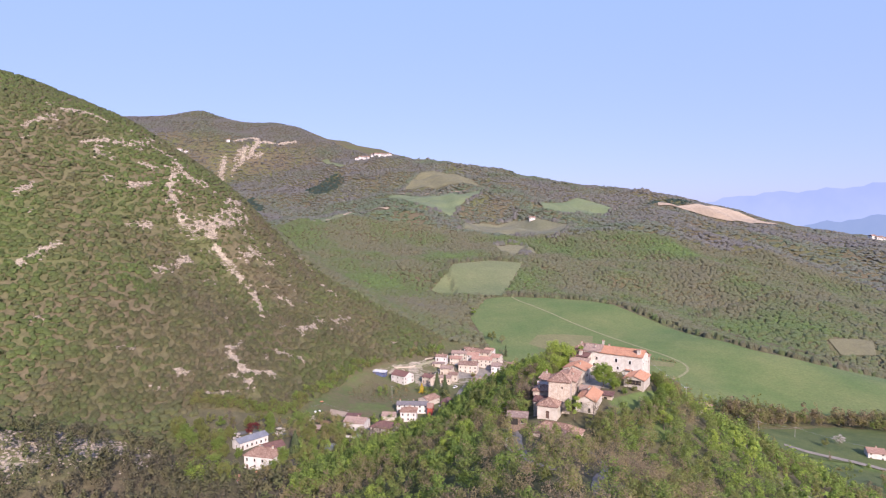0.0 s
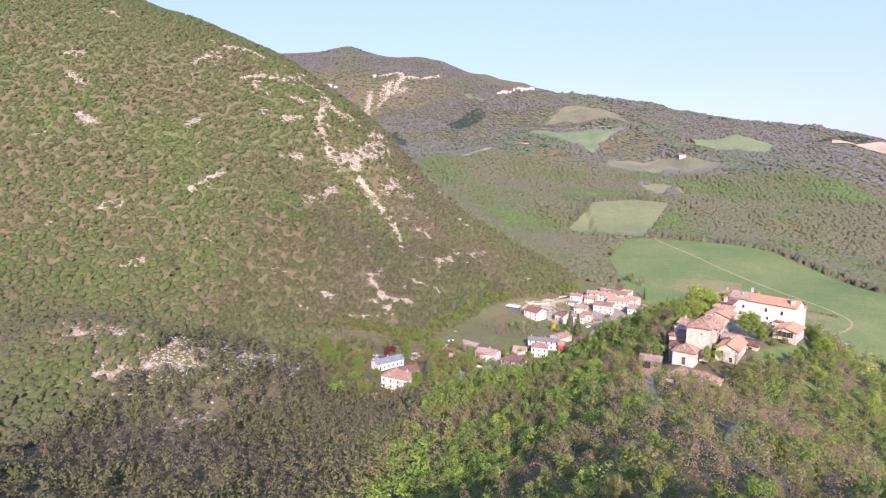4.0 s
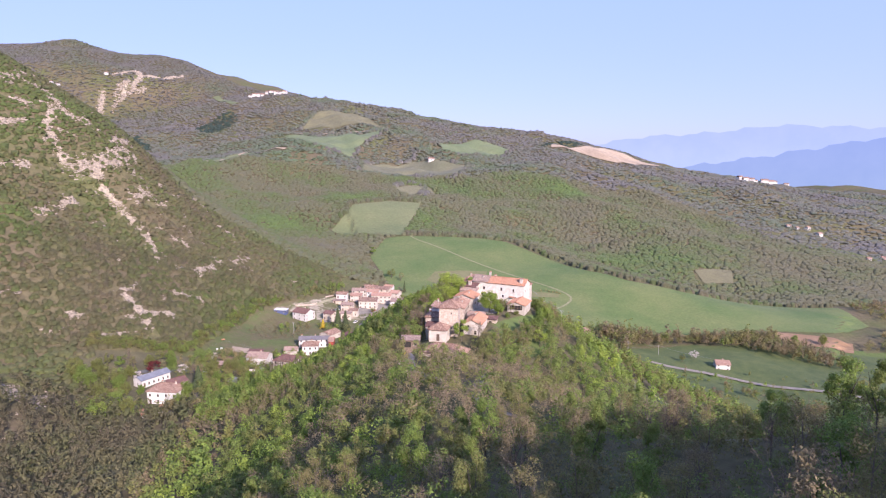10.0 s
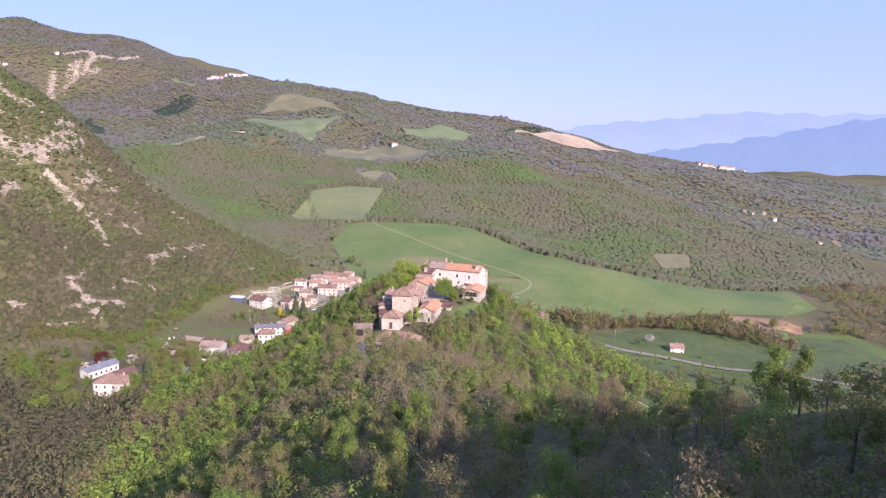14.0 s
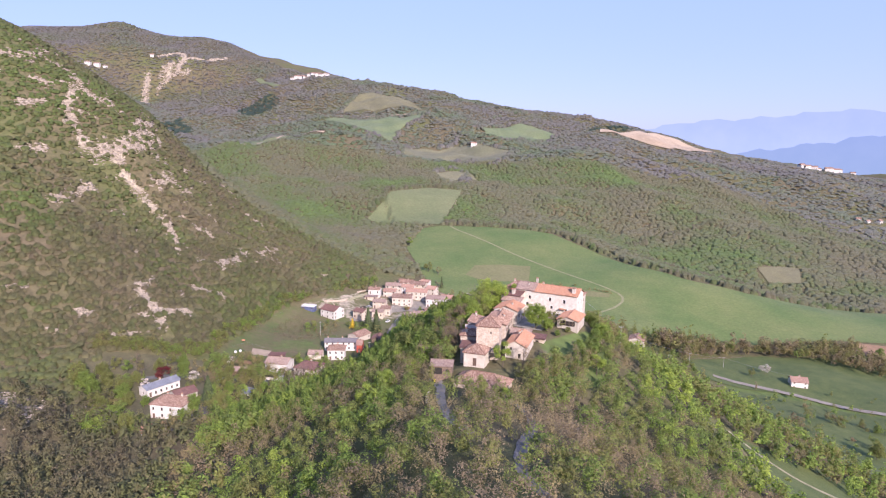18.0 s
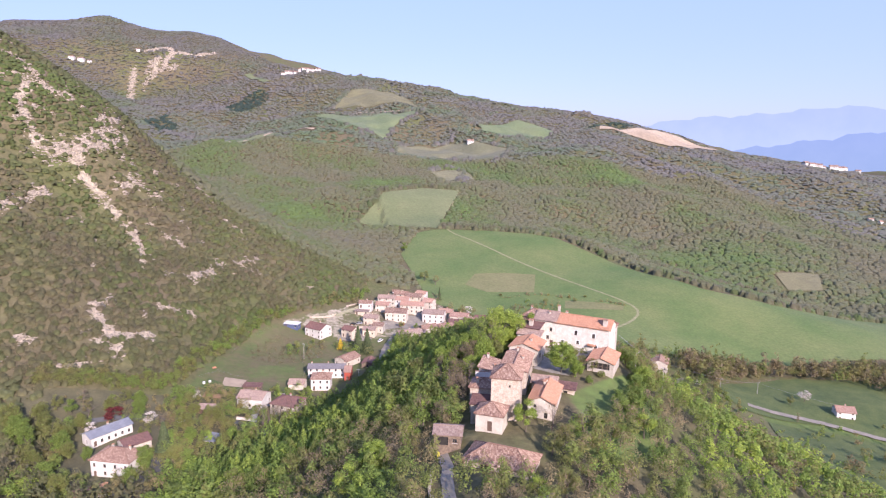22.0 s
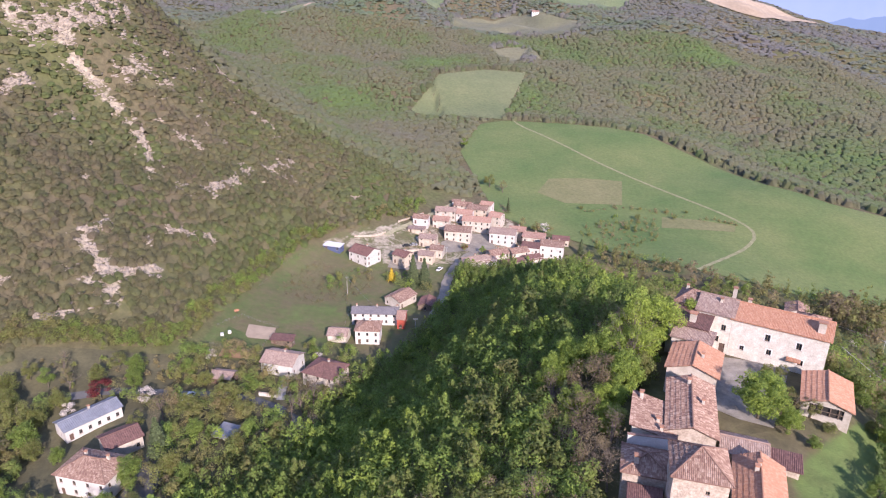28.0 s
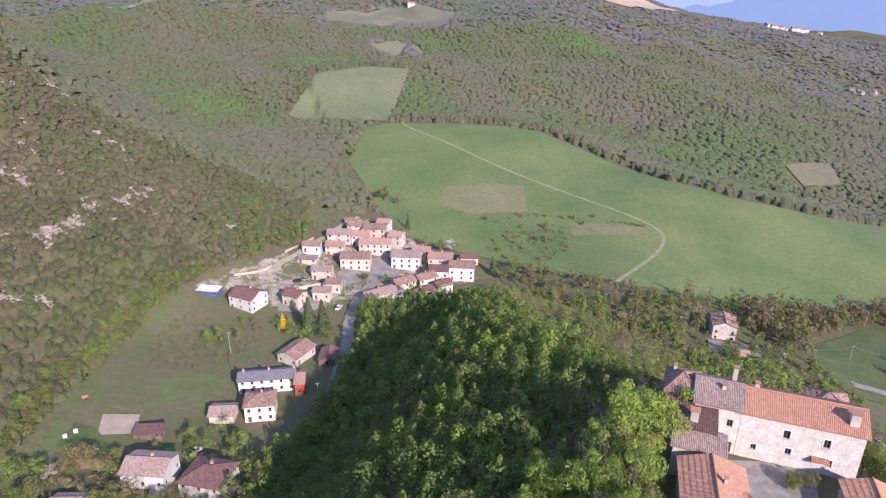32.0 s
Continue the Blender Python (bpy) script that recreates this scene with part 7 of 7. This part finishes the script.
# trees about the castle
for k, x, y, h, w in (("hero_green", 61.4, 243.4, 9.6, 1.3), ("hero_green", 65.0, 239.5, 5.0, 1.2), ("hero_bright", 49.5, 268.0, 16, 0.98), ("hero_bright", 45.5, 261.5, 12, 0.9), ("bare2", 46.0, 265.5, 15, 1.1), ("bare2", 43.5, 259.0, 13, 1.1),
                      ("hero_green", 38.0, 260.5, 13, 0.95), ("hero_green", 33.0, 266, 11, 1.0), ("russet", 33.5, 254.0, 11, 1.3), ("hero_bright", 35.0, 243.0, 8, 0.9), ("bare", 30.0, 240, 9, 1.2), ("bare", 27.5, 231, 9.5, 1.2), ("budding", 25.5, 246, 9, 1.2),
                      ("conifer", 29.0, 252.5, 9, 1.0), ("hero_green", 30.5, 249.0, 9, 1.0), ("russet", 24.5, 222.0, 8, 1.1), ("bare", 20.0, 228, 9, 1.2), ("bright", 43.6, 211.0, 9.0, 1.1), ("bare", 49.5, 209.0, 8.5, 1.4), ("green", 53.5, 205.5, 6.5, 1.3), ("budding", 50.5, 202.0, 8, 1.3), ("bare", 57.0, 207.5, 8, 1.4), ("olive", 47.5, 200.5, 6.5, 1.3), ("round_green", 61.0, 211.5, 6, 1.0), ("budding", 64.0, 208.0, 8, 1.3), ("green", 70.5, 218.5, 7.5, 1.2), ("round_green", 77.5, 226.0, 7.5, 1.0), ("green", 80.5, 233.5, 7.5, 1.2), ("bright", 75.0, 214.0, 8, 1.2), ("hero_green", 84.5, 240.0, 8, 1.0), ("olive", 46.0, 184.0, 8, 1.2), ("bright", 40.0, 181.5, 6.5, 1.2), ("budding", 52.5, 190.0, 8, 1.3),
                      ("budding", 67.5, 244.0, 5.2, 1.3), ("olive", 72.2, 256.2, 3.4, 1.3), ("olive", 70.2, 257.4, 3.0, 1.3), ("green", 84.5, 254.5, 5, 1.0), ("olive", 88.5, 262, 7, 1.2), ("green", 72.5, 226.0, 5.5, 1.2), ("green", 76.5, 222.5, 6, 1.2),
                      ("olive", 79.0, 231.5, 6, 1.1), ("budding", 84.5, 227, 7, 1.1), ("green", 66.5, 208, 6, 1.2), ("budding", 58.5, 203, 7, 1.2), ("bright", 57.5, 271.5, 12, 0.9), ("bare", 86, 272, 8, 1.2), ("budding", 78, 276, 8, 1.2), ("bright", 16.0, 214.0, 7.5, 1.1),
                      ("bright", 12.0, 236.0, 8, 1.1), ("hero_green", 7.5, 205.0, 9, 1.1), ("bright", 2.0, 196.0, 9, 1.2), ("budding", 17.5, 205.0, 7.5, 1.2), ("budding", 14.0, 178.0, 8, 1.2), ("bare", 30.5, 180.5, 7, 1.2), ("russet", 33.5, 174, 7, 1.2)):
    plant(T[k], x, y, h, rt.uniform(0, 360), w)
# tall trees along the castle's west wall
for k, x, y, h, w in (("bare", 31.5, 229.5, 9, 1.2), ("russet", 29.5, 233, 10, 1.2), ("bare", 33.0, 236, 10, 1.2), ("bare2", 28.5, 238.5, 9, 1.2), ("hero_bright", 36.2, 247.5, 9.5, 0.85), ("russet", 31.0, 245, 10, 1.3), ("hero_green", 40.0, 252.5, 11, 0.9), ("russet", 36.0, 253.5, 12, 1.1), ("bare", 27.0, 255, 10, 1.2),
                      ("hero_green", 28.5, 261, 11, 0.9), ("hero_green", 43.5, 268.5, 12, 0.85), ("bare2", 41.0, 262.5, 14, 1.1), ("bare2", 50.5, 273.5, 13, 1.0), ("round_green", 53.5, 275.5, 10, 0.9), ("olive", 34, 270, 10, 1.1), ("russet", 46, 274, 10, 1.1), ("round_olive", 44.5, 255.5, 8, 0.9)):
    plant(T[k], x, y, h, rt.uniform(0, 360), w)
# garden shrubs in the court
for k, x, y, h, w in (("round_olive", 69.5, 256.5, 2.6, 1.2), ("round_green", 66.8, 246.5, 3.0, 1.2), ("round_olive", 69.5, 248.5, 3.4, 1.1), ("olive", 71.0, 243.5, 4.6, 1.2), ("round_green", 67.5, 236.0, 2.6, 1.3), ("round_olive", 72.5, 240.0, 2.4, 1.3), ("round_green", 85.5, 250.5, 3.2, 1.2), ("round_olive", 83.0, 243.5, 2.6, 1.3)):
    plant(T[k], x, y, h, rt.uniform(0, 360), w)
# valley and garden trees
for k, x, y, h, w in (("conifer", -4.0, 421.5, 16, 1.2), ("conifer", 1.2, 422.0, 14.5, 1.25), ("gold", -14.3, 427.5, 6.0, 1.35), ("copper", -95, 315, 7, 1.4), ("round_green", -90, 328, 8, 1.0), ("round_olive", -105, 310, 6.5, 1.2), ("round_olive", -100, 288, 7, 1.0), ("round_green", -93, 287, 5.5, 1.0), ("round_olive", -106, 301, 7, 1.0), ("round_olive", -92, 264, 8, 1.0), ("round_green", -72, 268, 7, 1.0), ("round_green", -104, 292, 9, 1.1), ("blossom", -81, 314, 6, 1.3), ("bare", -73, 305, 9, 1.4),
                      ("round_olive", -57, 314, 9, 1.25), ("round_green", -61, 297, 6.5, 1.0), ("conifer", -68, 290, 12, 1.4), ("round_green", -71, 279, 9, 1.0), ("round_green", -39, 299, 7, 1.1), ("bare2", -35, 312, 12, 0.9), ("bare2", -32, 316, 12, 0.9), ("bare2", -37, 308, 11, 0.9), ("bare2", -29, 321, 11, 0.9),
                      ("round_olive", -121, 313, 8, 1.1), ("round_olive", -116, 306, 9, 1.0), ("round_green", -118, 296, 9, 1.0), ("round_olive", -113, 286, 8, 1.1), ("round_olive", -108, 280, 9, 1.0), ("round_green", -100, 272, 8, 1.1), ("round_olive", -48, 290, 8, 1.0), ("round_olive", -62, 282, 8, 1.0), ("round_green", -56, 276, 8, 1.0),
                      ("green", -74.5, 331, 8, 1.2), ("blossom", -71, 342, 5, 1.2), ("olive", -50, 308, 9, 1.3), ("green", -46, 297, 7, 1.2), ("green", -56, 296, 5.5, 1.1), ("budding", -29, 318, 9, 1.2), ("bare", -24, 324, 10, 1.3), ("bare", -33, 322, 9, 1.2),
                      ("bare", -18, 331, 8, 1.2), ("green", -38, 352, 5, 1.3), ("olive", -41, 357, 4.5, 1.3), ("green", -26, 356, 5, 1.2), ("blossom", -36, 349, 4, 1.2), ("budding", -42, 326, 7, 1.2), ("olive", 22, 466, 5.5, 1.2), ("green", 31.5, 464, 5, 1.2),
                      ("blossom", 70, 499, 7, 1.2), ("budding", 58, 505, 8, 1.2), ("bare", 48, 520, 9, 1.2), ("conifer", 52, 527, 10, 0.8), ("budding", 17, 434, 6, 1.4), ("blossom", 233, 371, 7, 1.4), ("olive", 222, 366, 6, 1.2), ("green", 98, 470, 5, 1.2), ("olive", 110, 462, 5, 1.2),
                      ("conifer", 85, 470, 9, 1.2), ("olive", 88, 462, 6, 1.2), ("green", 152, 420, 7, 1.2), ("olive", 178, 392, 5, 1.2), ("conifer", 171, 388, 5, 1.0), ("blossom", 176, 376, 4, 1.3), ("olive", 150, 372, 6, 1.3), ("green", -8, 430, 4, 1.3),
                      ("olive", 44, 568, 10, 1.4), ("budding", 52, 560, 9, 1.4), ("green", 30, 640, 9, 1.2), ("olive", 128, 512, 5, 1.2), ("olive", 150, 512, 4, 1.3), ("olive", 98, 530, 3.5, 1.4), ("olive", 160, 520, 3, 1.4), ("budding", 104, 505, 4, 1.4), ("olive", 118, 498, 4.5, 1.4),
                      ("round_olive", -128, 306, 11, 1.0), ("round_green", -123, 301, 10, 1.1), ("olive", -111, 300, 11, 1.2), ("budding", -106, 318, 8, 1.2), ("round_olive", -99, 322, 7, 1.1), ("olive", -118, 320, 7, 1.2), ("round_green", -88, 322, 6.5, 1.1), ("bare", -110, 324, 8, 1.3), ("round_olive", -66, 308, 8, 1.1), ("blossom", -100, 306, 5, 1.3), ("olive", -78, 300, 7, 1.2), ("round_olive", -68, 327, 6, 1.1), ("round_olive", 248, 240, 9.5, 1.0), ("round_olive", 219, 264, 9, 1.0), ("round_olive", 352, 398, 9, 1.0), ("round_green", 330, 400, 8, 1.0), ("olive", -96, 330, 7, 1.2), ("green", -112, 318, 7, 1.2), ("budding", -58, 312, 7, 1.3), ("olive", -64, 304, 6, 1.3), ("budding", -38, 296, 8, 1.2), ("bare", -30, 300, 8, 1.3), ("green", -54, 326, 5, 1.3), ("bare", -40, 330, 5, 1.4)):
    plant(T[k], x, y, h, rt.uniform(0, 360), w)
for ob in masters:
    for o in (*ob.children_recursive, ob):
        bpy.data.objects.remove(o)

# loose marl blocks on the bare bands
def scatter_rocks(name, lines, per_m, width, s0, s1, label, seed):
    r = np.random.RandomState(seed)
    pts = []
    for ln in lines:
        for (xa, ya), (xb, yb) in zip(ln[:-1], ln[1:]):
            d = math.hypot(xb - xa, yb - ya)
            n = int(d * per_m)
            t = r.rand(n)
            pts.append(np.stack([xa + (xb - xa) * t + r.randn(n) * width, ya + (yb - ya) * t + r.randn(n) * width], -1))
    p = np.concatenate(pts)
    z = ground_z(p[:, 0], p[:, 1])
    base = np.array([(-1, -1, -1), (1, -1, -1), (1, 1, -1), (-1, 1, -1), (-0.8, -0.8, 0.7), (0.8, -0.7, 0.6), (0.7, 0.8, 0.7), (-0.7, 0.7, 0.6)])
    quads = np.array([(4, 5, 6, 7), (0, 1, 5, 4), (1, 2, 6, 5), (2, 3, 7, 6), (3, 0, 4, 7)])
    s = s0 + (s1 - s0) * r.rand(len(p)) ** 2
    v = base[None] * (1 + 0.25 * r.randn(len(p), 8, 3)) * (s[:, None, None] * np.array((1.5, 0.9, 0.7)))
    a = r.rand(len(p)) * 6.283
    x = v[..., 0] * np.cos(a)[:, None] - v[..., 1] * np.sin(a)[:, None] + p[:, 0][:, None]
    y = v[..., 0] * np.sin(a)[:, None] + v[..., 1] * np.cos(a)[:, None] + p[:, 1][:, None]
    vv = np.stack([x, y, v[..., 2] + z[:, None] + 0.1 * s[:, None]], -1).reshape(-1, 3)
    f = (quads[None] + (np.arange(len(p)) * 8)[:, None, None]).reshape(-1, 4)
    tagged(new(name, mesh_np(name, vv, f, M_ROCK)), label, "rock", kind="stuff")


def strata(name, lines, per_m, width, label, seed):
    """Flat broken rock slabs lying end to end along thin beds."""
    r = np.random.RandomState(seed)
    p, a = [], []
    for ln in lines:
        for (xa, ya), (xb, yb) in zip(ln[:-1], ln[1:]):
            d = math.hypot(xb - xa, yb - ya)
            n = max(int(d * per_m), 2)
            t = r.rand(n)
            off = np.round(r.randn(n) * 1.2) * width + r.randn(n) * 0.3
            p.append(np.stack([xa + (xb - xa) * t - (yb - ya) / d * off, ya + (yb - ya) * t + (xb - xa) / d * off], -1))
            a.append(np.full(n, math.atan2(yb - ya, xb - xa)) + r.randn(n) * 0.35)
    p, a = np.concatenate(p), np.concatenate(a)
    z = ground_z(p[:, 0], p[:, 1])
    base = np.array([(-1, -1, -1), (1, -1, -1), (1, 1, -1), (-1, 1, -1), (-0.9, -0.8, 0.8), (0.9, -0.8, 0.7), (0.85, 0.8, 0.8), (-0.9, 0.8, 0.7)])
    quads = np.array([(4, 5, 6, 7), (0, 1, 5, 4), (1, 2, 6, 5), (2, 3, 7, 6), (3, 0, 4, 7)])
    g = 0.2 + 0.75 * r.rand(len(p)) ** 2
    v = base[None] * (1 + 0.22 * r.randn(len(p), 8, 3)) * (g[:, None, None] * np.array((1.5, 0.6, 0.5)))
    x = v[..., 0] * np.cos(a)[:, None] - v[..., 1] * np.sin(a)[:, None] + p[:, 0][:, None]
    y = v[..., 0] * np.sin(a)[:, None] + v[..., 1] * np.cos(a)[:, None] + p[:, 1][:, None]
    vv = np.stack([x, y, v[..., 2] + z[:, None] + 0.25], -1).reshape(-1, 3)
    f = (quads[None] + (np.arange(len(p)) * 8)[:, None, None]).reshape(-1, 4)
    tagged(new(name, mesh_np(name, vv, f, M_ROCK)), label, "rock", kind="stuff")


# short outcrops along the contours, thicker towards the hill's eastern shoulder
rs = np.random.RandomState(8)
c_ = np.stack([rs.uniform(-430, -60, 900), rs.uniform(330, 560, 900)], -1)
keep = inside(c_[:, 0], c_[:, 1], [(-60, 490), (-110, 345), (-200, 320), (-430, 320), (-430, 540), (-190, 550), (-80, 545)])
keep &= rs.rand(900) < 0.05 + 0.38 * np.exp(-(from_line(c_[:, 0], c_[:, 1], [(-270, 510), (-200, 500), (-150, 500), (-95, 500)]) / 30) ** 2)
SHORT = []
for (x, y), ln in zip(c_[keep], rs.uniform(3, 11, int(keep.sum()))):
    dx, dy = float(ground_z(x + 4, y) - ground_z(x - 4, y)), float(ground_z(x, y + 4) - ground_z(x, y - 4))
    d = math.hypot(dx, dy) + 1e-6
    SHORT.append([(x - dy / d * ln / 2, y + dx / d * ln / 2), (x + dy / d * ln / 2, y - dx / d * ln / 2)])
strata("marl_ledges", LEDGES, 9, 1.3, "pale thin-bedded marl ledges on the hill", 6)
strata("small_outcrops", SHORT, 3, 0.8, "short pale rock outcrops along the slope", 7)
scatter_rocks("marl_blocks", GULLIES, 10, 2.0, 0.12, 0.8, "pale broken marl scree in the gullies", 3)
scatter_rocks("bench_rocks", BENCHES, 12, 7.0, 0.12, 0.7, "pale scree on the quarried bench", 4)
scatter_rocks("slip_rocks", SLIPS, 2.2, 5.0, 1.0, 3.6, "white rock slip on the far hill", 5)

# ---- small things in the valley ----
CARS = [(-70, 317.5), (-8.5, 464.5), (-5, 466.5)]
TANKS = [(-72.5, 359), (-70.5, 361.5), (-72.5, 378)]


def car(x, y, turn, paint, label, name="car", L=4.2, H=1.45):
    """A parked car: body with bonnet and tail, glazed cabin, wheels with rims, lamps."""
    root = thing(name, pose(x, y, float(ground_z(x, y)) + 0.3, 0, 0, turn), label, "car")
    def slab(z0, z1, l0, l1, w0, w1, shift):
        bm = bmesh.new()
        v = [bm.verts.new((sx * l / 2 + (shift if z == z1 else 0), sy * w / 2, z)) for z, l, w in ((z0, l0, w0), (z1, l1, w1)) for sx, sy in ((-1, -1), (1, -1), (1, 1), (-1, 1))]
        for f in ((0, 3, 2, 1), (4, 5, 6, 7), (0, 1, 5, 4), (1, 2, 6, 5), (2, 3, 7, 6), (3, 0, 4, 7)):
            bm.faces.new([v[i] for i in f])
        bmesh.ops.bevel(bm, geom=bm.edges[:], offset=0.06, segments=2, affect='EDGES')
        return bm
    part("body", slab(0.3, H * 0.6, L, L * 0.96, 1.75, 1.66, 0), paint, root)
    cab = part("cabin", slab(H * 0.6 + 0.003, H - 0.06, L * 0.66, L * 0.46, 1.6, 1.36, -0.1), M_GLASS, root, "dark glazed cabin")
    part("roof", slab(H - 0.055, H, L * 0.46, L * 0.43, 1.36, 1.3, -0.1), paint, cab)
    for sx in (-1, 1):
        for sy in (-1, 1):
            b = bmesh.new()
            tube(b, (sx * L * 0.31, sy * 0.9, 0.32), (sx * L * 0.31, sy * 0.68, 0.32), 0.32, 0.32, 14)
            wh = part("wheel", b, M_DARK, root)
            b = bmesh.new()
            tube(b, (sx * L * 0.31, sy * 0.915, 0.32), (sx * L * 0.31, sy * 0.902, 0.32), 0.18, 0.19, 10)
            part("rim", b, M_METAL, wh)
    for sy in (-1, 1):
        part("headlight", boxes((L / 2 - 0.02, sy * 0.62 - 0.16, 0.58, L / 2 + 0.02, sy * 0.62 + 0.16, 0.72)), M_PAINT_WHITE, root)
    return root


car(CARS[0][0], CARS[0][1], 70, M_PAINT_WHITE, "white van parked beside the shaded lane", "van", 4.8, 1.95)
car(CARS[1][0], CARS[1][1], 10, M_DARK, "dark car parked on the village terrace")
car(CARS[2][0], CARS[2][1], 14, M_METAL, "grey car parked on the village terrace")
car(8.5, 441, 62, M_PAINT_WHITE, "white car at the roadside")
car(22.5, 471, 50, M_PAINT_RED, "red car on the village square")


def water_tank(x, y):
    root = thing("water_tank", pose(x, y, float(ground_z(x, y)) + 0.2, 0, 0, 20), "white plastic water tank in a metal cage", "tank", "garden water tanks")
    bm = boxes((-0.55, -0.48, 0.14, 0.55, 0.48, 1.1))
    bmesh.ops.bevel(bm, geom=bm.edges[:], offset=0.08, segments=2, affect='EDGES')
    part("tank", bm, M_PAINT_WHITE, root)
    part("pallet", boxes((-0.6, -0.5, 0, 0.6, -0.3, 0.13), (-0.6, -0.1, 0, 0.6, 0.1, 0.13), (-0.6, 0.3, 0, 0.6, 0.5, 0.13)), M_WOOD, root)
    for z in (0.4, 0.75, 1.05):
        part("cage_bar", boxes((-0.58, -0.52, z, 0.58, -0.49, z + 0.03), (-0.58, 0.49, z, 0.58, 0.52, z + 0.03), (-0.61, -0.52, z, -0.585, 0.52, z + 0.03), (0.585, -0.52, z, 0.61, 0.52, z + 0.03)), M_METAL, root)


for x, y in TANKS[:2]:
    water_tank(x, y)
cart = thing("garden_cart", pose(TANKS[2][0], TANKS[2][1], float(ground_z(*TANKS[2])), 0, 0, 35), "small orange garden cart at the wood's edge", "cart")
part("tray", boxes((-0.9, -0.6, 0.55, 0.9, 0.6, 0.62), (-0.9, -0.6, 0.62, 0.9, -0.55, 0.95), (-0.9, 0.55, 0.62, 0.9, 0.6, 0.95), (-0.9, -0.55, 0.62, -0.85, 0.55, 0.95), (0.85, -0.55, 0.62, 0.9, 0.55, 0.95)), M_ROOF_ORANGE, cart)
for sy in (-0.66, 0.66):
    b = bmesh.new()
    tube(b, (0, sy - 0.06, 0.3), (0, sy + 0.06, 0.3), 0.31, 0.31, 12)
    part("wheel", b, M_DARK, cart)


def fence(pts, label, step=3.0, h=1.3):
    """Wooden stakes with two slack wires along a line."""
    root = thing("fence", Matrix.Identity(4), label, "fence")
    me = bpy.data.meshes.new("post")
    bm = bmesh.new()
    tube(bm, (0, 0, -0.4), (0, 0, h), 0.06, 0.045, 5)
    bm.to_mesh(me)
    bm.free()
    me.materials.append(M_WOOD)
    tops = []
    for (xa, ya), (xb, yb) in zip(pts[:-1], pts[1:]):
        n = max(int(math.hypot(xb - xa, yb - ya) / step), 1)
        for k in range(n + 1):
            x, y = xa + (xb - xa) * k / n, ya + (yb - ya) * k / n
            z = float(ground_z(x, y))
            ob = new("post", me)
            ob.parent = root
            ob.matrix_basis = pose(x, y, z)
            tops.append(Vector((x, y, z)))
    for f in (0.5, 0.92):
        bm = bmesh.new()
        for a, b in zip(tops[:-1], tops[1:]):
            tube(bm, a + Vector((0, 0, h * f)), b + Vector((0, 0, h * f)), 0.012, 0.012, 3, False)
        part("wire", bm, M_METAL, root)


fence([(-76, 352), (-58, 351), (-55, 372), (-70, 376), (-76, 364)], "stake and wire fence round the vegetable plots")
fence([(-70, 400), (-67, 424), (-56, 446)], "stake and wire fence along the wood's edge", 4.0)
fence([(-31, 379), (-30, 392), (-34, 408), (-30, 412)], "wire fence across the pasture", 4.0)
fence([(190, 384), (204, 393), (240, 404)], "stake fence along the meadow hedge", 4.0)


def bin_(x, y):
    root = thing("wheelie_bin", pose(x, y, float(ground_z(x, y)) + 0.25, 0, 0, -10), "yellow plastic wheelie bin beside the cart shed", "bin")
    bm = boxes((-0.29, -0.36, 0.06, 0.29, 0.36, 1.0))
    for v in bm.verts:
        if v.co.z < 0.5:
            v.co.x, v.co.y = v.co.x * 0.8, v.co.y * 0.8
    bmesh.ops.bevel(bm, geom=bm.edges[:], offset=0.03, segments=1, affect='EDGES')
    part("body", bm, M_YPAINT, root)
    part("lid", boxes((-0.31, -0.4, 1.005, 0.31, 0.38, 1.07)), M_YPAINT, root)
    for sx in (-0.26, 0.26):
        b = bmesh.new()
        tube(b, (sx - 0.03, 0.3, 0.1), (sx + 0.03, 0.3, 0.1), 0.1, 0.1, 10)
        part("wheel", b, M_DARK, root)


bin_(22.0, 204.2)
